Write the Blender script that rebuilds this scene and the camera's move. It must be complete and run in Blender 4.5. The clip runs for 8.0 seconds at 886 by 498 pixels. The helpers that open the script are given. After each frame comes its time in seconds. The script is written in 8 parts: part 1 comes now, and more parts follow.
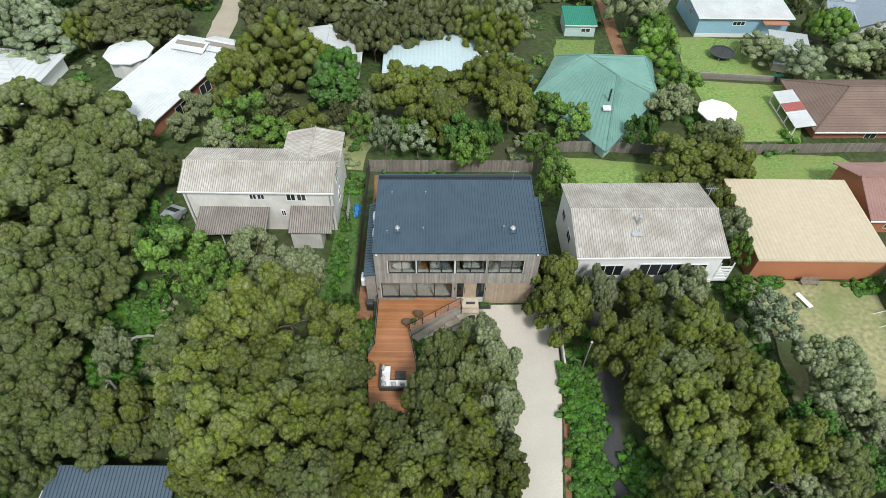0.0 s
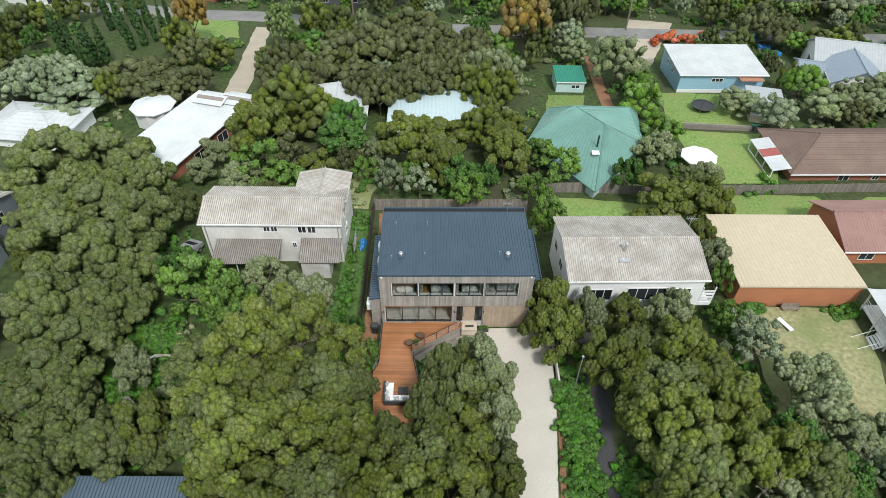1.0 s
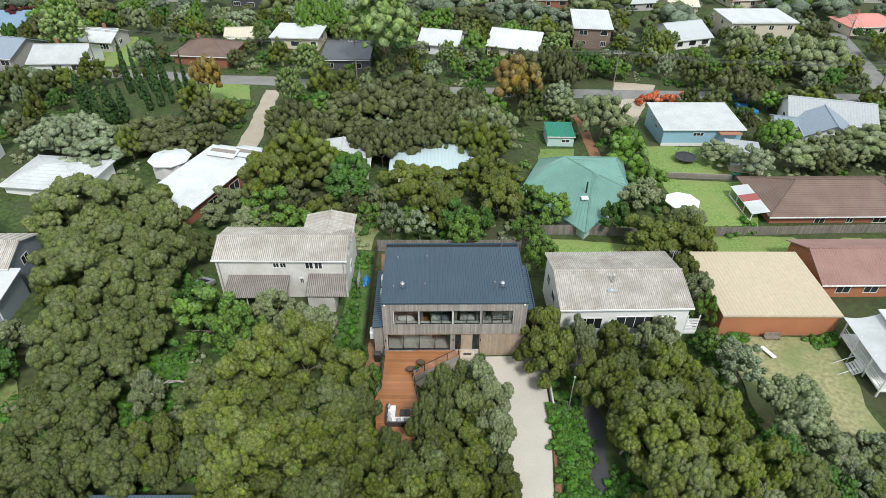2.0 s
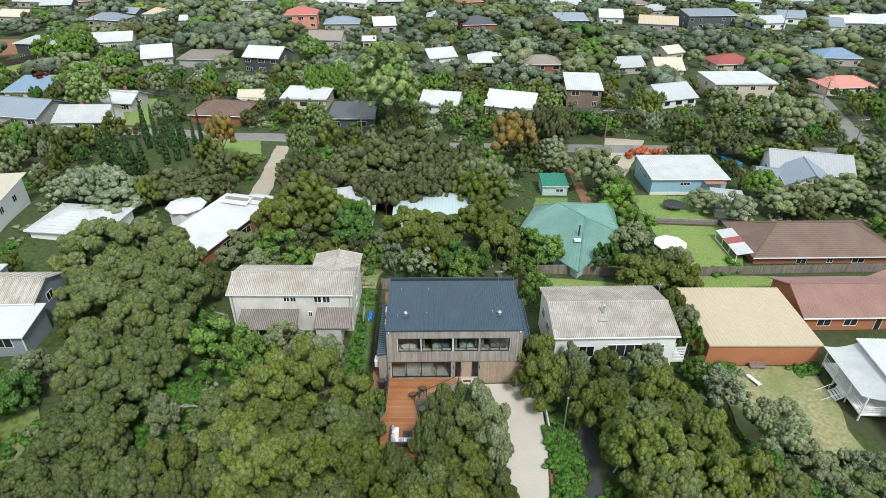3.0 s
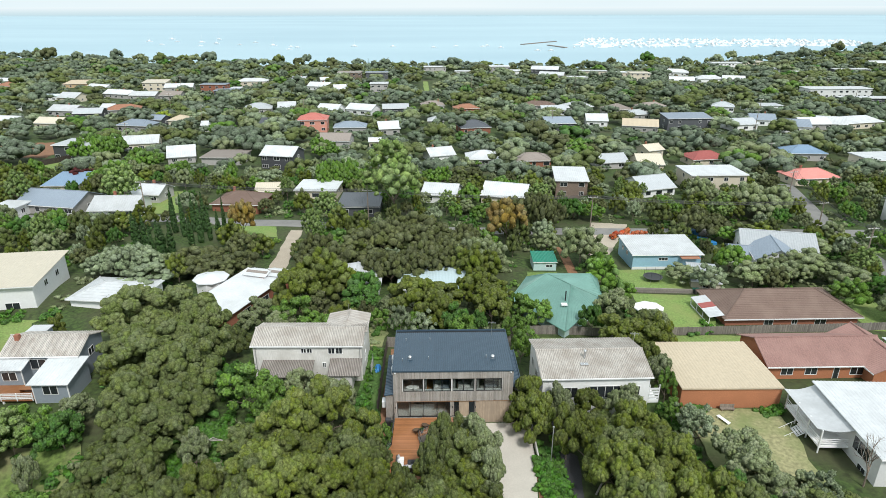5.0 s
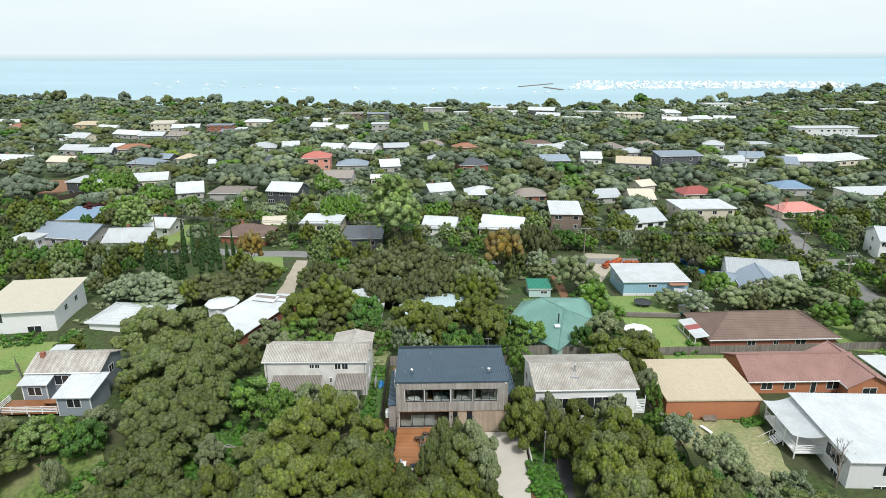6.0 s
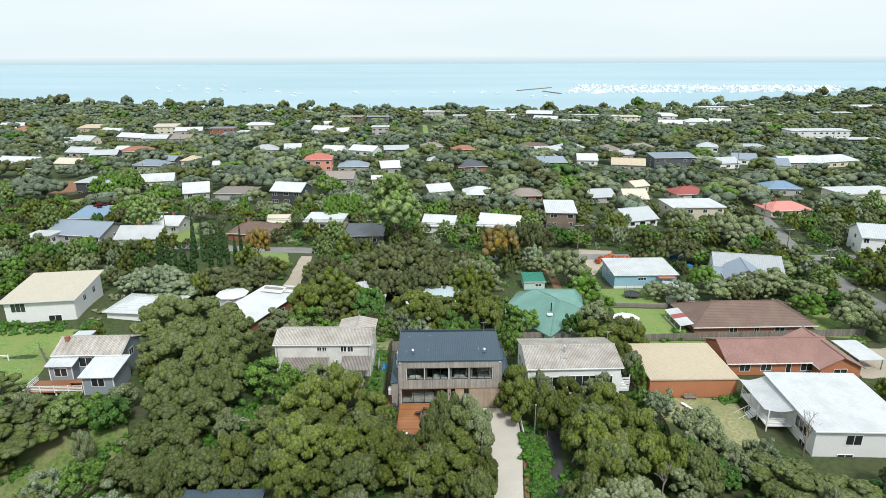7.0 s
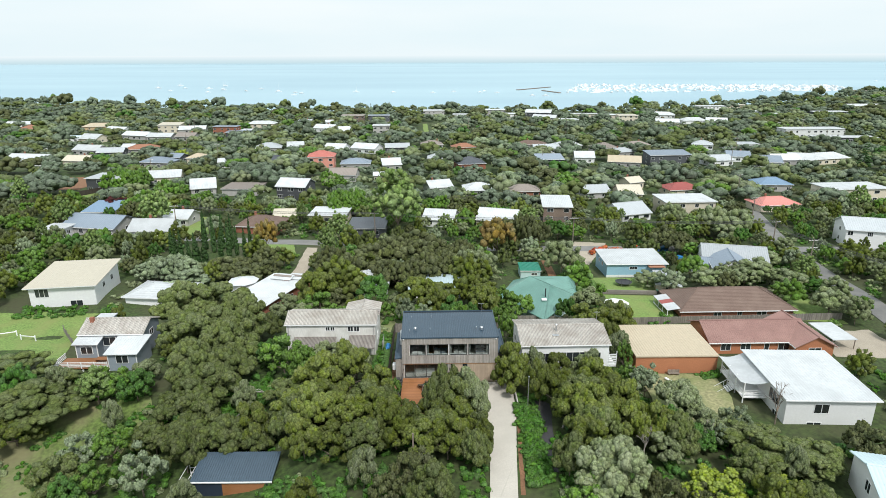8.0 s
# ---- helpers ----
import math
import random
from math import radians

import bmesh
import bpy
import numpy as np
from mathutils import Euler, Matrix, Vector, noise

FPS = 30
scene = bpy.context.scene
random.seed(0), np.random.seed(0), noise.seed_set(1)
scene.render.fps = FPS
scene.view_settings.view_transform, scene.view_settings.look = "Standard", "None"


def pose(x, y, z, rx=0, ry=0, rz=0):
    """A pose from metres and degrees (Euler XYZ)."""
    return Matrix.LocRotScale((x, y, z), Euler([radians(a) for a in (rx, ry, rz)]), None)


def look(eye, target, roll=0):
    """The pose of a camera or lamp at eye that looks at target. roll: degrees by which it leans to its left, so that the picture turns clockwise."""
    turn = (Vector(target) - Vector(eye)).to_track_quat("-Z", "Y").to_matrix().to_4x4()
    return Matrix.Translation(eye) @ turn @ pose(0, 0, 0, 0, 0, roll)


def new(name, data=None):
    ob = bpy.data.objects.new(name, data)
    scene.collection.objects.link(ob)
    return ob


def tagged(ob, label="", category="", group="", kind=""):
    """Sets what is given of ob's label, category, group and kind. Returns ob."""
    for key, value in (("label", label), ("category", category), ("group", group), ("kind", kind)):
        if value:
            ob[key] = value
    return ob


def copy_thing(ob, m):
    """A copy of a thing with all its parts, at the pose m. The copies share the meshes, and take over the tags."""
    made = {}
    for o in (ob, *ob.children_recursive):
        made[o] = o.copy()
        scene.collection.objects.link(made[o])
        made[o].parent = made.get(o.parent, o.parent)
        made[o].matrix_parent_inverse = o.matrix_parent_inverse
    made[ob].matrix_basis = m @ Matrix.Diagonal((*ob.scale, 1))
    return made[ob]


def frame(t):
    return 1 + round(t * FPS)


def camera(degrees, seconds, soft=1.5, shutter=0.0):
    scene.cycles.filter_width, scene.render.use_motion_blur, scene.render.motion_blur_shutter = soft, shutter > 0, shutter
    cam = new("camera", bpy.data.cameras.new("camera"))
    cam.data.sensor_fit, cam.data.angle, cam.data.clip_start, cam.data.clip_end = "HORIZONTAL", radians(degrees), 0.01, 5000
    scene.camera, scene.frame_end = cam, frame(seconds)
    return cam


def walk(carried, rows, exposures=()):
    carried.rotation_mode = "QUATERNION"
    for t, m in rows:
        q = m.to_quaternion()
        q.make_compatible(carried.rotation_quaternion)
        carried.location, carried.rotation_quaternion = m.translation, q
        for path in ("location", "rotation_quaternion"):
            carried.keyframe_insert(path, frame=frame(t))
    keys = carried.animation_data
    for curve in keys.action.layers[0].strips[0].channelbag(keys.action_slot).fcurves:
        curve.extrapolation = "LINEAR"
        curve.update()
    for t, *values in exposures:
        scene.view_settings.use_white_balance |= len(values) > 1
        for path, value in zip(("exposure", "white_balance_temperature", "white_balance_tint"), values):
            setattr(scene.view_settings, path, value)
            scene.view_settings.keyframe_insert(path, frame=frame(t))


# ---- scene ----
cam = camera(72.5, 8.0, soft=0.5)
PATH = [
    (0, (-0.337, -1.133, 47.434), (-0.323, 0.165, 45.913), 1.4),
    (0.5, (-0.29, -3.85, 47.73), (-0.279, -2.476, 46.276), 1.15),
    (1, (-0.19, -6.72, 47.9), (-0.184, -5.266, 46.527), 0.95),
    (1.5, (-0.13, -9.365, 47.96), (-0.124, -7.839, 46.667), 0.78),
    (3, (-0.038, -17.703, 48.14), (-0.037, -15.995, 47.1), 0.33),
    (3.5, (0.07, -20.40, 48.173), (0.068, -18.65, 47.205), 0.2),
    (4, (0.12, -23.265, 48.2), (0.117, -21.475, 47.308), 0.1),
    (4.5, (0.155, -26.309, 48.25), (0.152, -24.486, 47.428), 0.0),
    (6, (0.255, -36.508, 48.245), (0.253, -34.608, 47.621), -0.18),
    (6.5, (0.30, -39.82, 48.240), (0.300, -37.916, 47.628), -0.2),
    (7, (0.36, -43.25, 48.245), (0.36, -41.346, 47.633), -0.2),
    (7.5, (0.38, -46.68, 48.227), (0.38, -44.776, 47.615), -0.2),
    (8, (0.305, -50.316, 48.176), (0.305, -48.412, 47.563), -0.2),
]
walk(cam, [(t, look(eye, target, roll)) for t, eye, target, roll in PATH])

# ---- world and light ----
SUN_UP, SUN_ROUND = 58.0, 150.0
world = bpy.data.worlds.new("overcast_sky")
scene.world = world
world.use_nodes = True
wn, wl = world.node_tree.nodes, world.node_tree.links
wn.clear()
sky = wn.new("ShaderNodeTexSky")
sky.sky_type, sky.sun_disc = "NISHITA", False
sky.sun_elevation, sky.sun_rotation = radians(SUN_UP), radians(SUN_ROUND)
sky.air_density, sky.dust_density, sky.ozone_density = 1.0, 3.0, 1.0
sky_bg, cloud_bg, sky_mix, sky_out = (wn.new("ShaderNodeBackground"), wn.new("ShaderNodeBackground"),
                                      wn.new("ShaderNodeMixShader"), wn.new("ShaderNodeOutputWorld"))
sky_bg.inputs["Strength"].default_value = 0.11
cloud_co, cloud_noise, cloud_ramp = wn.new("ShaderNodeTexCoord"), wn.new("ShaderNodeTexNoise"), wn.new("ShaderNodeValToRGB")
cloud_map = wn.new("ShaderNodeMapping")
cloud_map.inputs["Scale"].default_value = (1.2, 1.2, 7.0)
cloud_noise.inputs["Scale"].default_value, cloud_noise.inputs["Detail"].default_value = 1.6, 4.0
cloud_ramp.color_ramp.elements[0].position, cloud_ramp.color_ramp.elements[0].color = 0.3, (0.79, 0.925, 0.975, 1)
cloud_ramp.color_ramp.elements[1].position, cloud_ramp.color_ramp.elements[1].color = 0.7, (0.90, 0.975, 1.0, 1)
cloud_bg.inputs["Strength"].default_value = 1.05
sky_mix.inputs["Fac"].default_value = 0.94
wl.new(cloud_co.outputs["Generated"], cloud_map.inputs["Vector"])
wl.new(cloud_map.outputs["Vector"], cloud_noise.inputs["Vector"])
wl.new(cloud_noise.outputs["Fac"], cloud_ramp.inputs["Fac"])
wl.new(cloud_ramp.outputs["Color"], cloud_bg.inputs["Color"])
wl.new(sky.outputs["Color"], sky_bg.inputs["Color"])
wl.new(sky_bg.outputs["Background"], sky_mix.inputs[1])
wl.new(cloud_bg.outputs["Background"], sky_mix.inputs[2])
wl.new(sky_mix.outputs["Shader"], sky_out.inputs["Surface"])

sun = new("sun", bpy.data.lights.new("sun", "SUN"))
sun.data.energy, sun.data.angle, sun.data.color = 3.2, radians(11), (1.0, 0.97, 0.93)
sun.matrix_world = look((40, -60, 140), (0, 40, 0))
scene.view_settings.exposure = 0.0


# ---- materials ----
def shade(c, k):
    return tuple(min(1.0, v * k) for v in c[:3]) + (1.0,)


def surface(name, colour, rough=0.8, vary=0.2, grain=6.0, patch=0.35, bump=0.25, metal=0.0, second=None, per_object=0.12,
            per_island=0.0, stretch=(1, 1, 1), gloss=0.5, world_space=False):
    """A rough, uneven surface: fine grain, large patches, and a small change from thing to thing."""
    m = bpy.data.materials.new(name)
    m.use_nodes = True
    n, l = m.node_tree.nodes, m.node_tree.links
    bsdf = n["Principled BSDF"]
    bsdf.inputs["Roughness"].default_value, bsdf.inputs["Metallic"].default_value = rough, metal
    bsdf.inputs["Specular IOR Level"].default_value = gloss
    if world_space:
        co = n.new("ShaderNodeNewGeometry").outputs["Position"]
    else:
        co = n.new("ShaderNodeTexCoord").outputs["Object"]
    mapping = n.new("ShaderNodeMapping")
    mapping.inputs["Scale"].default_value = stretch
    l.new(co, mapping.inputs["Vector"])
    fine, broad = n.new("ShaderNodeTexNoise"), n.new("ShaderNodeTexNoise")
    fine.inputs["Scale"].default_value, fine.inputs["Detail"].default_value = grain, 4.0
    broad.inputs["Scale"].default_value, broad.inputs["Detail"].default_value = patch, 3.0
    l.new(mapping.outputs["Vector"], fine.inputs["Vector"])
    l.new(co, broad.inputs["Vector"])
    ramp = n.new("ShaderNodeValToRGB")
    ramp.color_ramp.elements[0].position, ramp.color_ramp.elements[1].position = 0.3, 0.7
    ramp.color_ramp.elements[0].color = shade(colour, 1 - vary)
    ramp.color_ramp.elements[1].color = shade(colour, 1 + vary)
    l.new(fine.outputs["Fac"], ramp.inputs["Fac"])
    mix = n.new("ShaderNodeMix")
    mix.data_type = "RGBA"
    mix.inputs["B"].default_value = shade(second or shade(colour, 1 - 0.8 * vary), 1)
    edge = n.new("ShaderNodeMapRange")
    edge.inputs["From Min"].default_value, edge.inputs["From Max"].default_value = 0.42, 0.68
    edge.inputs["To Max"].default_value = 0.85 if second else 0.6
    l.new(broad.outputs["Fac"], edge.inputs["Value"])
    l.new(edge.outputs["Result"], mix.inputs["Factor"])
    l.new(ramp.outputs["Color"], mix.inputs["A"])
    hsv = n.new("ShaderNodeHueSaturation")
    value = None
    for amount, node, out in ((per_object, "ShaderNodeObjectInfo", "Random"), (per_island, "ShaderNodeNewGeometry", "Random Per Island")):
        if amount:
            rnd, rng = n.new(node), n.new("ShaderNodeMapRange")
            rng.inputs["To Min"].default_value, rng.inputs["To Max"].default_value = 1 - amount, 1 + amount
            l.new(rnd.outputs[out], rng.inputs["Value"])
            if value is None:
                value = rng.outputs["Result"]
            else:
                mul = n.new("ShaderNodeMath")
                mul.operation = "MULTIPLY"
                l.new(value, mul.inputs[0])
                l.new(rng.outputs["Result"], mul.inputs[1])
                value = mul.outputs["Value"]
    if value is not None:
        l.new(value, hsv.inputs["Value"])
    l.new(mix.outputs["Result"], hsv.inputs["Color"])
    l.new(hsv.outputs["Color"], bsdf.inputs["Base Color"])
    if bump:
        b = n.new("ShaderNodeBump")
        b.inputs["Strength"].default_value, b.inputs["Distance"].default_value = bump, 0.05
        l.new(fine.outputs["Fac"], b.inputs["Height"])
        l.new(b.outputs["Normal"], bsdf.inputs["Normal"])
    return m


def leafy(name, colour, second, island=0.16, obj=0.18, tuft=3.6):
    """Foliage: tufts that bulge and differ a little in colour, and leaves that differ one by one."""
    colour, second = [(r * 1.01, g * 1.06, b * 1.10) for r, g, b in (colour, second)]
    m = surface(name, colour, rough=0.65, vary=0.24, grain=1.3, patch=0.5, bump=0.0, second=second, per_object=obj,
                per_island=island, gloss=0.07)
    n, l = m.node_tree.nodes, m.node_tree.links
    co, cells, bump = n.new("ShaderNodeTexCoord"), n.new("ShaderNodeTexVoronoi"), n.new("ShaderNodeBump")
    cells.inputs["Scale"].default_value = tuft
    l.new(co.outputs["Object"], cells.inputs["Vector"])
    bump.invert = True
    bump.inputs["Strength"].default_value, bump.inputs["Distance"].default_value = 0.9, 0.10
    l.new(cells.outputs["Distance"], bump.inputs["Height"])
    bsdf = n["Principled BSDF"]
    small, grain = n.new("ShaderNodeTexNoise"), n.new("ShaderNodeBump")
    small.inputs["Scale"].default_value, small.inputs["Detail"].default_value = tuft * 2.2, 3.0
    grain.inputs["Strength"].default_value, grain.inputs["Distance"].default_value = 0.9, 0.10
    l.new(co.outputs["Object"], small.inputs["Vector"])
    l.new(small.outputs["Fac"], grain.inputs["Height"])
    l.new(bump.outputs["Normal"], grain.inputs["Normal"])
    l.new(grain.outputs["Normal"], bsdf.inputs["Normal"])
    hsv = n.new("ShaderNodeHueSaturation")
    rng = n.new("ShaderNodeMapRange")
    sep = n.new("ShaderNodeSeparateColor")
    rng.inputs["To Min"].default_value, rng.inputs["To Max"].default_value = 0.64, 1.36
    l.new(cells.outputs["Color"], sep.inputs["Color"])
    geo, pick, split = n.new("ShaderNodeNewGeometry"), n.new("ShaderNodeTexWhiteNoise"), n.new("ShaderNodeSeparateColor")
    pick.noise_dimensions = "1D"
    l.new(geo.outputs["Random Per Island"], pick.inputs["W"])
    l.new(pick.outputs["Color"], split.inputs["Color"])
    for out, socket, least, most in (("Red", "Hue", 0.492, 0.508), ("Green", "Saturation", 0.86, 1.1)):
        span_of = n.new("ShaderNodeMapRange")
        span_of.inputs["To Min"].default_value, span_of.inputs["To Max"].default_value = least, most
        l.new(split.outputs[out], span_of.inputs["Value"])
        l.new(span_of.outputs["Result"], hsv.inputs[socket])
    l.new(sep.outputs["Red"], rng.inputs["Value"])
    l.new(rng.outputs["Result"], hsv.inputs["Value"])
    l.new(bsdf.inputs["Base Color"].links[0].from_socket, hsv.inputs["Color"])
    l.new(hsv.outputs["Color"], bsdf.inputs["Base Color"])
    return m


MOONAH = leafy("moonah_leaves", (0.119, 0.144, 0.029), (0.148, 0.168, 0.052), island=0.12, obj=0.26, tuft=7.0)
OLDMOONAH = leafy("grey_moonah_leaves", (0.110, 0.134, 0.042), (0.146, 0.164, 0.070), island=0.12, obj=0.24, tuft=7.0)
GREYGUM = leafy("grey_green_leaves", (0.165, 0.192, 0.088), (0.216, 0.234, 0.132), tuft=5.0)
IVY = leafy("ivy_leaves", (0.060, 0.138, 0.024), (0.082, 0.158, 0.030))
LIME = leafy("bright_green_leaves", (0.112, 0.185, 0.040), (0.085, 0.145, 0.028))
DARK = leafy("dark_green_leaves", (0.062, 0.128, 0.03), (0.085, 0.15, 0.036))
SILVER = leafy("silver_green_leaves", (0.18, 0.215, 0.120), (0.23, 0.262, 0.165))
BROWN = leafy("dull_brown_leaves", (0.088, 0.097, 0.038), (0.112, 0.116, 0.060))
POPLAR = leafy("pale_poplar_leaves", (0.155, 0.215, 0.065), (0.19, 0.245, 0.09))
RUST = leafy("rusty_leaves", (0.20, 0.135, 0.040), (0.16, 0.13, 0.05))
REDLEAF = leafy("dark_red_leaves", (0.08, 0.02, 0.022), (0.06, 0.025, 0.02))
CYPRESS = leafy("cypress_leaves", (0.045, 0.085, 0.028), (0.06, 0.105, 0.035))
YELLOW = leafy("yellow_green_leaves", (0.215, 0.255, 0.04), (0.16, 0.205, 0.035))
# Greyer, bluer green for distance: some of the haze is in this colour.
FARLEAF = leafy("hazed_far_leaves", (0.110, 0.138, 0.086), (0.150, 0.172, 0.122), island=0.3)
BARK = surface("bark", (0.20, 0.16, 0.125), 0.9, 0.35, 9, 1.0, 0.6)

GRASS = surface("lawn_grass", (0.155, 0.24, 0.06), 0.9, 0.35, 3.0, 0.22, 0.5, second=(0.20, 0.235, 0.075), world_space=True)
DRYGRASS = surface("dry_grass", (0.29, 0.28, 0.145), 0.9, 0.32, 2.2, 0.3, 0.5, second=(0.17, 0.215, 0.075), world_space=True)
SCRUB = surface("ground_scrub", (0.038, 0.066, 0.014), 0.95, 0.6, 1.6, 0.10, 0.9, second=(0.060, 0.062, 0.030), world_space=True)
EARTH = surface("red_earth", (0.25, 0.13, 0.07), 0.95, 0.3, 4, 0.6, 0.5, world_space=True)
GRAVEL = surface("pale_gravel", (0.40, 0.35, 0.28), 0.95, 0.2, 8, 0.4, 0.4, world_space=True)
ASPHALT = surface("asphalt", (0.17, 0.17, 0.165), 0.9, 0.2, 8, 0.3, 0.3, second=(0.22, 0.215, 0.205), world_space=True)
CONCRETE = surface("drive_concrete", (0.47, 0.44, 0.39), 0.85, 0.07, 6, 0.25, 0.15, second=(0.41, 0.385, 0.34), world_space=True)
PAVER = surface("paving", (0.34, 0.30, 0.26), 0.85, 0.15, 5, 0.5, 0.2)
SLOPEGRASS = surface("rough_slope_grass", (0.125, 0.185, 0.045), 0.95, 0.45, 2.0, 0.16, 0.7, second=(0.24, 0.225, 0.12), world_space=True)
LUSH = surface("long_lush_grass", (0.060, 0.125, 0.026), 0.95, 0.5, 2.6, 0.3, 0.8, second=(0.09, 0.155, 0.04), world_space=True)

ROOFS = {
    "white": surface("white_roof", (0.54, 0.565, 0.58), 0.45, 0.07, 2, 0.3, 0.05, second=(0.45, 0.47, 0.48), per_object=0.14),
    "silver": surface("silver_roof", (0.42, 0.45, 0.47), 0.45, 0.08, 2, 0.3, 0.05, per_object=0.15),
    "cream": surface("cream_roof", (0.54, 0.495, 0.40), 0.55, 0.06, 2, 0.3, 0.05),
    "tan": surface("tan_roof", (0.46, 0.39, 0.285), 0.6, 0.08, 2, 0.3, 0.05),
    "greybrown": surface("grey_brown_tiles", (0.27, 0.235, 0.21), 0.8, 0.12, 4, 0.3, 0.2, per_object=0.2),
    "bluegrey": surface("blue_grey_roof", (0.21, 0.255, 0.31), 0.5, 0.08, 2, 0.3, 0.05, per_object=0.2),
    "slate": surface("dark_slate_roof", (0.085, 0.095, 0.11), 0.55, 0.12, 3, 0.3, 0.1, per_object=0.2),
    "terracotta": surface("terracotta_tiles", (0.33, 0.16, 0.10), 0.8, 0.15, 4, 0.3, 0.2),
    "brown": surface("brown_tiles", (0.155, 0.105, 0.085), 0.8, 0.15, 5, 0.35, 0.25, second=(0.19, 0.135, 0.11)),
    "red": surface("red_tiles", (0.36, 0.10, 0.09), 0.7, 0.12, 4, 0.3, 0.2),
    "pink": surface("pink_tiles", (0.50, 0.17, 0.14), 0.7, 0.12, 4, 0.3, 0.2),
    "coral": surface("coral_tiles", (0.56, 0.23, 0.20), 0.7, 0.10, 4, 0.3, 0.2),
    "blue": surface("blue_roof", (0.17, 0.26, 0.37), 0.5, 0.08, 2, 0.3, 0.05),
    "paleblue": surface("pale_blue_roof", (0.50, 0.62, 0.66), 0.5, 0.05, 2, 0.3, 0.05),
    "sage": surface("sage_green_roof", (0.125, 0.25, 0.215), 0.5, 0.06, 2, 0.3, 0.05, second=(0.15, 0.295, 0.255)),
    "green": surface("deep_green_roof", (0.02, 0.19, 0.13), 0.5, 0.08, 2, 0.3, 0.05),
    "mauve": surface("mauve_brown_tiles", (0.27, 0.155, 0.135), 0.8, 0.14, 5, 0.35, 0.25, second=(0.32, 0.19, 0.165)),
}
WALLS = {
    "white": surface("white_weatherboard", (0.74, 0.75, 0.75), 0.6, 0.04, 3, 0.4, 0.05),
    "cream": surface("cream_render", (0.62, 0.56, 0.45), 0.8, 0.06, 3, 0.4, 0.1, per_object=0.1),
    "grey": surface("grey_render", (0.36, 0.35, 0.34), 0.8, 0.08, 3, 0.4, 0.1, per_object=0.2),
    "slate": surface("dark_cladding", (0.075, 0.08, 0.09), 0.7, 0.12, 3, 0.4, 0.1, per_object=0.25),
    "brick": surface("red_brick", (0.30, 0.12, 0.075), 0.85, 0.2, 9, 0.5, 0.3, per_object=0.1),
    "orange": surface("orange_brick", (0.42, 0.17, 0.085), 0.85, 0.14, 9, 0.5, 0.3, per_object=0.05),
    "tan": surface("tan_render", (0.50, 0.36, 0.22), 0.85, 0.1, 3, 0.4, 0.1),
    "salmon": surface("salmon_render", (0.60, 0.27, 0.21), 0.85, 0.07, 3, 0.4, 0.1),
    "greybrown": surface("grey_brown_boards", (0.20, 0.15, 0.12), 0.8, 0.2, 3, 0.4, 0.1),
    "blue": surface("sky_blue_boards", (0.30, 0.50, 0.64), 0.6, 0.05, 3, 0.4, 0.05),
    "aqua": surface("pale_aqua_boards", (0.45, 0.60, 0.60), 0.6, 0.05, 3, 0.4, 0.05),
}
FRAME_WHITE = surface("white_trim", (0.76, 0.77, 0.77), 0.5, 0.03, 4, 0.5, 0.0)
FRAME_DARK = surface("black_metal", (0.02, 0.021, 0.023), 0.4, 0.1, 6, 0.5, 0.0)
METAL = surface("galvanised_steel", (0.55, 0.56, 0.57), 0.35, 0.08, 8, 0.5, 0.0, metal=0.8)
PANE = surface("dark_window_glass", (0.025, 0.03, 0.034), 0.08, 0.1, 1, 0.5, 0.0, per_object=0.4, gloss=0.8)
TIMBER_POLE = surface("pole_timber", (0.23, 0.19, 0.155), 0.9, 0.25, 6, 0.6, 0.3, stretch=(1, 1, 0.15))
WIRE = surface("wire", (0.06, 0.06, 0.065), 0.6, 0.1, 3, 0.5, 0.0)
PLASTIC_WHITE = surface("white_plastic", (0.72, 0.73, 0.73), 0.4, 0.03, 3, 0.5, 0.0)
PLASTIC_BLUE = surface("blue_tarpaulin", (0.03, 0.19, 0.45), 0.5, 0.2, 3, 0.8, 0.2)


# ---- building helpers ----
def mesh_from(name, verts, faces, mats, mat_ids=None, smooth=False):
    me = bpy.data.meshes.new(name)
    me.from_pydata([tuple(map(float, v)) for v in verts] if not isinstance(verts, np.ndarray) else verts.tolist(), [], faces)
    for m in mats:
        me.materials.append(m)
    if mat_ids is not None:
        me.polygons.foreach_set("material_index", mat_ids)
    if smooth:
        me.polygons.foreach_set("use_smooth", [True] * len(me.polygons))
    me.update()
    return me


def thing(name, m, label, category, group="", kind=""):
    ob = new(name)
    ob.empty_display_size = 0.3
    ob.matrix_world = m
    return tagged(ob, label, category, group, kind)


def part(name, bm, material, parent=None, label="", smooth=False):
    """One bmesh as one mesh object, under a thing or a part."""
    me = bpy.data.meshes.new(name)
    bm.normal_update()
    bm.to_mesh(me)
    bm.free()
    me.materials.append(material)
    if smooth:
        me.polygons.foreach_set("use_smooth", [True] * len(me.polygons))
    ob = new(name, me)
    if parent is not None:
        ob.parent = parent
    if label:
        tagged(ob, label)
    return ob


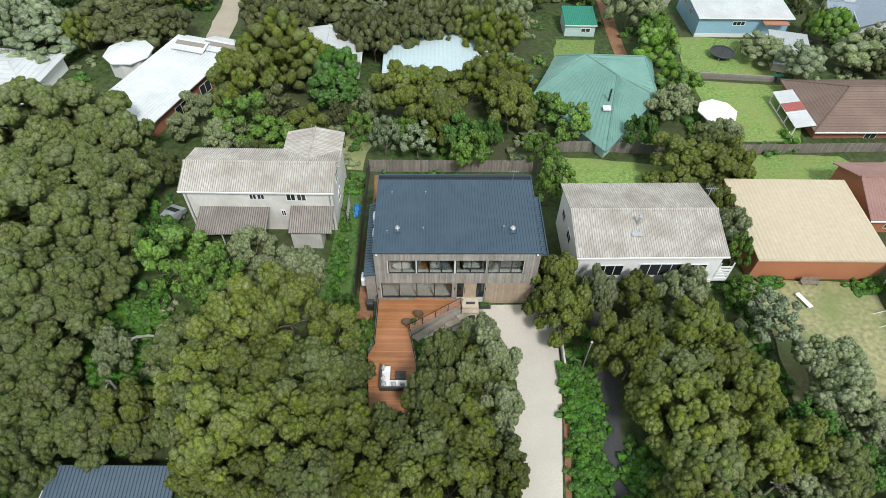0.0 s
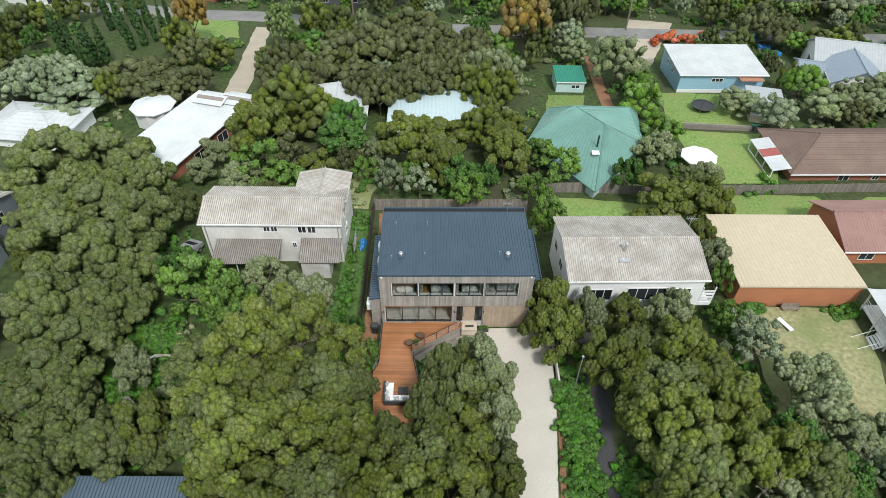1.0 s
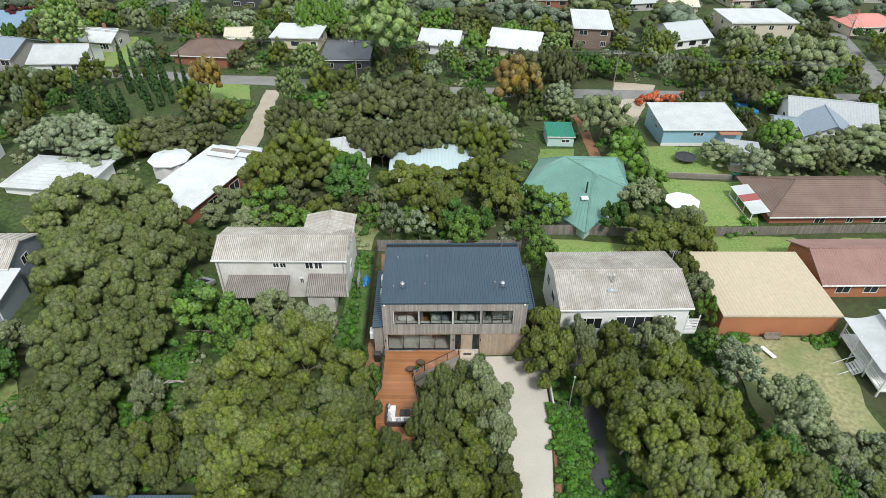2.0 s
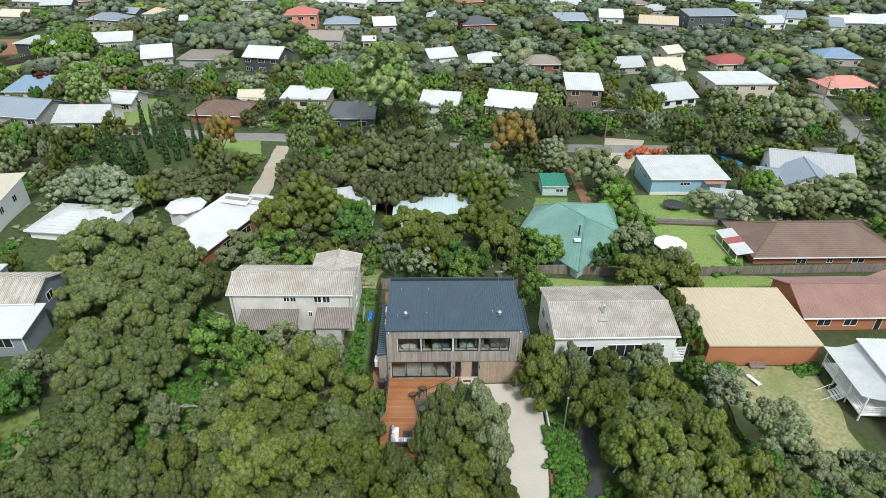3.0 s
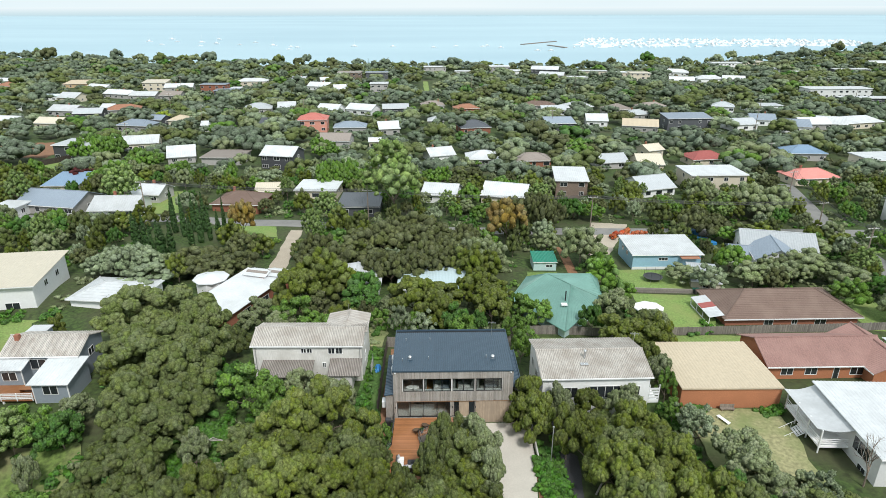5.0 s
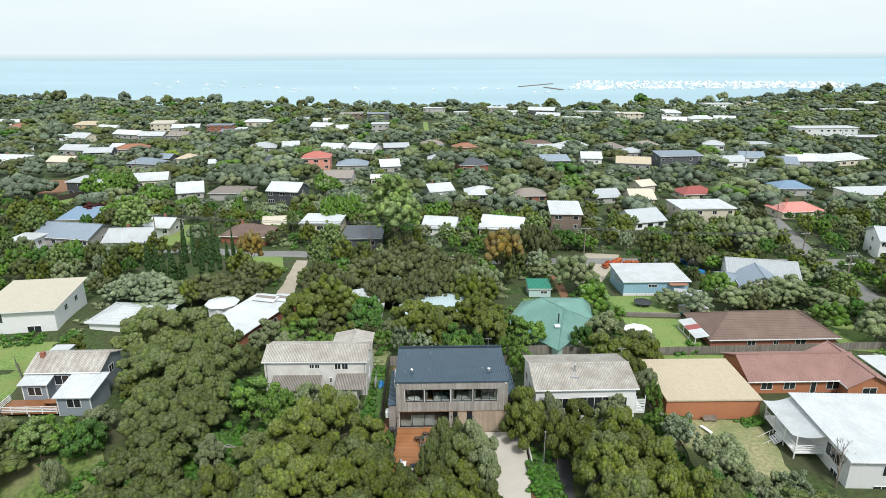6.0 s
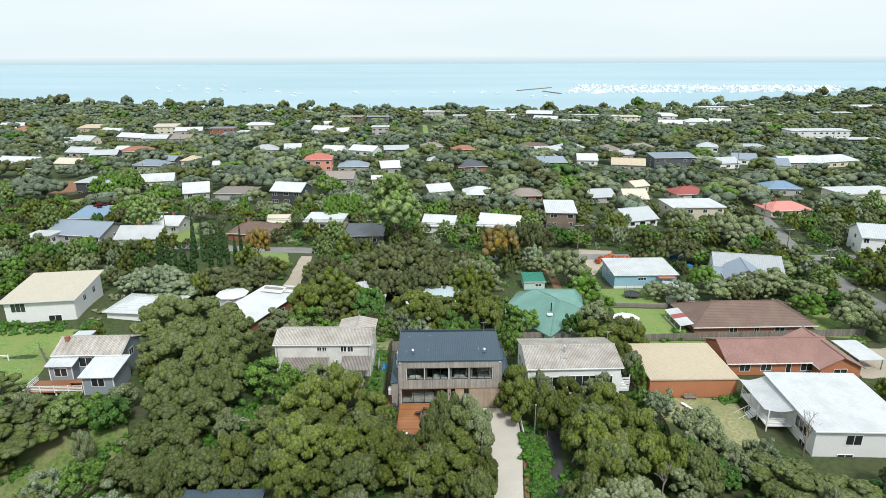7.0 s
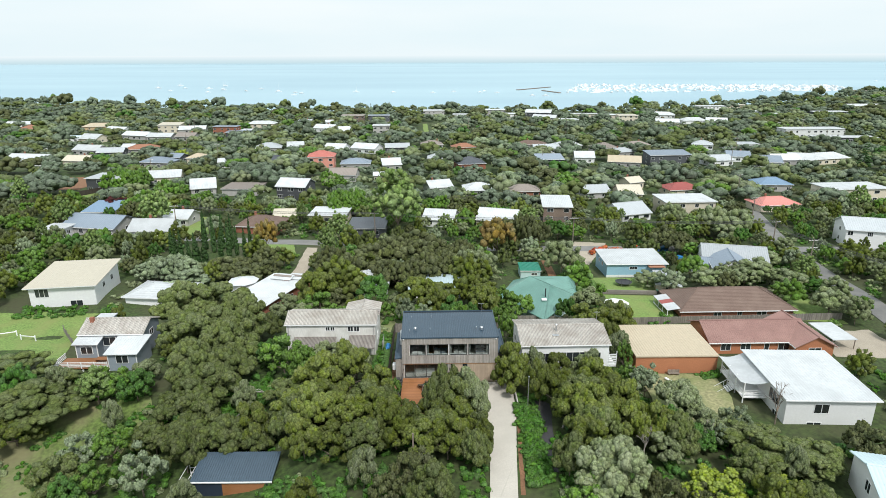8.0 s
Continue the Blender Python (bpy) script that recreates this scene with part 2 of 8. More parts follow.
def add_box(bm, x0, x1, y0, y1, z0, z1, bevel=0.0):
    vs = [bm.verts.new(p) for p in ((x0, y0, z0), (x1, y0, z0), (x1, y1, z0), (x0, y1, z0), (x0, y0, z1), (x1, y0, z1), (x1, y1, z1), (x0, y1, z1))]
    fs = [bm.faces.new([vs[i] for i in f]) for f in ((0, 3, 2, 1), (4, 5, 6, 7), (0, 1, 5, 4), (1, 2, 6, 5), (2, 3, 7, 6), (3, 0, 4, 7))]
    if bevel:
        es = list({e for f in fs for e in f.edges})
        bmesh.ops.bevel(bm, geom=es, offset=bevel, segments=2, affect="EDGES", profile=0.5)


def box(x0, x1, y0, y1, z0, z1, bevel=0.0):
    bm = bmesh.new()
    add_box(bm, x0, x1, y0, y1, z0, z1, bevel)
    return bm


def add_tube(bm, a, b, ra, rb=None, sides=8):
    """A tapered tube from a to b."""
    a, b, rb = Vector(a), Vector(b), ra if rb is None else rb
    q = (b - a).to_track_quat("Z", "Y")
    rings = []
    for p, r in ((a, ra), (b, rb)):
        rings.append([bm.verts.new(p + q @ Vector((r * math.cos(k * math.tau / sides), r * math.sin(k * math.tau / sides), 0))) for k in range(sides)])
    for k in range(sides):
        bm.faces.new((rings[0][k], rings[0][(k + 1) % sides], rings[1][(k + 1) % sides], rings[1][k]))
    bm.faces.new(rings[0][::-1])
    bm.faces.new(rings[1])


def tube(a, b, ra, rb=None, sides=8):
    bm = bmesh.new()
    add_tube(bm, a, b, ra, rb, sides)
    return bm


def add_prism(bm, pts, down):
    """A plate from a polygon (its top), as thick as down."""
    top = [bm.verts.new(p) for p in pts]
    low = [bm.verts.new((p[0], p[1], p[2] - down)) for p in pts]
    bm.faces.new(top)
    bm.faces.new(low[::-1])
    n = len(pts)
    for k in range(n):
        bm.faces.new((top[k], low[k], low[(k + 1) % n], top[(k + 1) % n]))


def add_ribbed(bm, a, b, c, d, pitch, high, down=0.06, square=False):
    """A ribbed sheet: a, b along the eave, c, d along the ridge (c over b)."""
    a, b, c, d = map(Vector, (a, b, c, d))
    up = (b - a).cross(d - a).normalized()
    n = max(2, round((b - a).length / pitch))
    prof = ((0.0, 0), (0.66, 0), (0.72, 1), (0.94, 1)) if square else ((0.0, 0), (0.25, 0.7), (0.5, 1), (0.75, 0.7))
    us = [((k + u) / n, h) for k in range(n) for u, h in prof] + [(1.0, 0)]
    lo = [bm.verts.new(a.lerp(b, u) + up * high * h) for u, h in us]
    hi = [bm.verts.new(d.lerp(c, u) + up * high * h) for u, h in us]
    under = [bm.verts.new(p - up * down) for p in (a, b, c, d)]
    for k in range(len(us) - 1):
        bm.faces.new((lo[k], lo[k + 1], hi[k + 1], hi[k]))
    bm.faces.new([under[0], under[1]] + lo[::-1])
    bm.faces.new([under[2], under[3]] + hi)
    bm.faces.new((under[0], lo[0], hi[0], under[3]))
    bm.faces.new((under[1], under[2], hi[-1], lo[-1]))
    bm.faces.new(under[::-1])


KNOTS = [(-400, -2.0), (-200, -1.5), (10, -0.8), (24, -0.5), (33, -0.4), (45, -0.5), (60, -1.8), (90, -4.3), (130, -6.0), (170, -7.0), (260, -8.5), (600, -12.0)]
SEA = -17.0


def ease(a):
    a = max(0.0, min(1.0, a))
    return a * a * (3 - 2 * a)


def coast(x):
    """How far ahead the shore lies at x."""
    return 640 + (0.0004 if x < 50 else 0.0008) * (min(x, 690) - 50) ** 2 - max(0.0, abs(x) - 900) * 1.2


def ground_z(x, y):
    z = KNOTS[-1][1]
    for (a, za), (b, zb) in zip(KNOTS, KNOTS[1:]):
        if y <= b:
            z = za + (zb - za) * max(0.0, (y - a) / (b - a))
            break
    z -= 3.6 * ease((-x - 14) / 14) * ease((31 - y) / 13)
    z -= 1.1 * ease((x - 16) / 14) * ease((75 - y) / 25)
    z += ease((y - 48) / 25) * ease((330 - y) / 120) * (1.8 * ease((-x - 12) / 30) + 1.0 * ease((-x - 50) / 20))
    return z - 14.0 * ease((y - coast(x) + 6) / 30)


def sheet(name, corners, material, label, category, lift=0.03, step=1.5, kind="structure", rag=0.0):
    """A patch of ground that follows the land: corners in plan, in order round it."""
    bm = bmesh.new()
    pts = [Vector((x, y, 0)) for x, y in corners]
    a, b, c, d = pts
    nu = max(2, int(max((b - a).length, (c - d).length) / step))
    nv = max(2, int(max((d - a).length, (c - b).length) / step))
    grid = []
    for j in range(nv + 1):
        row = []
        for i in range(nu + 1):
            p = a.lerp(b, i / nu).lerp(d.lerp(c, i / nu), j / nv)
            if rag and (i in (0, nu) or j in (0, nv)):
                p += Vector((noise.noise(p * 0.4), noise.noise(p * 0.4 + Vector((9, 3, 1))), 0)) * rag
            row.append(bm.verts.new((p.x, p.y, ground_z(p.x, p.y) + lift)))
        grid.append(row)
    for j in range(nv):
        for i in range(nu):
            bm.faces.new((grid[j][i], grid[j][i + 1], grid[j + 1][i + 1], grid[j + 1][i]))
    rim = [e for e in bm.edges if e.is_boundary]
    out = bmesh.ops.extrude_edge_only(bm, edges=rim)
    for v in out["geom"]:
        if isinstance(v, bmesh.types.BMVert):
            v.co.z -= lift + 0.25
    return tagged(part(name, bm, material), label, category, kind=kind)


def pipe(pts, r, sides=4):
    """One bent tube through the points."""
    bm = bmesh.new()
    rings = []
    for k, p in enumerate(pts):
        way = Vector(pts[min(k + 1, len(pts) - 1)]) - Vector(pts[max(k - 1, 0)])
        q = way.to_track_quat("Z", "Y")
        rings.append([bm.verts.new(Vector(p) + q @ Vector((r * math.cos(j * math.tau / sides), r * math.sin(j * math.tau / sides), 0))) for j in range(sides)])
    for a, b in zip(rings, rings[1:]):
        for j in range(sides):
            bm.faces.new((a[j], a[(j + 1) % sides], b[(j + 1) % sides], b[j]))
    bm.faces.new(rings[0][::-1])
    bm.faces.new(rings[-1])
    return bm


def lattice(xs, zs, y0, y1):
    """A frame in one piece: xs and zs are the edges of its bars, bar and opening by turns."""
    bm = bmesh.new()
    vs = {}

    def v(i, j, k):
        if (i, j, k) not in vs:
            vs[i, j, k] = bm.verts.new((xs[i], (y0, y1)[k], zs[j]))
        return vs[i, j, k]

    def solid(i, j):
        return 0 <= i < len(xs) - 1 and 0 <= j < len(zs) - 1 and (i % 2 == 0 or j % 2 == 0)

    for i in range(len(xs) - 1):
        for j in range(len(zs) - 1):
            if not solid(i, j):
                continue
            bm.faces.new((v(i, j, 0), v(i + 1, j, 0), v(i + 1, j + 1, 0), v(i, j + 1, 0)))
            bm.faces.new((v(i, j, 1), v(i, j + 1, 1), v(i + 1, j + 1, 1), v(i + 1, j, 1)))
            for di, dj, a, b in ((-1, 0, (i, j + 1), (i, j)), (1, 0, (i + 1, j), (i + 1, j + 1)), (0, -1, (i, j), (i + 1, j)), (0, 1, (i + 1, j + 1), (i, j + 1))):
                if not solid(i + di, j + dj):
                    bm.faces.new((v(*a, 0), v(*a, 1), v(*b, 1), v(*b, 0)))
    return bm


def bars_at(x0, x1, n, edge, bar):
    """Edges of n openings between x0 and x1."""
    xs = [x0, x0 + edge]
    for k in range(1, n):
        x = x0 + (x1 - x0) * k / n
        xs += [x - bar / 2, x + bar / 2]
    return xs + [x1 - edge, x1]


# ---- ground and sea ----
def make_ground():
    xs = [-5200, -3500, -2200, -1500] + list(range(-1100, -160, 40)) + list(range(-160, 161, 4)) + list(range(200, 1101, 40)) + [1500, 2200, 3500, 5200]
    ys = [-2500, -900, -400, -200] + list(range(-120, 200, 4)) + list(range(200, 1300, 15)) + [1500, 2000, 3000, 4950]
    verts = [(x, y, ground_z(x, y) + 0.12 * noise.noise((x * 0.08, y * 0.08, 0))) for y in ys for x in xs]
    w = len(xs)
    faces = [(j * w + i, j * w + i + 1, (j + 1) * w + i + 1, (j + 1) * w + i) for j in range(len(ys) - 1) for i in range(w - 1)]
    ob = new("ground", mesh_from("ground", verts, faces, [SCRUB], smooth=True))
    tagged(ob, "dark green scrubby ground sloping gently to the sea", "ground", kind="structure")


make_ground()
WATER = bpy.data.materials.new("sea_water")
WATER.use_nodes = True
sn, sl = WATER.node_tree.nodes, WATER.node_tree.links
sea_bsdf = sn["Principled BSDF"]
sea_bsdf.inputs["Roughness"].default_value = 0.35
sea_co, sea_map, sea_noise, sea_ramp = sn.new("ShaderNodeTexCoord"), sn.new("ShaderNodeMapping"), sn.new("ShaderNodeTexNoise"), sn.new("ShaderNodeValToRGB")
sea_map.inputs["Scale"].default_value = (0.0011, 0.0032, 1)
sea_noise.inputs["Scale"].default_value, sea_noise.inputs["Detail"].default_value = 1.0, 5.0
sea_ramp.color_ramp.elements[0].position, sea_ramp.color_ramp.elements[0].color = 0.35, (0.25, 0.41, 0.49, 1)
sea_ramp.color_ramp.elements[1].position, sea_ramp.color_ramp.elements[1].color = 0.65, (0.32, 0.485, 0.555, 1)
sea_wave, sea_bump = sn.new("ShaderNodeTexNoise"), sn.new("ShaderNodeBump")
sea_wave.inputs["Scale"].default_value = 0.25
sea_bump.inputs["Strength"].default_value = 0.4
sl.new(sea_co.outputs["Object"], sea_map.inputs["Vector"])
sl.new(sea_map.outputs["Vector"], sea_noise.inputs["Vector"])
sl.new(sea_noise.outputs["Fac"], sea_ramp.inputs["Fac"])
sl.new(sea_ramp.outputs["Color"], sea_bsdf.inputs["Base Color"])
sl.new(sea_co.outputs["Object"], sea_wave.inputs["Vector"])
sl.new(sea_wave.outputs["Fac"], sea_bump.inputs["Height"])
sl.new(sea_bump.outputs["Normal"], sea_bsdf.inputs["Normal"])
tagged(new("water", mesh_from("water", [(-5200, 450, SEA), (5200, 450, SEA), (5200, 4900, SEA), (-5200, 4900, SEA)], [(0, 1, 2, 3)], [WATER])),
       "calm pale turquoise sea under a white sky", "sea", kind="structure")
# Emissive backdrop: sea haze painted as a glow, paling to sky at the horizon.
HAZE = bpy.data.materials.new("glowing_sea_haze")
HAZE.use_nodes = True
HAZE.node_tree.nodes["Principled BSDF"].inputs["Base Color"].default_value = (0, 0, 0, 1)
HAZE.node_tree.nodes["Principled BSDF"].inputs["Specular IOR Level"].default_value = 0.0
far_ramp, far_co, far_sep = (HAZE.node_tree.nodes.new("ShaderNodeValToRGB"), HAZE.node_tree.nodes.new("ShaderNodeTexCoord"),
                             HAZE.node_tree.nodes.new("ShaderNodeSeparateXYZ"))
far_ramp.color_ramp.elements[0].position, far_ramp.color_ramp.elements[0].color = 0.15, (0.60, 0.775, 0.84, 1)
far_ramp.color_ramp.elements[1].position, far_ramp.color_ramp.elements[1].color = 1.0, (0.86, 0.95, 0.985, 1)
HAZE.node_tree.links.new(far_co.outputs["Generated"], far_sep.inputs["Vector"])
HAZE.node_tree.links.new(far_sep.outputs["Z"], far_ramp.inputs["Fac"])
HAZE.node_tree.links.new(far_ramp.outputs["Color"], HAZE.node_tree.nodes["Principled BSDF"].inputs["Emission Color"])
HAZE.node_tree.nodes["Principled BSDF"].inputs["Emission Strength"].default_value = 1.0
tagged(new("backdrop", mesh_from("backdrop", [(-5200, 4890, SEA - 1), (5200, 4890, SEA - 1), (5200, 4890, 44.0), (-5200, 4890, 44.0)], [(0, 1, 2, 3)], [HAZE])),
       "glowing backdrop sheet painted as hazy far sea up to the horizon", "sea", kind="structure")


# ---- trees ----
ICO_V = np.array([(0, 0, 1)] + [(0.894 * math.cos(k * math.tau / 5), 0.894 * math.sin(k * math.tau / 5), 0.447) for k in range(5)]
                 + [(0.894 * math.cos((k + 0.5) * math.tau / 5), 0.894 * math.sin((k + 0.5) * math.tau / 5), -0.447) for k in range(5)] + [(0, 0, -1)])
ICO_F = ([(0, 1 + k, 1 + (k + 1) % 5) for k in range(5)] + [(1 + k, 6 + k, 1 + (k + 1) % 5) for k in range(5)]
         + [(6 + k, 6 + (k + 1) % 5, 1 + (k + 1) % 5) for k in range(5)] + [(11, 6 + (k + 1) % 5, 6 + k) for k in range(5)])


def foliage(rng, centres, radii, leaves, leaf, squash=0.8):
    """Clumps of leaves: a lumpy core each, and many small leaves that stand out from it. Gives the faces, and which are core."""
    verts, faces, base = [], [], 0
    cv, cf = ICO_V, ICO_F
    for c, r in zip(centres, radii):
        core = cv * r * rng.uniform(0.84, 1.0, (len(cv), 1)) * (1, 1, squash) + c
        verts.append(core)
        faces += [tuple(int(base + i) for i in f) for f in cf]
        base += len(cv)
        d = rng.normal(size=(leaves, 3))
        d[:, 2] += 0.25
        d /= np.linalg.norm(d, axis=1, keepdims=True)
        p = c + d * (r * rng.uniform(0.90, 1.13, (leaves, 1))) * (1, 1, squash)
        nrm = d + rng.normal(scale=0.5, size=(leaves, 3))
        nrm /= np.linalg.norm(nrm, axis=1, keepdims=True)
        u = np.cross(nrm, rng.normal(size=(leaves, 3)))
        u /= np.linalg.norm(u, axis=1, keepdims=True)
        v = np.cross(nrm, u)
        s = leaf * rng.uniform(0.6, 1.35, (leaves, 1))
        q = np.stack([p - u * s, p - v * s * 0.55, p + u * s, p + v * s * 0.55], 1)
        verts.append(q.reshape(-1, 3))
        idx = base + np.arange(leaves * 4).reshape(-1, 4)
        faces += [tuple(f) for f in idx.tolist()]
        base += leaves * 4
    return np.concatenate(verts), faces


def cut_low(vs, fs, low):
    """A ball without the sides that lie under a height."""
    kept = [f for f in fs if max(vs[i][2] for i in f) > low]
    used = sorted({i for f in kept for i in f})
    back = {i: k for k, i in enumerate(used)}
    return vs[used], [tuple(back[i] for i in f) for f in kept]


HEADS = {"rough": cut_low(ICO_V, ICO_F, -0.6)}


TUFT_V, TUFT_F = cut_low(ICO_V, ICO_F, -0.3)


def tufted_crown(rng, centres, radii, leaf, each=18, squash=0.78):
    """A crown seen from near by: leafy heads, each a core under close knobbly tufts with stray leaves."""
    verts, faces, base = [], [], 0

    def add(vs, fs):
        nonlocal base
        verts.append(vs)
        faces.extend([tuple(base + i for i in f) for f in fs])
        base += len(vs)

    hv, hf = HEADS["rough"]
    for c, r in zip(centres, radii):
        add(hv * r * rng.uniform(0.82, 0.98, (len(hv), 1)) * (1, 1, squash) + c, hf)
        off = rng.uniform(0, math.tau)
        for k in range(each):
            z = 1 - 1.2 * (k + 0.5) / each
            q = math.sqrt(max(0.0, 1 - z * z))
            a = off + k * 2.39996 + rng.uniform(-0.3, 0.3)
            way = np.array((q * math.cos(a), q * math.sin(a), z))
            p = c + way * (1, 1, squash) * r * rng.uniform(0.68, 0.90)
            side = np.cross(way, rng.normal(size=3))
            side /= np.linalg.norm(side)
            turn = np.stack([side, np.cross(way, side), way])
            s = r * rng.uniform(0.26, 0.42)
            add((TUFT_V * rng.uniform(0.78, 1.2, (len(TUFT_V), 1)) * (1, 1, 0.8)) @ turn * s + p, TUFT_F)
            for _ in range(2):
                d = way + rng.normal(scale=0.7, size=3)
                d /= np.linalg.norm(d)
                g = p + d * s * rng.uniform(0.92, 1.2)
                u = np.cross(d + rng.normal(scale=0.4, size=3), rng.normal(size=3))
                u /= np.linalg.norm(u)
                v = np.cross(d, u)
                w = leaf * rng.uniform(0.6, 1.3)
                add(np.array((g - u * w, g - v * w * 0.7, g + (u + v * 0.8) * w)), [(0, 1, 2)])
    return np.concatenate(verts), faces


def crown_shape(rng, centres, radii, leaf, each, head, squash=0.8):
    """A crown of leafy heads: each a puffed, creased mass with loose sprays of leaf over it."""
    verts, faces, base = [], [], 0
    hv, hf = HEADS[head]
    for c, r in zip(centres, radii):
        off = Vector(rng.uniform(-40, 40, 3))
        swell = np.array([0.66 + 0.9 * abs(noise.noise(Vector(v) * 1.9 + off)) + 0.5 * abs(noise.noise(Vector(v) * 3.7 + off)) for v in hv])
        swell += rng.uniform(-0.09, 0.09, len(hv))
        verts.append(hv * swell[:, None] * r * (1, 1, squash) + c)
        faces += [tuple(base + i for i in f) for f in hf]
        base += len(hv)
        d = rng.normal(size=(each, 3))
        d[:, 2] = np.abs(d[:, 2]) * 1.1 - 0.25
        d /= np.linalg.norm(d, axis=1, keepdims=True)
        p = c + d * (r * rng.uniform(0.90, 1.16, (each, 1))) * (1, 1, squash)
        nrm = d + rng.normal(scale=0.45, size=(each, 3))
        nrm /= np.linalg.norm(nrm, axis=1, keepdims=True)
        u = np.cross(nrm, rng.normal(size=(each, 3)))
        u /= np.linalg.norm(u, axis=1, keepdims=True)
        v = np.cross(nrm, u)
        w = leaf * rng.uniform(0.6, 1.4, (each, 1))
        verts.append(np.stack([p - u * w, p - v * w * 0.8, p + (u + v * 0.9) * w], 1).reshape(-1, 3))
        faces += [tuple(f) for f in (base + np.arange(each * 3).reshape(-1, 3)).tolist()]
        base += each * 3
    return np.concatenate(verts), faces


def dome(rng, count, wide, tall, low=-0.25, inner=0.12):
    """Clump centres spread over a rounded crown of unit size, with a few inside."""
    pts, k = [], 0
    off = rng.uniform(0, 10)
    while len(pts) < count:
        z = 1 - (1 - low) * (k + 0.5) / count
        a = k * 2.39996 + off
        s = math.sqrt(max(0.0, 1 - z * z))
        rr = rng.uniform(0.74, 1.16) if k == 0 or rng.random() > inner else rng.uniform(0.4, 0.7)
        lump = 1 + 0.22 * noise.noise((1.5 * s * math.cos(a) + off, 1.5 * s * math.sin(a), 1.5 * z))
        pts.append((wide * rr * lump * s * math.cos(a), wide * rr * lump * s * math.sin(a), tall * rr * lump * z))
        k += 1
    return np.array(pts) + rng.normal(scale=0.05 * wide, size=(count, 3))


def limbs(rng, h, wide, thick, forks=5):
    """A tapered, leaning trunk with limbs that reach into the crown."""
    bm = bmesh.new()
    lean = Vector((rng.uniform(-0.12, 0.12) * h, rng.uniform(-0.12, 0.12) * h, h * 0.5))
    add_tube(bm, (0, 0, -0.6), lean, thick, thick * 0.72, 7)
    for k in range(forks):
        a = k * math.tau / forks + rng.uniform(-0.4, 0.4)
        mid = lean + Vector((math.cos(a) * wide * 0.35, math.sin(a) * wide * 0.35, h * 0.2))
        tip = lean + Vector((math.cos(a) * wide * 0.75, math.sin(a) * wide * 0.75, h * rng.uniform(0.3, 0.5)))
        add_tube(bm, lean - Vector((0, 0, 0.1)), mid, thick * 0.6, thick * 0.4, 6)
        add_tube(bm, mid, tip, thick * 0.4, thick * 0.12, 5)
    return bm


TREE_KINDS = {}


def tree_kind(key, name, label, leaves_mat, seed, count, clump, leaf, height, tall, shape="dome", variants=3, trunk=0.16, low=-0.25):
    """Builds the models of one kind of tree, with a crown of radius 1 in plan at scale 4 m, and keeps them for planting."""
    TREE_KINDS[key] = []
    for v in range(variants):
        rng = np.random.default_rng(seed * 10 + v)
        if shape == "dome":
            c = dome(rng, count, 4.0 - clump * 0.6, tall, low)
            r = clump * rng.uniform(0.68, 1.28, count)
            c[:, 2] += height
        elif shape == "spire":
            zz = np.repeat(np.linspace(0.5, height, 20), 4) + rng.uniform(-0.2, 0.2, 80)
            girth = 0.95 * np.clip(np.minimum(zz / 1.2 + 0.3, ((height + 0.5 - zz) / height) ** 0.62 * 1.25), 0.08, 1)
            a = rng.uniform(0, math.tau, 80)
            c = np.stack([np.cos(a) * girth * 0.45, np.sin(a) * girth * 0.45, zz], 1)
            r = girth * 0.55
        else:
            zz = np.repeat(np.linspace(2.0, height, count // 6), 6)[:count]
            a = rng.uniform(0, math.tau, len(zz))
            rad = 3.2 * (1.05 - zz / height) * rng.uniform(0.5, 1.0, len(zz))
            c = np.stack([rad * np.cos(a), rad * np.sin(a), zz], 1)
            r = clump * np.clip(1.3 - zz / height, 0.25, 1)
        if shape == "dome":
            verts, faces = tufted_crown(rng, c, r, leaf, 16 if count < 20 else 11)
            crown = mesh_from("crown", verts, faces, [leaves_mat], smooth=True)
            n, k = (110, 0.62) if count == 40 else (40, 0.90)
            c = dome(rng, n, 4.0 - 0.6 * k, tall, low) + (0, 0, height)
            verts, faces = crown_shape(rng, c, k * rng.uniform(0.6, 1.3, n), 0.15, 15, "rough")
        else:
            verts, faces = crown_shape(rng, c, r, leaf * 0.8, 7, "rough", 1.5 if shape == "spire" else 0.6)
            crown = mesh_from("crown", verts, faces, [leaves_mat], smooth=True)
        light_crown = mesh_from("crown", verts, faces, [leaves_mat], smooth=True)
        bm = limbs(rng, height if shape == "dome" else height * 0.3, 3.0 if shape == "dome" else 0.3, trunk)
        stem = bpy.data.meshes.new("trunk")
        bm.to_mesh(stem)
        bm.free()
        stem.materials.append(BARK)
        TREE_KINDS[key].append((name, label, (crown, light_crown), stem))


tree_kind("moonah", "moonah_tree", "dense olive-green moonah with a lumpy crown", MOONAH, 1, 17, 1.22, 0.10, 3.0, 3.1, variants=5)
tree_kind("grey_moonah", "old_moonah_tree", "grey-olive old moonah with flat-topped clumps", OLDMOONAH, 13, 17, 1.26, 0.10, 3.0, 2.8, variants=3)
tree_kind("grey_gum", "tea_tree", "grey-green coastal tea tree with an open crown", GREYGUM, 2, 15, 1.2, 0.10, 3.2, 2.7, variants=3)
tree_kind("lime_tree", "pittosporum_tree", "bright green leafy tree with a loose crown", LIME, 3, 22, 0.9, 0.2, 3.0, 2.4, variants=3)
tree_kind("dark_tree", "evergreen_tree", "dark green dense evergreen tree", DARK, 4, 24, 0.9, 0.15, 2.9, 2.1, variants=2)
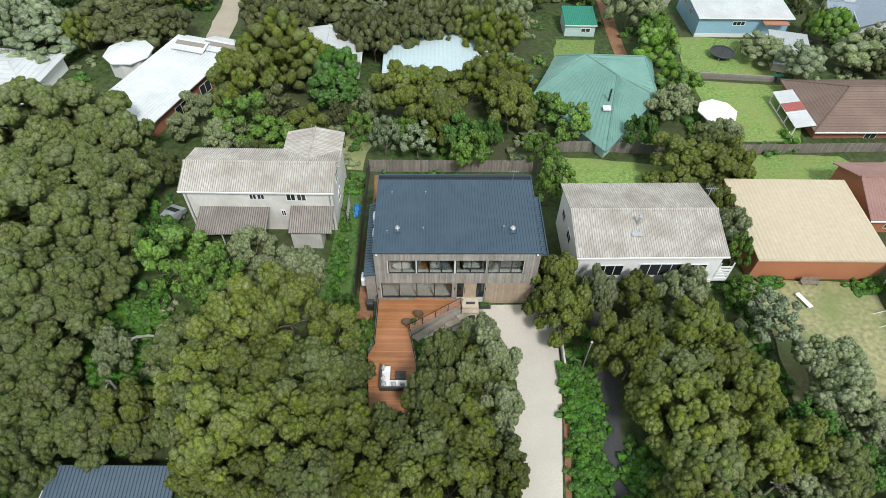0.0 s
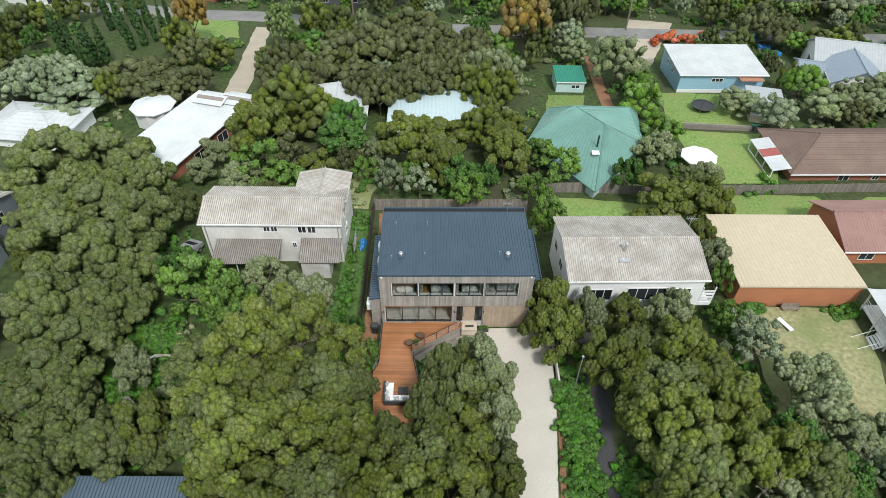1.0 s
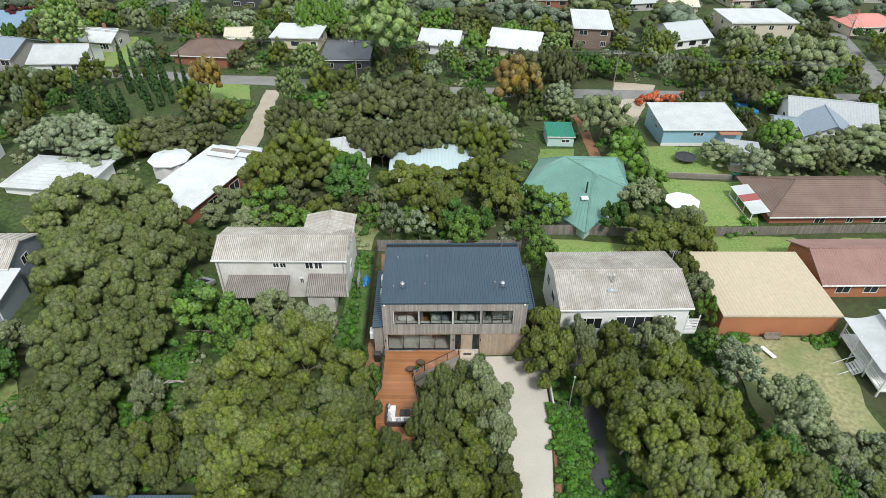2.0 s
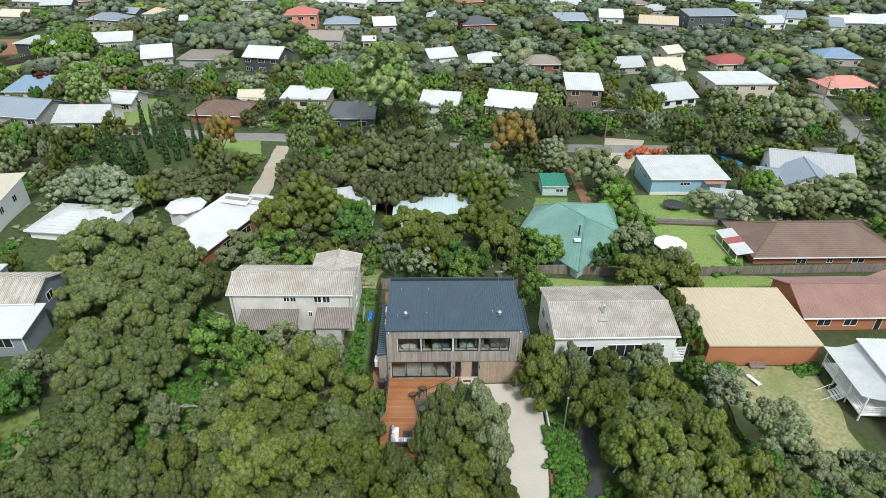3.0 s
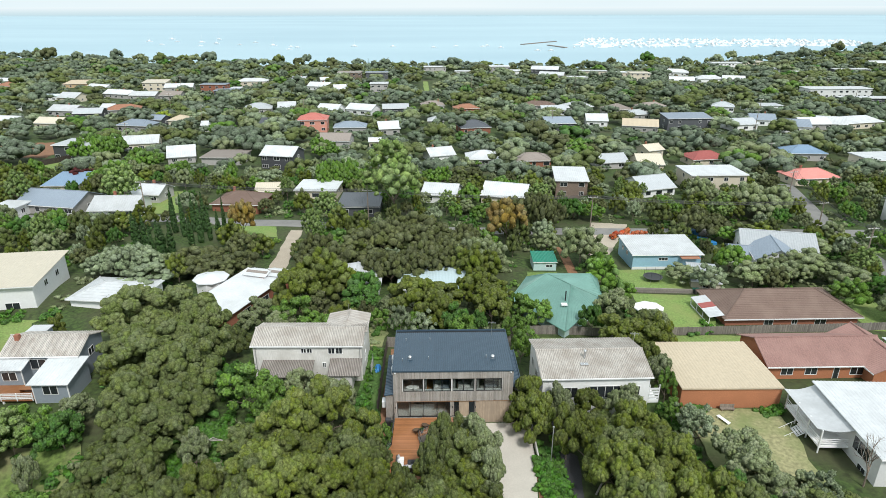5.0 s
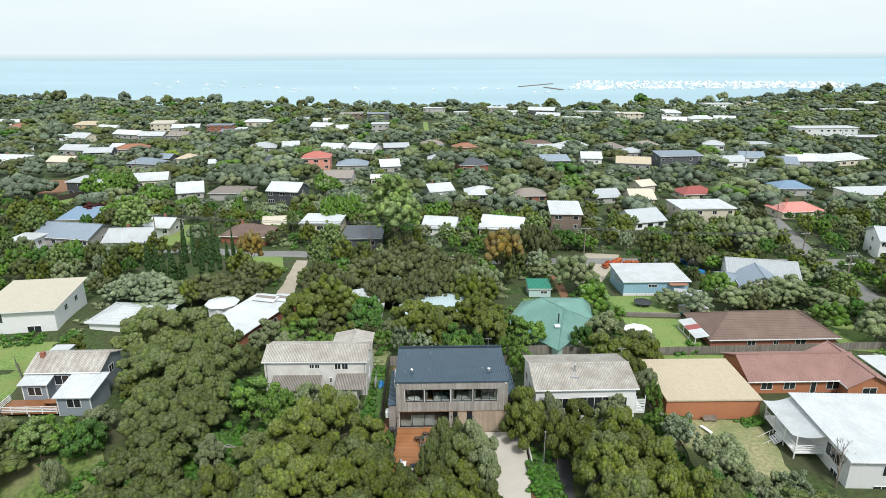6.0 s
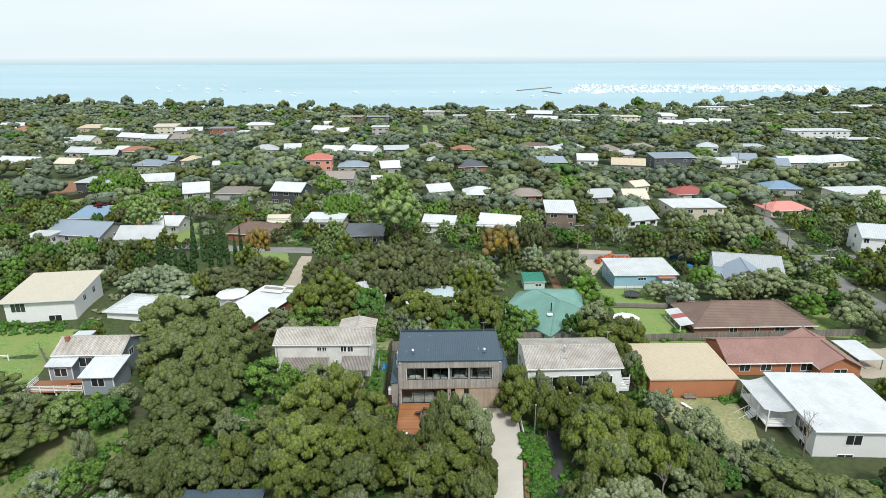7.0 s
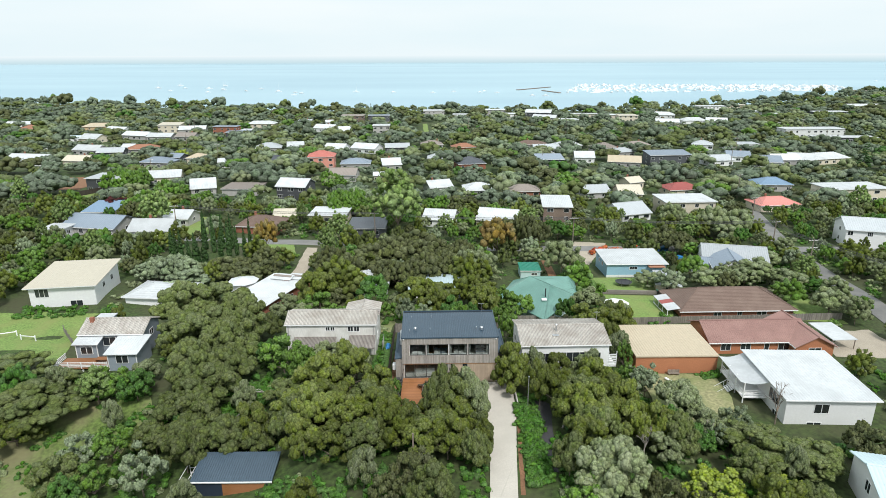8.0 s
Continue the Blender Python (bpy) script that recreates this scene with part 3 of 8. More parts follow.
tree_kind("silver_tree", "silver_leaf_tree", "pale silver-green leafy tree", SILVER, 5, 25, 0.84, 0.14, 3.4, 2.5, variants=2)
tree_kind("brown_tree", "she_oak_tree", "dull brown-green dense tree with a broad crown", BROWN, 6, 24, 0.95, 0.14, 3.2, 2.2, variants=3)
tree_kind("pale_poplar", "poplar_tree", "tall pale green poplar in fresh leaf", POPLAR, 7, 40, 0.9, 0.2, 5.4, 4.2, variants=2)
tree_kind("rust_tree", "banksia_tree", "rusty orange-brown tree with thin foliage", RUST, 8, 34, 0.7, 0.20, 4.4, 2.4, variants=1)
tree_kind("red_shrub", "plum_tree", "small dark red plum tree", REDLEAF, 9, 30, 0.9, 0.2, 2.4, 2.4, variants=1)
tree_kind("yellow_tree", "wattle_tree", "yellow-green wattle with a dense crown", YELLOW, 12, 26, 0.86, 0.13, 2.6, 1.9, variants=1)
tree_kind("cypress", "cypress_tree", "slim dark pencil cypress", CYPRESS, 10, 14, 0.95, 0.16, 11.0, 1, shape="spire", variants=2)
tree_kind("pine", "norfolk_pine", "tall dark tiered norfolk pine", CYPRESS, 11, 72, 0.8, 0.3, 15.0, 1, shape="cone", variants=1, trunk=0.25)
plant_rng = random.Random(5)
MADE_TREES = {}


def plant(kind, x, y, r, tall=1.0, group=""):
    """A tree with a crown of about r metres radius on the ground at x, y; a broad far one stands as a close group of four."""
    if y > 68 and r > 5.0 and kind not in ("cypress", "pine", "pale_poplar"):
        turn = plant_rng.uniform(0, math.tau)
        for q in range(4):
            a = turn + q * math.tau / 4
            plant(kind, x + 0.5 * r * math.cos(a), y + 0.5 * r * math.sin(a), r * 0.56, tall * 1.12, group)
        return
    k = plant_rng.randrange(len(TREE_KINDS[kind]))
    s = r / (4.6 if y < 68 else 4.2) if kind not in ("cypress", "pine") else r
    up = tall * (0.55 + 0.45 * s if kind not in ("cypress", "pine") else 1.0) * plant_rng.uniform(0.8, 1.3)
    m = Matrix.LocRotScale((x, y, ground_z(x, y) - 0.1), Euler((0, 0, plant_rng.uniform(0, math.tau))), (s, s, up))
    far = y > 68 or abs(x) > 62
    key = (kind, k, far)
    if key in MADE_TREES:
        src = MADE_TREES[key]
        return copy_thing(src, m @ Matrix.Diagonal((*(1 / v for v in src.scale), 1)))
    name, label, crowns, stem = TREE_KINDS[kind][k]
    ob = thing(name, Matrix.Identity(4), label, "tree", group or name.replace("_", " ") + "s")
    for n, me in (("trunk", stem), ("crown", crowns[1 if far else 0])):
        new(n, me).parent = ob
    MADE_TREES[key] = ob
    ob.matrix_basis = m
    return ob


# ---- houses ----
ROOF_WORDS = {"white": "white metal", "silver": "pale grey metal", "cream": "cream metal", "tan": "tan", "greybrown": "grey-brown tiled",
              "bluegrey": "blue-grey metal", "slate": "dark grey", "terracotta": "terracotta tiled", "brown": "brown tiled", "red": "red tiled",
              "pink": "pink tiled", "coral": "coral-red tiled", "blue": "blue metal", "paleblue": "pale blue", "sage": "sage-green metal",
              "green": "deep green metal", "mauve": "mauve-brown tiled"}
WALL_WORDS = {"white": "white", "cream": "cream", "grey": "grey", "slate": "dark-clad", "brick": "red-brick", "orange": "orange-brick", "tan": "tan",
              "salmon": "salmon-pink", "greybrown": "brown timber", "blue": "sky-blue", "aqua": "pale aqua"}
TILED = ("greybrown", "terracotta", "brown", "red", "pink", "coral", "mauve")


def window(parent, side, u, z, w, h, half_w, half_d, frame_mat=None, bars=1, name="window"):
    """A window on one wall (f, b, l, r) of a house centred on its origin; u along the wall, z its sill."""
    turn = {"f": 0, "r": 90, "b": 180, "l": -90}[side]
    dist = half_d if side in "fb" else half_w
    m = pose(0, 0, 0, 0, 0, turn) @ pose(u, -dist, z)
    t = 0.07
    bm = lattice(bars_at(-w / 2, w / 2, bars + 1, t, 0.06), [0, t, h - t, h], -0.06, 0.02)
    ob = part(name, bm, frame_mat or FRAME_WHITE, parent)
    ob.matrix_local = m
    part("pane", box(-w / 2 + t * 0.5, w / 2 - t * 0.5, -0.03, 0.01, t * 0.5, h - t * 0.5), PANE, ob, "dark reflecting glass")
    return ob


def make_roof(parent, form, w, d, h, rise, over, pitch, square, mat, tiles=False):
    """A roof of one form over a w by d plan, its eave at h: each slope, the ridge and the courses are parts."""
    X, Y = w / 2 + over, d / 2 + over
    drop = rise / max(0.1, d / 2) * over
    slopes, ridge = [], None
    if form == "flat":
        part("roof_edge", box(-X, X, -Y, Y, h, h + 0.2), mat, parent)
        slopes = [((-X, -Y, h + 0.24), (X, -Y, h + 0.24), (X, Y, h + 0.30), (-X, Y, h + 0.30))]
    elif form == "skillion":
        slopes = [((-X, -Y, h), (X, -Y, h), (X, Y, h + rise), (-X, Y, h + rise))]
    elif form == "gable":
        slopes = [((-X, -Y, h - drop), (X, -Y, h - drop), (X, 0, h + rise), (-X, 0, h + rise)), ((X, Y, h - drop), (-X, Y, h - drop), (-X, 0, h + rise), (X, 0, h + rise))]
        ridge = ((-X, 0, h + rise + 0.03), (X, 0, h + rise + 0.03))
    elif form == "gable_y":
        drop = rise / max(0.1, w / 2) * over
        slopes = [((X, -Y, h - drop), (X, Y, h - drop), (0, Y, h + rise), (0, -Y, h + rise)), ((-X, Y, h - drop), (-X, -Y, h - drop), (0, -Y, h + rise), (0, Y, h + rise))]
        ridge = ((0, -Y, h + rise + 0.03), (0, Y, h + rise + 0.03))
    for q in slopes:
        bm = bmesh.new()
        add_ribbed(bm, *q, pitch, 0.05 if pitch > 0.3 else 0.075, 0.12, square)
        part("roof", bm, mat, parent)
    if ridge:
        part("ridge_cap", tube(*ridge, 0.13, 0.13, 6), mat, parent)
    if form == "hip":
        z0, z1 = h - drop, h + rise
        if w >= d:
            r0, r1 = (-X + Y, 0, z1), (X - Y, 0, z1)
        else:
            r0, r1 = (0, -Y + X, z1), (0, Y - X, z1)
        bm = bmesh.new()
        cs = [bm.verts.new(p) for p in ((-X, -Y, z0), (X, -Y, z0), (X, Y, z0), (-X, Y, z0))]
        lows = [bm.verts.new((p.co.x, p.co.y, z0 - 0.14)) for p in cs]
        va, vb = bm.verts.new(r0), bm.verts.new(r1)
        if w >= d:
            fs = [(cs[0], cs[1], vb, va), (cs[2], cs[3], va, vb), (cs[1], cs[2], vb), (cs[3], cs[0], va)]
        else:
            fs = [(cs[0], cs[1], va), (cs[2], cs[3], vb), (cs[1], cs[2], vb, va), (cs[3], cs[0], va, vb)]
        planes = [[v.co.copy() for v in f] for f in fs]
        for f in fs:
            bm.faces.new(f)
        for k in range(4):
            bm.faces.new((cs[k], lows[k], lows[(k + 1) % 4], cs[(k + 1) % 4]))
        bm.faces.new(lows[::-1])
        rf = part("roof", bm, mat, parent)
        bm = bmesh.new()
        lift = Vector((0, 0, 0.03))
        for p in planes:
            a, b = p[0], p[1]
            top0, top1 = p[-1], p[2]
            n = max(3, int((top0 - a).length / (0.5 if tiles else 0.9)))
            for k in range(1, n):
                u, v = k / n, (k + 0.15) / n
                add_prism(bm, [a.lerp(top0, u) + lift, b.lerp(top1, u) + lift, b.lerp(top1, v) + lift * 0.6, a.lerp(top0, v) + lift * 0.6], 0.03)
        tagged(part("roof_course", bm, mat, rf), kind="stuff")
        bm = bmesh.new()
        for a, b in ((planes[0][0], Vector(r0)), (planes[0][1], Vector(r1 if w >= d else r0)), (planes[1][0], Vector(r1)), (planes[1][1], Vector(r0 if w >= d else r1)), (Vector(r0), Vector(r1))):
            if (a - b).length > 0.2:
                add_tube(bm, a + lift, b + lift, 0.1, 0.1, 6)
        part("ridge_cap", bm, mat, rf)


def house(name, label, x, y, z, w, d, yaw, h, form, rise, roof, wall, over=0.45, pitch=0.5, square=False, windows=(), gutter=None, category="house", group=""):
    """A whole house on its plan's middle: walls, roof, fascia and windows, each a part."""
    ob = thing(name, pose(x, y, z, 0, 0, yaw), label, category, group)
    X, Y = w / 2, d / 2
    bm = bmesh.new()
    add_box(bm, -X, X, -Y, Y, -1.6, h - 0.03)
    if form == "gable":
        k = rise * 0.97
        for s in (-1, 1):
            add_prism_x(bm, s * (X - 0.12), 0.24, [(-Y, h - 0.03), (Y, h - 0.03), (0, h + k - 0.12)])
    elif form == "gable_y":
        for s in (-1, 1):
            add_prism_y(bm, s * (Y - 0.12), 0.24, [(-X, h - 0.03), (X, h - 0.03), (0, h + rise * 0.97 - 0.12)])
    elif form == "skillion":
        add_box(bm, -X, X, Y - 0.24, Y, h - 0.03, h + rise * 0.93 - 0.2)
        for s in (-1, 1):
            add_prism_x(bm, s * (X - 0.12), 0.24, [(-Y + 0.3, h - 0.03), (Y - 0.25, h - 0.03), (Y - 0.25, h + rise * 0.9 - 0.22)])
    part("wall", bm, WALLS[wall] if isinstance(wall, str) else wall, ob)
    make_roof(ob, form, w, d, h, rise, over, pitch, square, ROOFS[roof] if isinstance(roof, str) else roof, isinstance(roof, str) and roof in TILED)
    bm = bmesh.new()
    drop = 0.0 if form in ("flat", "skillion") else rise / max(0.1, (X if form == "gable_y" else Y)) * over
    zz = h - drop - 0.17 if form != "flat" else h - 0.02
    if form != "gable_y":
        add_box(bm, -X - over, X + over, -Y - over - 0.1, -Y - over - 0.005, zz, zz + 0.16)
    else:
        for s in (-1, 1):
            add_box(bm, s * (X + over + 0.05) - 0.045, s * (X + over + 0.05) + 0.045, -Y - over, Y + over, zz, zz + 0.16)
    part("gutter", bm, gutter or FRAME_WHITE, ob)
    for spec in windows:
        side, u, sill, ww, hh = spec[:5]
        window(ob, side, u, sill, ww, hh, X, Y, bars=spec[5] if len(spec) > 5 else 1)
    return ob


def add_prism_x(bm, x, thick, yz):
    a = [bm.verts.new((x - thick / 2, y, z)) for y, z in yz]
    b = [bm.verts.new((x + thick / 2, y, z)) for y, z in yz]
    bm.faces.new(a[::-1])
    bm.faces.new(b)
    for k in range(len(yz)):
        j = (k + 1) % len(yz)
        bm.faces.new((a[k], a[j], b[j], b[k]))


def add_prism_y(bm, y, thick, xz):
    a = [bm.verts.new((x, y - thick / 2, z)) for x, z in xz]
    b = [bm.verts.new((x, y + thick / 2, z)) for x, z in xz]
    bm.faces.new(a)
    bm.faces.new(b[::-1])
    for k in range(len(xz)):
        j = (k + 1) % len(xz)
        bm.faces.new((a[k], b[k], b[j], a[j]))


FOOTPRINTS = []
town_rng = random.Random(11)


def town_house(x, y, w, storeys, form, roof, wall):
    """A house of the town; x, y: the middle of its front."""
    d = town_rng.uniform(8.5, 12.5) if w > 9 else w * 0.9
    h = 2.7 * storeys + (0.5 if y > 200 else 0.0) if storeys < 3 else 7.8
    rise = {"flat": 0.0, "skillion": 1.2}.get(form, d * 0.5 * 0.42)
    yaw = town_rng.uniform(-24, 24) if form in ("gable", "hip") else town_rng.uniform(-5, 5)
    z = ground_z(x, y)
    wins, n = [], max(2, int(w / 4.2))
    for s in range(storeys):
        for k in range(n):
            if town_rng.random() < 0.85:
                u = (k + 0.5) / n * w - w / 2 + town_rng.uniform(-0.4, 0.4)
                wins.append(("f", u, 0.8 + 2.7 * s if s else 0.7, town_rng.choice((1.4, 1.8, 2.2)), 1.3, town_rng.choice((0, 1, 1, 2))))
        wins.append(("r" if x < 0 else "l", 0, 0.8 + 2.7 * s, 1.4, 1.2))
    lab = "%s %s house with a %s roof among trees" % ({1: "low", 2: "two-storey", 3: "three-storey"}[storeys], WALL_WORDS[wall], ROOF_WORDS[roof])
    ob = house("house", lab, x, y + d / 2, z, w * 0.9, d, yaw, h, form, rise, roof, wall, pitch=0.6, windows=wins, group="houses of the town")
    if town_rng.random() < 0.3 and form in ("gable", "hip"):
        cx = town_rng.uniform(-w / 4, w / 4)
        part("chimney", box(cx - 0.3, cx + 0.3, 0.6, 1.2, h, h + rise + 0.9), WALLS["brick"], ob)
    FOOTPRINTS.append((x, y, w, d))
    return ob


# ---- the timber-clad house ----
NAVY = surface("navy_roof_sheet", (0.042, 0.073, 0.105), 0.33, 0.08, 1.5, 0.25, 0.03, second=(0.052, 0.085, 0.118), per_object=0.0)
CLAD = surface("weathered_boards", (0.335, 0.305, 0.272), 0.85, 0.3, 5, 0.7, 0.3, second=(0.40, 0.38, 0.355), per_island=0.22, stretch=(6, 6, 0.35))
CLAD_WARM = surface("pale_cedar_boards", (0.42, 0.33, 0.245), 0.8, 0.2, 5, 0.7, 0.3, second=(0.36, 0.285, 0.215), per_island=0.16, stretch=(6, 6, 0.35))
DECKWOOD = surface("oiled_deck_boards", (0.285, 0.122, 0.048), 0.55, 0.22, 4, 0.35, 0.2, second=(0.36, 0.16, 0.075), per_island=0.18, stretch=(0.4, 6, 6))
FLOORWOOD = surface("floor_boards", (0.50, 0.24, 0.09), 0.45, 0.15, 4, 0.5, 0.1, stretch=(0.4, 5, 5))
PLASTER = surface("white_plaster", (0.70, 0.69, 0.66), 0.8, 0.03, 3, 0.4, 0.0)
LINEN = surface("white_linen", (0.74, 0.74, 0.73), 0.85, 0.06, 5, 0.8, 0.3)
CERAMIC = surface("white_ceramic", (0.80, 0.80, 0.79), 0.15, 0.02, 3, 0.5, 0.0)
RATTAN = surface("brown_wicker", (0.10, 0.065, 0.04), 0.8, 0.3, 30, 1, 0.6)
CHARCOAL = surface("charcoal_frame", (0.045, 0.047, 0.05), 0.6, 0.15, 6, 0.5, 0.1)
STONE = surface("sandstone_steps", (0.50, 0.43, 0.34), 0.85, 0.12, 6, 0.5, 0.2)
FENCEWOOD = surface("grey_fence_boards", (0.215, 0.195, 0.175), 0.9, 0.3, 5, 0.6, 0.3, per_island=0.25, stretch=(4, 4, 0.4))
FENCEDARK = surface("dark_fence_boards", (0.055, 0.043, 0.036), 0.85, 0.25, 5, 0.6, 0.3, per_island=0.25)

CLEAR = bpy.data.materials.new("clear_glass")
CLEAR.use_nodes = True
gn, gl = CLEAR.node_tree.nodes, CLEAR.node_tree.links
gn.remove(gn["Principled BSDF"])
g_trans, g_gloss, g_mix, g_fres = gn.new("ShaderNodeBsdfTransparent"), gn.new("ShaderNodeBsdfGlossy"), gn.new("ShaderNodeMixShader"), gn.new("ShaderNodeLayerWeight")
g_trans.inputs["Color"].default_value = (0.66, 0.70, 0.685, 1)
g_gloss.inputs["Roughness"].default_value = 0.03
g_fres.inputs["Blend"].default_value = 0.12
gl.new(g_fres.outputs["Facing"], g_mix.inputs["Fac"])
gl.new(g_trans.outputs["BSDF"], g_mix.inputs[1])
gl.new(g_gloss.outputs["BSDF"], g_mix.inputs[2])
gl.new(g_mix.outputs["Shader"], gn["Material Output"].inputs["Surface"])

HX, HY, HZ, HYAW = -6.0, 32.60, -0.45, 1.2
main = thing("timber_house", pose(HX, HY, HZ, 0, 0, HYAW), "two-storey house clad in weathered grey timber with a navy metal roof", "house")
W, D, TOP, MIDZ, DECKZ = 14.62, 9.55, 7.90, 3.42, 0.97
# Openings of the front: x0, x1, z0, z1, panes
UPPER = ((1.18, 3.62, 4.86, 6.68, 2), (3.76, 7.06, 4.86, 6.68, 3), (7.24, 9.92, 4.86, 6.68, 2), (10.12, 13.28, 4.86, 6.68, 3))
SLIDER = (0.38, 6.96, 1.0, 3.32, 4)
ENTRY = (7.42, 9.98, 0.97, 3.34)


def boards(bm, x0, x1, z0, z1, holes, y0, y1, width=0.135, gap=0.006):
    """Upright boards over a wall, stopped at its openings."""
    x = x0
    while x < x1 - 0.01:
        b = min(x + width, x1)
        cuts = sorted((h[2], h[3]) for h in holes if h[0] < b - 0.01 and h[1] > x + 0.01)
        z = z0
        for c0, c1 in cuts + [(z1, z1)]:
            if c0 - z > 0.03:
                add_box(bm, x + gap, b, y0, y1, z, c0)
            z = max(z, c1)
        x = b


bm = bmesh.new()
boards(bm, 0.0, W, MIDZ, TOP - 0.12, UPPER, -0.06, 0.0)
tagged(part("upper_cladding", bm, CLAD, main), kind="stuff")
bm = bmesh.new()
boards(bm, 0.0, 10.1, 0.0, MIDZ - 0.05, (SLIDER, (ENTRY[0], ENTRY[1], -1, ENTRY[3])), 0.10, 0.16)
tagged(part("lower_cladding", bm, CLAD, main), kind="stuff")
gd = part("garage_door", box(10.12, 14.45, 0.12, 0.155, 0.03, MIDZ - 0.05), CLAD_WARM, main, "pale vertical cedar garage door")
for k in range(27):
    part("board", box(10.125 + k * 0.16, 10.278 + k * 0.16, 0.06, 0.117, 0.03, MIDZ - 0.05), CLAD_WARM, gd)
def inner(*a):
    part("wall", box(*a), PLASTER, main)


for z0, z1 in ((-0.8, MIDZ - 0.12), (MIDZ, TOP - 0.16)):
    for x0, x1, y0, y1 in ((0.02, 0.2, 0.2, D), (W - 0.2, W - 0.02, 0.2, D), (0.2, W - 0.2, D - 0.2, D)):
        inner(x0, x1, y0, y1, z0, z1)
inner(10.1, W - 0.2, 0.16, 0.3, -0.8, MIDZ - 0.12)
inner(0.2, SLIDER[0], 0.18, 0.3, -0.8, MIDZ - 0.12)
inner(SLIDER[1], ENTRY[0], 0.18, 0.3, -0.8, MIDZ - 0.12)
inner(0.2, 10.1, 0.18, 0.3, -0.8, 0.93)
xs = [0.2] + [v for u in UPPER for v in u[:2]] + [W - 0.2]
for k in range(0, len(xs), 2):
    inner(xs[k], xs[k + 1], 0.01, 0.2, UPPER[0][2], UPPER[0][3])
inner(0.2, W - 0.2, 0.01, 0.2, MIDZ, UPPER[0][2])
inner(0.2, W - 0.2, 0.01, 0.2, UPPER[0][3], TOP - 0.16)
part("side_cladding", box(-0.03, 0.016, -0.06, D, 0.0, TOP - 0.14), CLAD, main)
part("side_cladding", box(W - 0.016, W + 0.03, -0.06, D, 0.0, TOP - 0.14), CLAD, main)
part("upper_floor", box(0.21, W - 0.21, 0.0, D - 0.21, MIDZ - 0.11, MIDZ - 0.005), FLOORWOOD, main)
part("upper_floor", box(0.22, W - 0.22, 0.21, D - 0.22, 4.25, 4.30), FLOORWOOD, main, "warm timber floor upstairs")
part("lower_floor", box(0.21, 10.0, 0.31, D - 0.21, 0.9, 0.965), surface("pale_floor_tiles", (0.66, 0.65, 0.63), 0.5, 0.05, 3, 0.5, 0.0), main)
for x in (3.69, 7.15, 10.02):
    part("inner_wall", box(x - 0.05, x + 0.05, 0.22, 5.0, 4.30, TOP - 0.2), PLASTER, main)
part("inner_wall", box(0.22, W - 0.22, 5.0, 5.1, 4.30, TOP - 0.2), PLASTER, main)
part("inner_wall", box(0.22, 10.0, 6.2, 6.3, 0.97, MIDZ - 0.13), PLASTER, main)
for u in UPPER:
    x0, x1, z0, z1, n = u
    bm = lattice(bars_at(x0, x1, n, 0.06, 0.07), [z0, z0 + 0.06, z1 - 0.06, z1], -0.045, 0.10)
    wd = part("window", bm, FRAME_DARK, main, "black framed window")
    part("window_sill", box(x0 + 0.06, x1 - 0.06, 0.05, 0.3, z0 + 0.062, z0 + 0.13), FRAME_WHITE, wd, "white inner sill")
    for k in range(n):
        a, b = x0 + (x1 - x0) * k / n + 0.03, x0 + (x1 - x0) * (k + 1) / n - 0.03
        part("pane", box(a, b, 0.0, 0.012, z0 + 0.05, z1 - 0.05), CLEAR, wd).visible_shadow = False
x0, x1, z0, z1, n = SLIDER
bm = lattice(bars_at(x0, x1, n, 0.08, 0.08), [z0 - 0.03, z0 + 0.05, z1 - 0.08, z1], 0.09, 0.26)
sd = part("sliding_door", bm, FRAME_DARK, main, "black framed glass sliding doors, closed")
for k in range(n):
    a, b = x0 + (x1 - x0) * k / n + 0.04, x0 + (x1 - x0) * (k + 1) / n - 0.04
    part("pane", box(a, b, 0.17, 0.182, z0 + 0.04, z1 - 0.07), CLEAR, sd).visible_shadow = False
door = part("front_door", box(8.06, 9.26, 0.14, 0.2, 1.0, 3.28), CLAD_WARM, main, "wide pale timber front door")
part("handle", tube((8.18, 0.1, 1.7), (8.18, 0.1, 2.5), 0.025), FRAME_DARK, door, "black pull handle")
for a, b in ((7.44, 8.04), (9.28, 9.96)):
    sl_ = part("sidelight", box(a, b, 0.17, 0.19, 1.0, 3.28), PANE, main, "dark glass beside the door")
    bm = bmesh.new()
    for p, q, c, d in ((a, b, 1.0, 1.06), (a, b, 3.22, 3.28), (a, a + 0.05, 1.06, 3.22), (b - 0.05, b, 1.06, 3.22)):
        add_box(bm, p, q, 0.12, 0.165, c, d)
    part("frame", bm, FRAME_DARK, sl_)
# roof: long ribs from the front edge to the back, a box gutter at the back
bm = bmesh.new()
add_ribbed(bm, (-0.02, -0.12, TOP - 0.03), (W + 0.02, -0.12, TOP - 0.03), (W + 0.02, D - 0.55, TOP + 0.02), (-0.02, D - 0.55, TOP + 0.02), 0.27, 0.06, 0.1, True)
rf = part("roof", bm, NAVY, main, "navy ribbed metal roof")
bm = bmesh.new()
add_box(bm, -0.06, W + 0.06, -0.2, -0.12, TOP - 0.16, TOP + 0.03)
for x in (-0.1, W + 0.02):
    add_box(bm, x, x + 0.08, -0.2, D + 0.1, TOP - 0.2, TOP + 0.10)
add_box(bm, -0.02, W + 0.02, D + 0.02, D + 0.10, TOP - 0.2, TOP + 0.13)
part("flashing", bm, NAVY, rf)
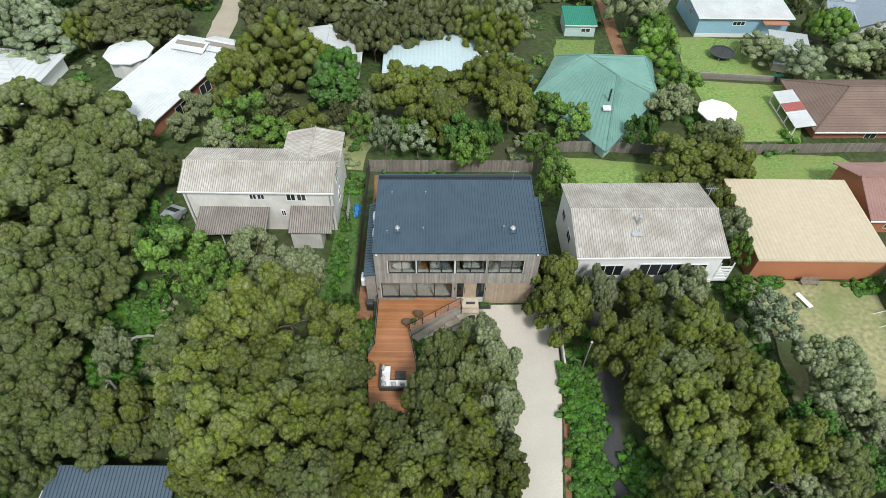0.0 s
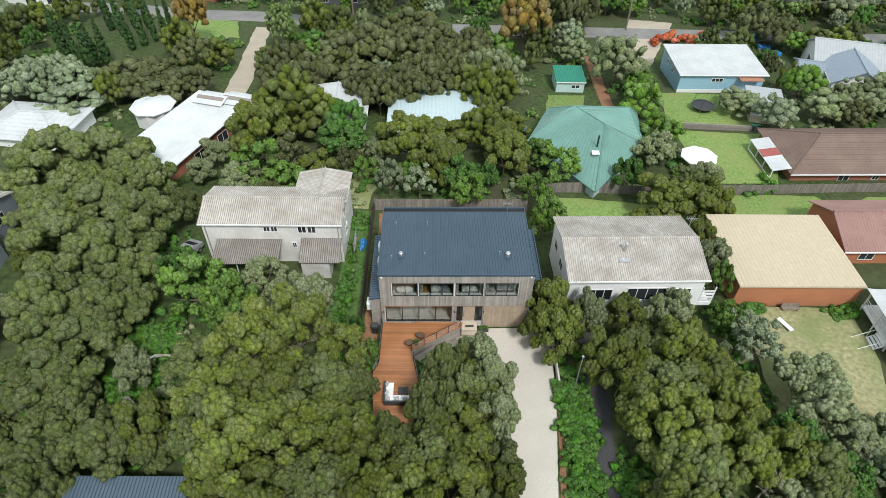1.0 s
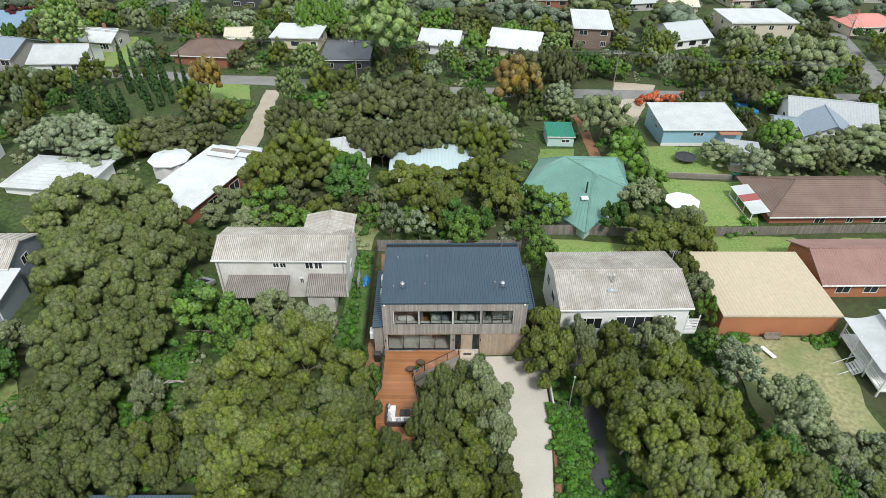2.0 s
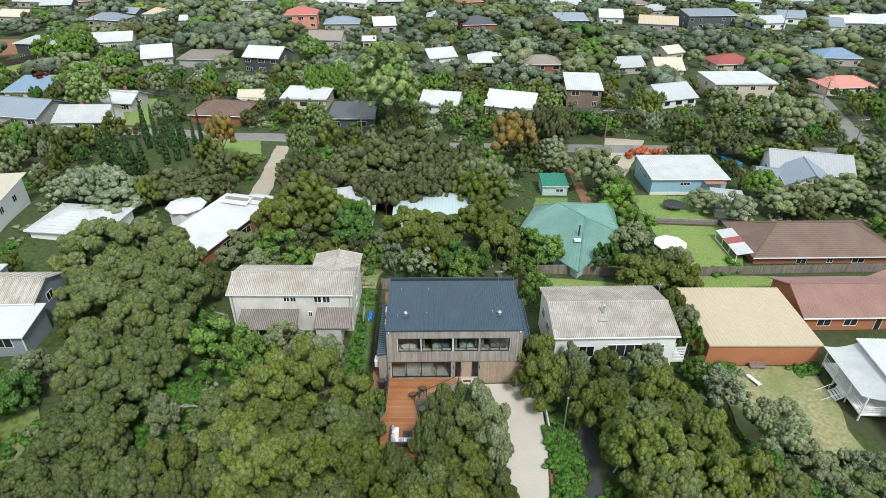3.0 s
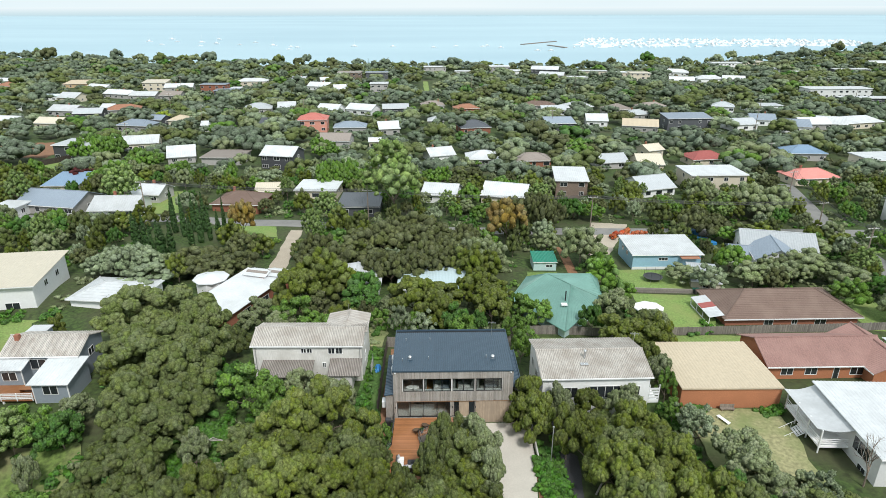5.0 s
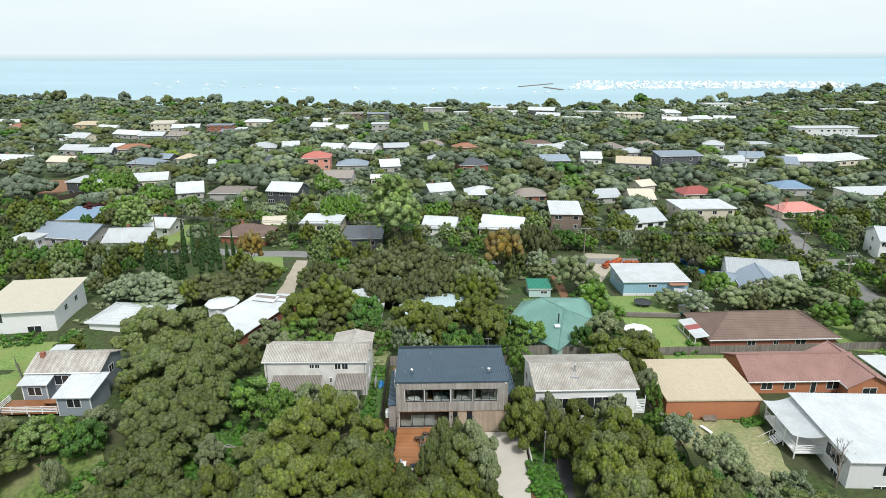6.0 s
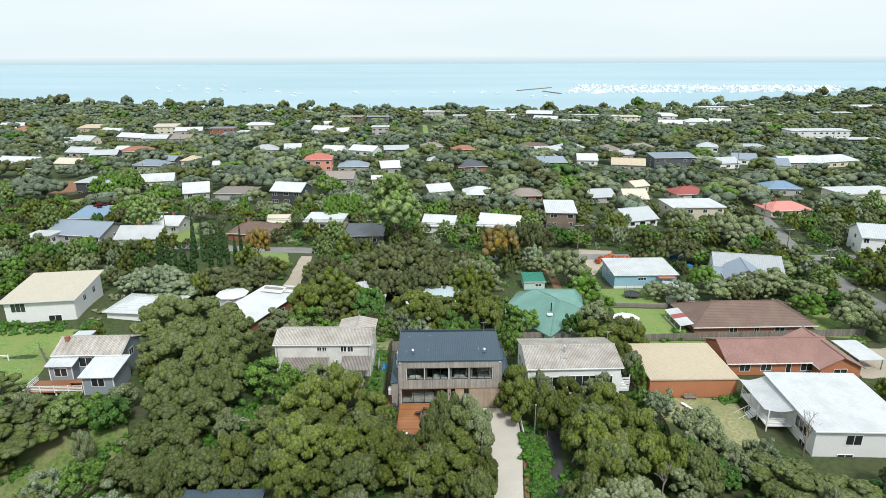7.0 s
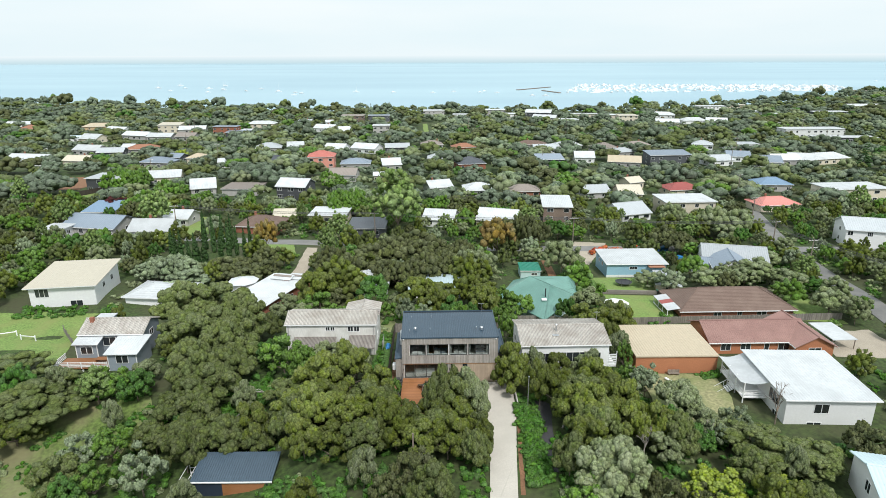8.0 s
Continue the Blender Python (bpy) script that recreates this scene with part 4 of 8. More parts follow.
part("box_gutter", box(-0.02, W + 0.02, D - 0.56, D + 0.02, TOP - 0.14, TOP - 0.10), FRAME_DARK, rf, "dark box gutter at the back")


def cowl(x, y, r, h, parent):
    c = part("roof_vent", tube((x, y, TOP - 0.02), (x, y, TOP + h), r, r, 12), METAL, parent, "small steel roof vent")
    if r > 0.1:
        part("collar", box(x - 0.3, x + 0.3, y - 0.32, y + 0.3, TOP + 0.02, TOP + 0.07, 0.01), NAVY, c)
        part("cap", tube((x, y, TOP + h), (x, y, TOP + h + 0.14), r * 1.7, r * 0.9, 12), METAL, c)
    else:
        part("cap", tube((x, y, TOP + h), (x, y, TOP + h + 0.05), r * 1.6, r * 1.2, 10), METAL, c)


for x, y, r, h in ((2.0, 2.45, 0.14, 0.38), (12.3, 2.4, 0.15, 0.42), (1.1, 2.1, 0.045, 0.3), (4.3, 2.5, 0.045, 0.3), (11.5, 2.6, 0.05, 0.4), (1.35, 7.0, 0.045, 0.3), (4.5, 7.0, 0.05, 0.35)):
    cowl(x, y, r, h, rf)
mast = part("aerial", tube((12.7, 8.0, TOP), (12.7, 8.0, TOP + 2.1), 0.025), METAL, rf, "thin steel television aerial")
bm = bmesh.new()
add_tube(bm, (12.2, 8.0, TOP + 2.0), (13.2, 8.0, TOP + 2.0), 0.012)
for k in range(6):
    add_tube(bm, (12.25 + k * 0.18, 7.75, TOP + 2.0), (12.25 + k * 0.18, 8.25, TOP + 2.0), 0.008, None, 5)
part("crossbar", bm, METAL, mast)
for x in (0.25, W - 0.3):
    sp = part("floodlight", box(x - 0.09, x + 0.09, -0.26, -0.1, TOP - 0.36, TOP - 0.22, 0.02), PLASTIC_WHITE, main, "white security floodlight")
for x in (0.05, 7.15, 10.05):
    part("wall_lamp", tube((x + 0.08, 0.04, 2.3), (x + 0.08, 0.04, 2.55), 0.05), FRAME_DARK, main, "black wall lamp")
# side wings with lower roofs
bm = bmesh.new()
add_box(bm, -1.05, -0.04, 0.25, 9.2, -0.6, 4.1)
part("side_wing", bm, CLAD, main)
bm = bmesh.new()
add_ribbed(bm, (-1.18, 9.4, 4.2), (-1.18, 0.15, 4.2), (-0.04, 0.15, 4.42), (-0.04, 9.4, 4.42), 0.33, 0.05, 0.1, True)
part("side_roof", bm, NAVY, main)
bm = bmesh.new()
add_box(bm, W + 0.04, W + 1.3, 1.6, 10.2, -0.6, 4.0)
part("side_wing", bm, CLAD, main)
bm = bmesh.new()
add_ribbed(bm, (W + 1.42, 1.5, 4.16), (W + 1.42, 10.4, 4.16), (W + 0.04, 10.4, 4.4), (W + 0.04, 1.5, 4.4), 0.33, 0.05, 0.1, True)
add_box(bm, W + 1.4, W + 1.5, 1.5, 10.4, 4.1, 4.34)
part("side_roof", bm, NAVY, main)
for y0, z0 in ((5.6, 5.2), (4.0, 4.6), (0.7, 2.0)):
    ac = part("air_conditioner", box(-1.55 if z0 < 3 else -0.5, -1.06 if z0 < 3 else -0.05, y0, y0 + 1.0, z0, z0 + 0.85, 0.03), PLASTIC_WHITE, main, "white air conditioning unit")
    part("grille", box(-1.58 if z0 < 3 else -0.53, -1.551 if z0 < 3 else -0.501, y0 + 0.15, y0 + 0.85, z0 + 0.1, z0 + 0.75), FRAME_WHITE, ac)


# ---- rooms behind the glass ----
def at_house(x, y, z, rz=0):
    return pose(HX, HY, HZ, 0, 0, HYAW) @ pose(x, y, z, 0, 0, rz)


def bathtub(m):
    ob = thing("bathtub", m, "white oval freestanding bathtub by the window", "bathtub")
    bm = bmesh.new()
    rings = []
    for z, s in ((0.0, 0.72), (0.1, 0.82), (0.4, 0.93), (0.58, 1.0), (0.6, 0.97), (0.57, 0.9), (0.25, 0.72), (0.15, 0.5)):
        rings.append([bm.verts.new((0.85 * s * math.cos(k * math.tau / 28), 0.42 * s * math.sin(k * math.tau / 28), z)) for k in range(28)])
    for a, b in zip(rings, rings[1:]):
        for k in range(28):
            bm.faces.new((a[k], a[(k + 1) % 28], b[(k + 1) % 28], b[k]))
    bm.faces.new(rings[0][::-1])
    bm.faces.new(rings[-1])
    part("tub", bm, CERAMIC, ob, smooth=True)
    part("tap", tube((0, 0.5, 0), (0, 0.5, 0.9), 0.02), METAL, ob)


def bed(m, cover):
    ob = thing("bed", m, "double bed with white linen and pillows", "bed", "beds upstairs")
    part("base", box(-0.85, 0.85, -1.0, 1.0, 0.0, 0.3, 0.02), CHARCOAL, ob)
    part("mattress", box(-0.82, 0.82, -1.0, 1.0, 0.31, 0.55, 0.06), LINEN, ob)
    part("blanket", box(-0.86, 0.86, -1.02, 0.1, 0.46, 0.6, 0.04), cover, ob)
    for x in (-0.42, 0.42):
        part("pillow", box(x - 0.33, x + 0.33, 0.45, 0.9, 0.56, 0.72, 0.06), LINEN, ob)
    part("headboard", box(-0.9, 0.9, 1.0, 1.08, 0.0, 1.1, 0.02), RATTAN, ob)


GREYBLUE = surface("grey_blue_throw", (0.22, 0.26, 0.30), 0.9, 0.1, 8, 1, 0.3)
CARPET = surface("pale_carpet", (0.52, 0.50, 0.47), 0.95, 0.06, 20, 0.5, 0.2)
for x0, x1, mt, lab in ((0.25, 3.6, surface("pale_bathroom_tiles", (0.6, 0.59, 0.57), 0.4, 0.05, 3, 0.5, 0.0), "pale bathroom tiles"), (7.22, 9.95, CARPET, "pale carpet"), (10.1, 14.3, CARPET, "pale carpet")):
    part("room_floor", box(x0, x1, 0.23, 4.95, 4.304, 4.32), mt, main, lab)
bathtub(at_house(2.3, 0.85, 4.33))
bed(at_house(5.9, 1.5, 4.31, 90), GREYBLUE)
bed(at_house(8.9, 1.5, 4.33, 90), LINEN)
bed(at_house(12.2, 1.9, 4.33), GREYBLUE)
for x in (7.4, 9.75, 10.3, 13.1, 3.9):
    cu = thing("curtain", at_house(x, 0.34, 4.33), "pale linen curtain drawn to the side", "curtain", "curtains upstairs")
    bm = bmesh.new()
    lo_, hi_ = [], []
    for k in range(13):
        lo_.append(bm.verts.new((-0.18 + k * 0.03, 0.05 * math.sin(k * 1.7), 0.0)))
        hi_.append(bm.verts.new((-0.18 + k * 0.03, 0.04 * math.sin(k * 1.7), 2.6)))
    for k in range(12):
        bm.faces.new((lo_[k], lo_[k + 1], hi_[k + 1], hi_[k]))
    bmesh.ops.solidify(bm, geom=list(bm.faces), thickness=0.01)
    part("drape", bm, LINEN, cu)
kit = thing("kitchen_island", at_house(3.4, 1.9, 0.97), "white kitchen island with a stone top", "counter")
part("body", box(-1.6, 1.6, -0.4, 0.4, 0, 0.88, 0.01), FRAME_WHITE, kit)
part("worktop", box(-1.7, 1.7, -0.48, 0.48, 0.884, 0.93, 0.01), CERAMIC, kit)
kb = thing("kitchen_cabinet", at_house(3.4, 5.75, 0.97), "tall white kitchen cupboards along the back wall", "cabinet")
part("body", box(-2.4, 2.4, -0.3, 0.3, 0, 2.2, 0.01), FRAME_WHITE, kb)
for k in range(4):
    part("door", box(-2.36 + k * 1.19, -1.21 + k * 1.19, -0.325, -0.302, 0.1, 2.16), PLASTER, kb)
st = thing("dining_table", at_house(5.9, 2.2, 0.97), "pale timber dining table", "table")
part("tabletop", box(-0.5, 0.5, -0.9, 0.9, 0.7, 0.75, 0.01), CLAD_WARM, st)
for sx in (-0.42, 0.42):
    for sy in (-0.8, 0.8):
        part("leg", box(sx - 0.04, sx + 0.04, sy - 0.04, sy + 0.04, 0, 0.7), CLAD_WARM, st)

# ---- the neighbours near by ----
FIBRO = surface("old_fibre_cement_sheet", (0.46, 0.435, 0.40), 0.85, 0.22, 2.2, 0.5, 0.2, second=(0.335, 0.30, 0.265), per_object=0.0, stretch=(4, 0.7, 1))
FIBRO_DARK = surface("weathered_fibre_cement", (0.27, 0.245, 0.225), 0.85, 0.2, 2.2, 0.5, 0.2, second=(0.21, 0.185, 0.165), per_object=0.0, stretch=(4, 0.7, 1))


def grooved(m, axis, pitch, dark=0.58):
    """Darkens a corrugated sheet in lines spaced like its grooves."""
    n, l = m.node_tree.nodes, m.node_tree.links
    co, wave, ramp, mix = n.new("ShaderNodeTexCoord"), n.new("ShaderNodeTexWave"), n.new("ShaderNodeMapRange"), n.new("ShaderNodeHueSaturation")
    wave.bands_direction = axis
    wave.inputs["Scale"].default_value, wave.inputs["Distortion"].default_value = 0.314 / pitch, 0.15
    ramp.inputs["From Min"].default_value, ramp.inputs["From Max"].default_value = 0.05, 0.6
    ramp.inputs["To Min"].default_value, ramp.inputs["To Max"].default_value = dark, 1.08
    l.new(co.outputs["Object"], wave.inputs["Vector"])
    l.new(wave.outputs["Fac"], ramp.inputs["Value"])
    l.new(ramp.outputs["Result"], mix.inputs["Value"])
    base = n["Principled BSDF"].inputs["Base Color"]
    l.new(base.links[0].from_socket, mix.inputs["Color"])
    l.new(mix.outputs["Color"], base)
    return m


FIBRO_CROSS = surface("old_fibre_cement_sheet_across", (0.42, 0.395, 0.365), 0.85, 0.22, 2.2, 0.5, 0.2, second=(0.335, 0.30, 0.265), per_object=0.0, stretch=(0.7, 4, 1))
grooved(FIBRO, "X", 0.225)
grooved(FIBRO_DARK, "X", 0.225, 0.45)
grooved(FIBRO_CROSS, "Y", 0.225, 0.7)
PAINTED = surface("flaking_white_boards", (0.62, 0.615, 0.59), 0.75, 0.14, 3, 0.5, 0.2, second=(0.48, 0.47, 0.44), stretch=(5, 5, 0.4))

lh = house("weatherboard_house", "old white weatherboard house with a weathered grey corrugated roof", -18.6, 45.1, -0.55, 14.9, 6.0, 0.3, 5.95, "gable", 0.95, FIBRO, PAINTED,
           over=0.28, pitch=0.225, windows=(("f", -0.5, 4.6, 0.75, 0.75), ("f", 0.3, 4.6, 0.75, 0.75), ("f", 3.3, 4.45, 0.95, 1.0, 1), ("f", 4.35, 4.45, 0.95, 1.0, 1), ("f", 2.2, 2.3, 0.5, 0.8),
                                           ("r", 0.3, 4.3, 1.2, 1.3), ("r", 0.5, 1.5, 1.2, 1.3)))
bm = bmesh.new()
add_ribbed(bm, (7.85, 0.5, 5.9), (7.85, 6.2, 5.9), (4.75, 6.2, 6.55), (4.75, 0.1, 6.75), 0.3, 0.04, 0.1)
add_ribbed(bm, (1.65, 6.2, 5.9), (1.65, 0.9, 5.9), (4.75, 0.1, 6.75), (4.75, 6.2, 6.55), 0.3, 0.04, 0.1)
add_tube(bm, (4.75, 0.0, 6.82), (4.75, 6.2, 6.62), 0.09, 0.09, 6)
part("rear_roof", bm, FIBRO_CROSS, lh)
part("rear_wall", box(1.9, 7.4, 3.0, 5.9, -1.0, 5.85), PAINTED, lh)
part("aerial", tube((4.9, 4.0, 6.4), (4.9, 4.0, 8.6), 0.025), METAL, lh)
bm = bmesh.new()
add_ribbed(bm, (-6.2, -6.3, 2.75), (0.9, -6.0, 2.75), (0.9, -3.02, 3.5), (-6.2, -3.02, 3.5), 0.225, 0.05, 0.05)
part("carport_roof", bm, FIBRO_DARK, lh, "brown-grey corrugated lean-to roof")
for x in (-6.0, -3.6, -1.2, 0.75):
    part("post", box(x - 0.05, x + 0.05, -5.9, -5.8, -0.6, 2.7), PAINTED, lh)
bm = bmesh.new()
add_ribbed(bm, (3.1, -5.9, 2.75), (7.5, -5.9, 2.75), (7.5, -3.02, 3.75), (3.1, -3.02, 3.75), 0.225, 0.05, 0.05)
part("porch_roof", bm, FIBRO_DARK, lh, "brown-grey corrugated porch roof")
part("porch_wall", box(3.25, 6.3, -5.6, -3.03, -0.8, 2.8), PAINTED, lh)
part("downpipe", tube((-7.1, -3.1, 0), (-7.1, -3.1, 5.6), 0.05), METAL, lh)
part("downpipe", tube((7.2, -3.1, 0), (7.2, -3.1, 5.6), 0.05), METAL, lh)

rh = house("raised_house", "raised white house with a weathered grey corrugated roof", 19.25, 39.3, -0.9, 13.6, 9.2, 1.8, 6.1, "gable", 1.15, FIBRO, "white",
           over=0.3, pitch=0.225, windows=(("f", 1.2, 2.95, 4.1, 1.75, 3), ("f", -3.6, 2.95, 2.6, 1.6, 2), ("f", 4.8, 3.2, 1.7, 1.4, 1), ("l", 0.5, 3.4, 1.4, 1.2), ("l", -2.4, 3.4, 1.2, 1.2)))
bm = bmesh.new()
add_box(bm, -1.7, -0.7, -2.9, -0.5, 6.83, 6.86)
fl = part("chimney_flashing", bm, METAL, rh)
fl.matrix_local = pose(0, 0, -0.15)
flue = part("flue", tube((-0.95, -1.6, 6.4), (-0.95, -1.6, 8.0), 0.13, 0.13, 10), METAL, rh, "grey metal flue")
part("cap", tube((-0.95, -1.6, 8.0), (-0.95, -1.6, 8.15), 0.22, 0.12, 10), METAL, flue)
part("aerial", tube((6.3, 1.2, 6.6), (6.3, 1.2, 8.9), 0.03), METAL, rh)
bm = bmesh.new()
for k in range(5):
    add_tube(bm, (5.9 + 0.2 * k, 0.8, 8.8), (5.9 + 0.2 * k, 1.6, 8.8), 0.012, None, 5)
add_tube(bm, (5.7, 1.2, 8.8), (7.0, 1.2, 8.8), 0.015, None, 5)
part("aerial_bars", bm, METAL, rh)
bl = part("balcony", box(6.82, 8.2, -4.6, -0.5, 2.0, 2.2), FRAME_WHITE, rh, "white slatted balcony")
for k in range(5):
    part("slat", box(6.82, 8.2, -4.66, -4.6, 2.3 + k * 0.42, 2.55 + k * 0.42), FRAME_WHITE, bl)
for x, y in ((6.9, -4.6), (8.15, -4.6), (8.15, -0.6)):
    part("post", box(x - 0.05, x + 0.05, y - 0.05, y + 0.05, 2.2, 4.7), FRAME_WHITE, bl)
bm = bmesh.new()
add_box(bm, -6.85, 6.85, -4.66, -4.61, 2.05, 2.25)
part("floor_edge", bm, FRAME_WHITE, rh)

tan = house("brick_hall", "long low orange-brick building with a flat tan roof", 38.1, 43.0, -1.75, 13.3, 11.3, 0.6, 3.45, "skillion", 0.15, "tan", "orange", over=0.12, pitch=0.45, gutter=ROOFS["tan"],
            category="building")
house("brick_house", "orange-brick house with a mauve-brown tiled roof", 55.2, 48.6, -1.75, 17.5, 8.4, 1.5, 2.7, "gable", 1.9, "mauve", "orange", over=0.5, pitch=0.35,
      windows=(("f", -6, 0.8, 1.8, 1.3), ("f", -2.5, 0.8, 1.8, 1.3), ("f", 1.2, 0.0, 0.9, 2.1, 0), ("f", 4.2, 0.7, 2.0, 1.4)))
house("brick_annex", "orange-brick wing with a mauve-brown tiled roof", 63.6, 47.8, -1.85, 6.5, 10.5, 1.5, 2.7, "gable_y", 1.7, "mauve", "orange", over=0.45, pitch=0.35,
      windows=(("f", 0, 0.8, 2.2, 1.4), ("r", 0, 0.8, 1.8, 1.3)))
cp = thing("carport", pose(70.6, 49.0, ground_z(70.6, 49) - 0.05, 0, 0, 2), "open carport with a white flat roof", "carport")
part("roof", box(-2.2, 2.2, -3.6, 3.6, 2.3, 2.42), ROOFS["white"], cp)
for sx in (-2, 2):
    for sy in (-3.3, 3.3):
        part("post", box(sx - 0.06, sx + 0.06, sy - 0.06, sy + 0.06, -0.3, 2.3), TIMBER_POLE, cp)
bh = house("brown_roof_house", "long brick house with a dark brown tiled hip roof", 59.6, 67.2, -3.35, 23.0, 10.6, 1.6, 2.55, "hip", 2.6, "brown", "brick", over=0.55,
           windows=(("f", -4.0, 0.8, 1.6, 1.2), ("f", 0.5, 0.9, 1.0, 1.0), ("f", 5.0, 0.8, 2.0, 1.2)))
bm = bmesh.new()
add_ribbed(bm, (-14.2, 3.0, 2.2), (-14.2, -4.9, 2.2), (-11.6, -4.9, 2.6), (-11.6, 3.0, 2.6), 0.5, 0.03, 0.05)
vr = part("verandah_roof", bm, ROOFS["white"], bh, "white verandah roof with one faded red sheet")
bm = bmesh.new()
add_prism(bm, [(-14.15, -1.6, 2.28), (-11.65, -1.6, 2.66), (-11.65, 0.2, 2.66), (-14.15, 0.2, 2.28)], 0.03)
part("stripe", bm, ROOFS["red"], vr, "faded red roof sheet")
for y in (-4.7, -2.2, 0.3, 2.8):
    part("verandah_post", box(-14.1, -13.98, y - 0.06, y + 0.06, -0.6, 2.2), FRAME_WHITE, bh)
part("verandah_rail", box(-14.12, -14.0, -4.7, 2.8, 0.0, 0.85), FRAME_WHITE, bh)

wh = house("white_house", "large white two-storey house with a flat white roof", 54.5, 29.7, -3.0, 12.2, 13.4, -2.0, 5.55, "skillion", 0.35, "white", "white", over=0.5, pitch=0.45,
           windows=(("f", -1.2, 3.2, 2.1, 1.5), ("f", -1.9, 0.6, 2.1, 1.2), ("l", 3.5, 3.0, 3.0, 1.8, 2), ("l", 4.3, 0.5, 1.5, 1.6), ("l", -2.0, 3.0, 2.4, 2.0, 1), ("f", 3.0, 0.3, 2.2, 0.9)))
TERR = part("terrace", box(-9.6, -6.12, -1.5, 6.7, 2.3, 2.5), FRAME_WHITE, wh, "raised grey-white timber terrace")
bm = bmesh.new()
n = 10
top, low = [], []
for k in range(n + 1):
    u = k / n
    z = 5.5 - 0.4 * math.sin(u * math.pi) - 0.75 * u
    top.append((bm.verts.new((-6.1 - 3.9 * u, -2.2 + 1.2 * u, z)), bm.verts.new((-6.1 - 3.9 * u, 7.0, z))))
    low.append((bm.verts.new((-6.1 - 3.9 * u, -2.2 + 1.2 * u, z - 0.05)), bm.verts.new((-6.1 - 3.9 * u, 7.0, z - 0.05))))
for k in range(n):
    bm.faces.new((top[k][0], top[k][1], top[k + 1][1], top[k + 1][0]))
    bm.faces.new((low[k][0], low[k + 1][0], low[k + 1][1], low[k][1]))
    for j in (0, 1):
        bm.faces.new((top[k][j], top[k + 1][j], low[k + 1][j], low[k][j]))
for k in (0, n):
    bm.faces.new((top[k][0], low[k][0], low[k][1], top[k][1]))
part("shade_sail", bm, ROOFS["white"], wh, "curved white canopy over the terrace")
for y in (-1.4, 1.3, 4.0, 6.6):
    part("post", box(-9.58, -9.44, y - 0.07, y + 0.07, -1.2, 4.75), FRAME_WHITE, TERR)
for z in (2.85, 3.15, 3.45):
    part("rail", box(-9.56, -9.5, -1.4, 6.6, z, z + 0.07), FRAME_WHITE, TERR)
    part("rail", box(-9.5, -6.2, -1.46, -1.4, z, z + 0.07), FRAME_WHITE, TERR)
stair = part("staircase", box(-9.9, -9.62, 1.3, 2.9, 2.26, 2.44), FRAME_WHITE, wh, "white timber stairs down to the lawn")
for k in range(12):
    part("tread", box(-10.1 - k * 0.27, -9.82 - k * 0.27, 1.35, 2.85, 2.08 - k * 0.19, 2.13 - k * 0.19), FRAME_WHITE, stair)
for y in (1.33, 2.87):
    bm = bmesh.new()
    add_tube(bm, (-9.7, y, 2.2), (-13.2, y, -0.1), 0.07, 0.07, 4)
    add_tube(bm, (-9.7, y, 3.2), (-13.2, y, 0.9), 0.04, 0.04, 4)
    for k in range(5):
        add_tube(bm, (-9.8 - k * 0.8, y, 2.2 - k * 0.53), (-9.8 - k * 0.8, y, 3.15 - k * 0.53), 0.03, None, 4)
    part("handrail", bm, FRAME_WHITE, stair)
house("pale_house", "white house with a pale green-white metal roof", 54.2, 6.2, -1.9, 11.0, 8.0, -14, 4.3, "gable", 1.2, "paleblue", "white", over=0.4, pitch=0.45,
      windows=(("l", 0.6, 2.2, 1.3, 1.5), ("f", -3.0, 0.6, 1.5, 1.6), ("f", 0.5, 2.2, 1.8, 1.2)))

BLUEGREY_WALL = surface("blue_grey_boards", (0.24, 0.28, 0.32), 0.7, 0.06, 3, 0.4, 0.05)
gh = house("grey_house", "grey weatherboard house with grey and white metal roofs", -55.7, 45.3, -0.7, 10.4, 6.4, 1.5, 4.5, "gable", 1.3, FIBRO, BLUEGREY_WALL, over=0.3, pitch=0.3,
           windows=(("f", -0.4, 2.2, 2.2, 1.6, 1), ("r", 0, 2.6, 1.4, 1.2)))
for x0, x1, y0, z0, z1 in ((1.3, 6.7, -8.9, 3.35, 4.15), (-5.5, -1.2, -5.6, 3.5, 4.05)):
    bm = bmesh.new()
    add_ribbed(bm, (x0, y0, z0), (x1, y0, z0), (x1, -3.1, z1), (x0, -3.1, z1), 0.4, 0.04, 0.1)
    part("front_roof", bm, ROOFS["white"], gh, "white metal roof over the front room")
    part("front_room", box(x0 + 0.4, x1 - 0.4, y0 + 0.5, -3.22, -0.6, z0 - 0.05), BLUEGREY_WALL, gh)
    part("corner_board", box(x0 + 0.36, x0 + 0.48, y0 + 0.44, y0 + 0.56, -0.6, z0 - 0.05), FRAME_WHITE, gh)
    part("corner_board", box(x1 - 0.48, x1 - 0.36, y0 + 0.44, y0 + 0.56, -0.6, z0 - 0.05), FRAME_WHITE, gh)
    xm, yy = (x0 + x1) / 2, y0 + 0.47
    w_ = part("window", box(xm - 1.0, xm + 1.0, yy - 0.04, yy + 0.02, 1.6, 3.0), FRAME_WHITE, gh, "white framed window")
    for k in (-1, 1):
        part("pane", box(xm + 0.48 * k - 0.42, xm + 0.48 * k + 0.42, yy - 0.06, yy - 0.041, 1.7, 2.9), PANE, w_)
dk = part("deck", box(-6.8, 1.6, -8.6, -5.2, 0.75, 0.95), DECKWOOD, gh, "raised red-brown timber deck")
part("deck_post", box(-6.6, -6.4, -8.5, -8.3, -1.6, 0.75), FRAME_WHITE, gh)
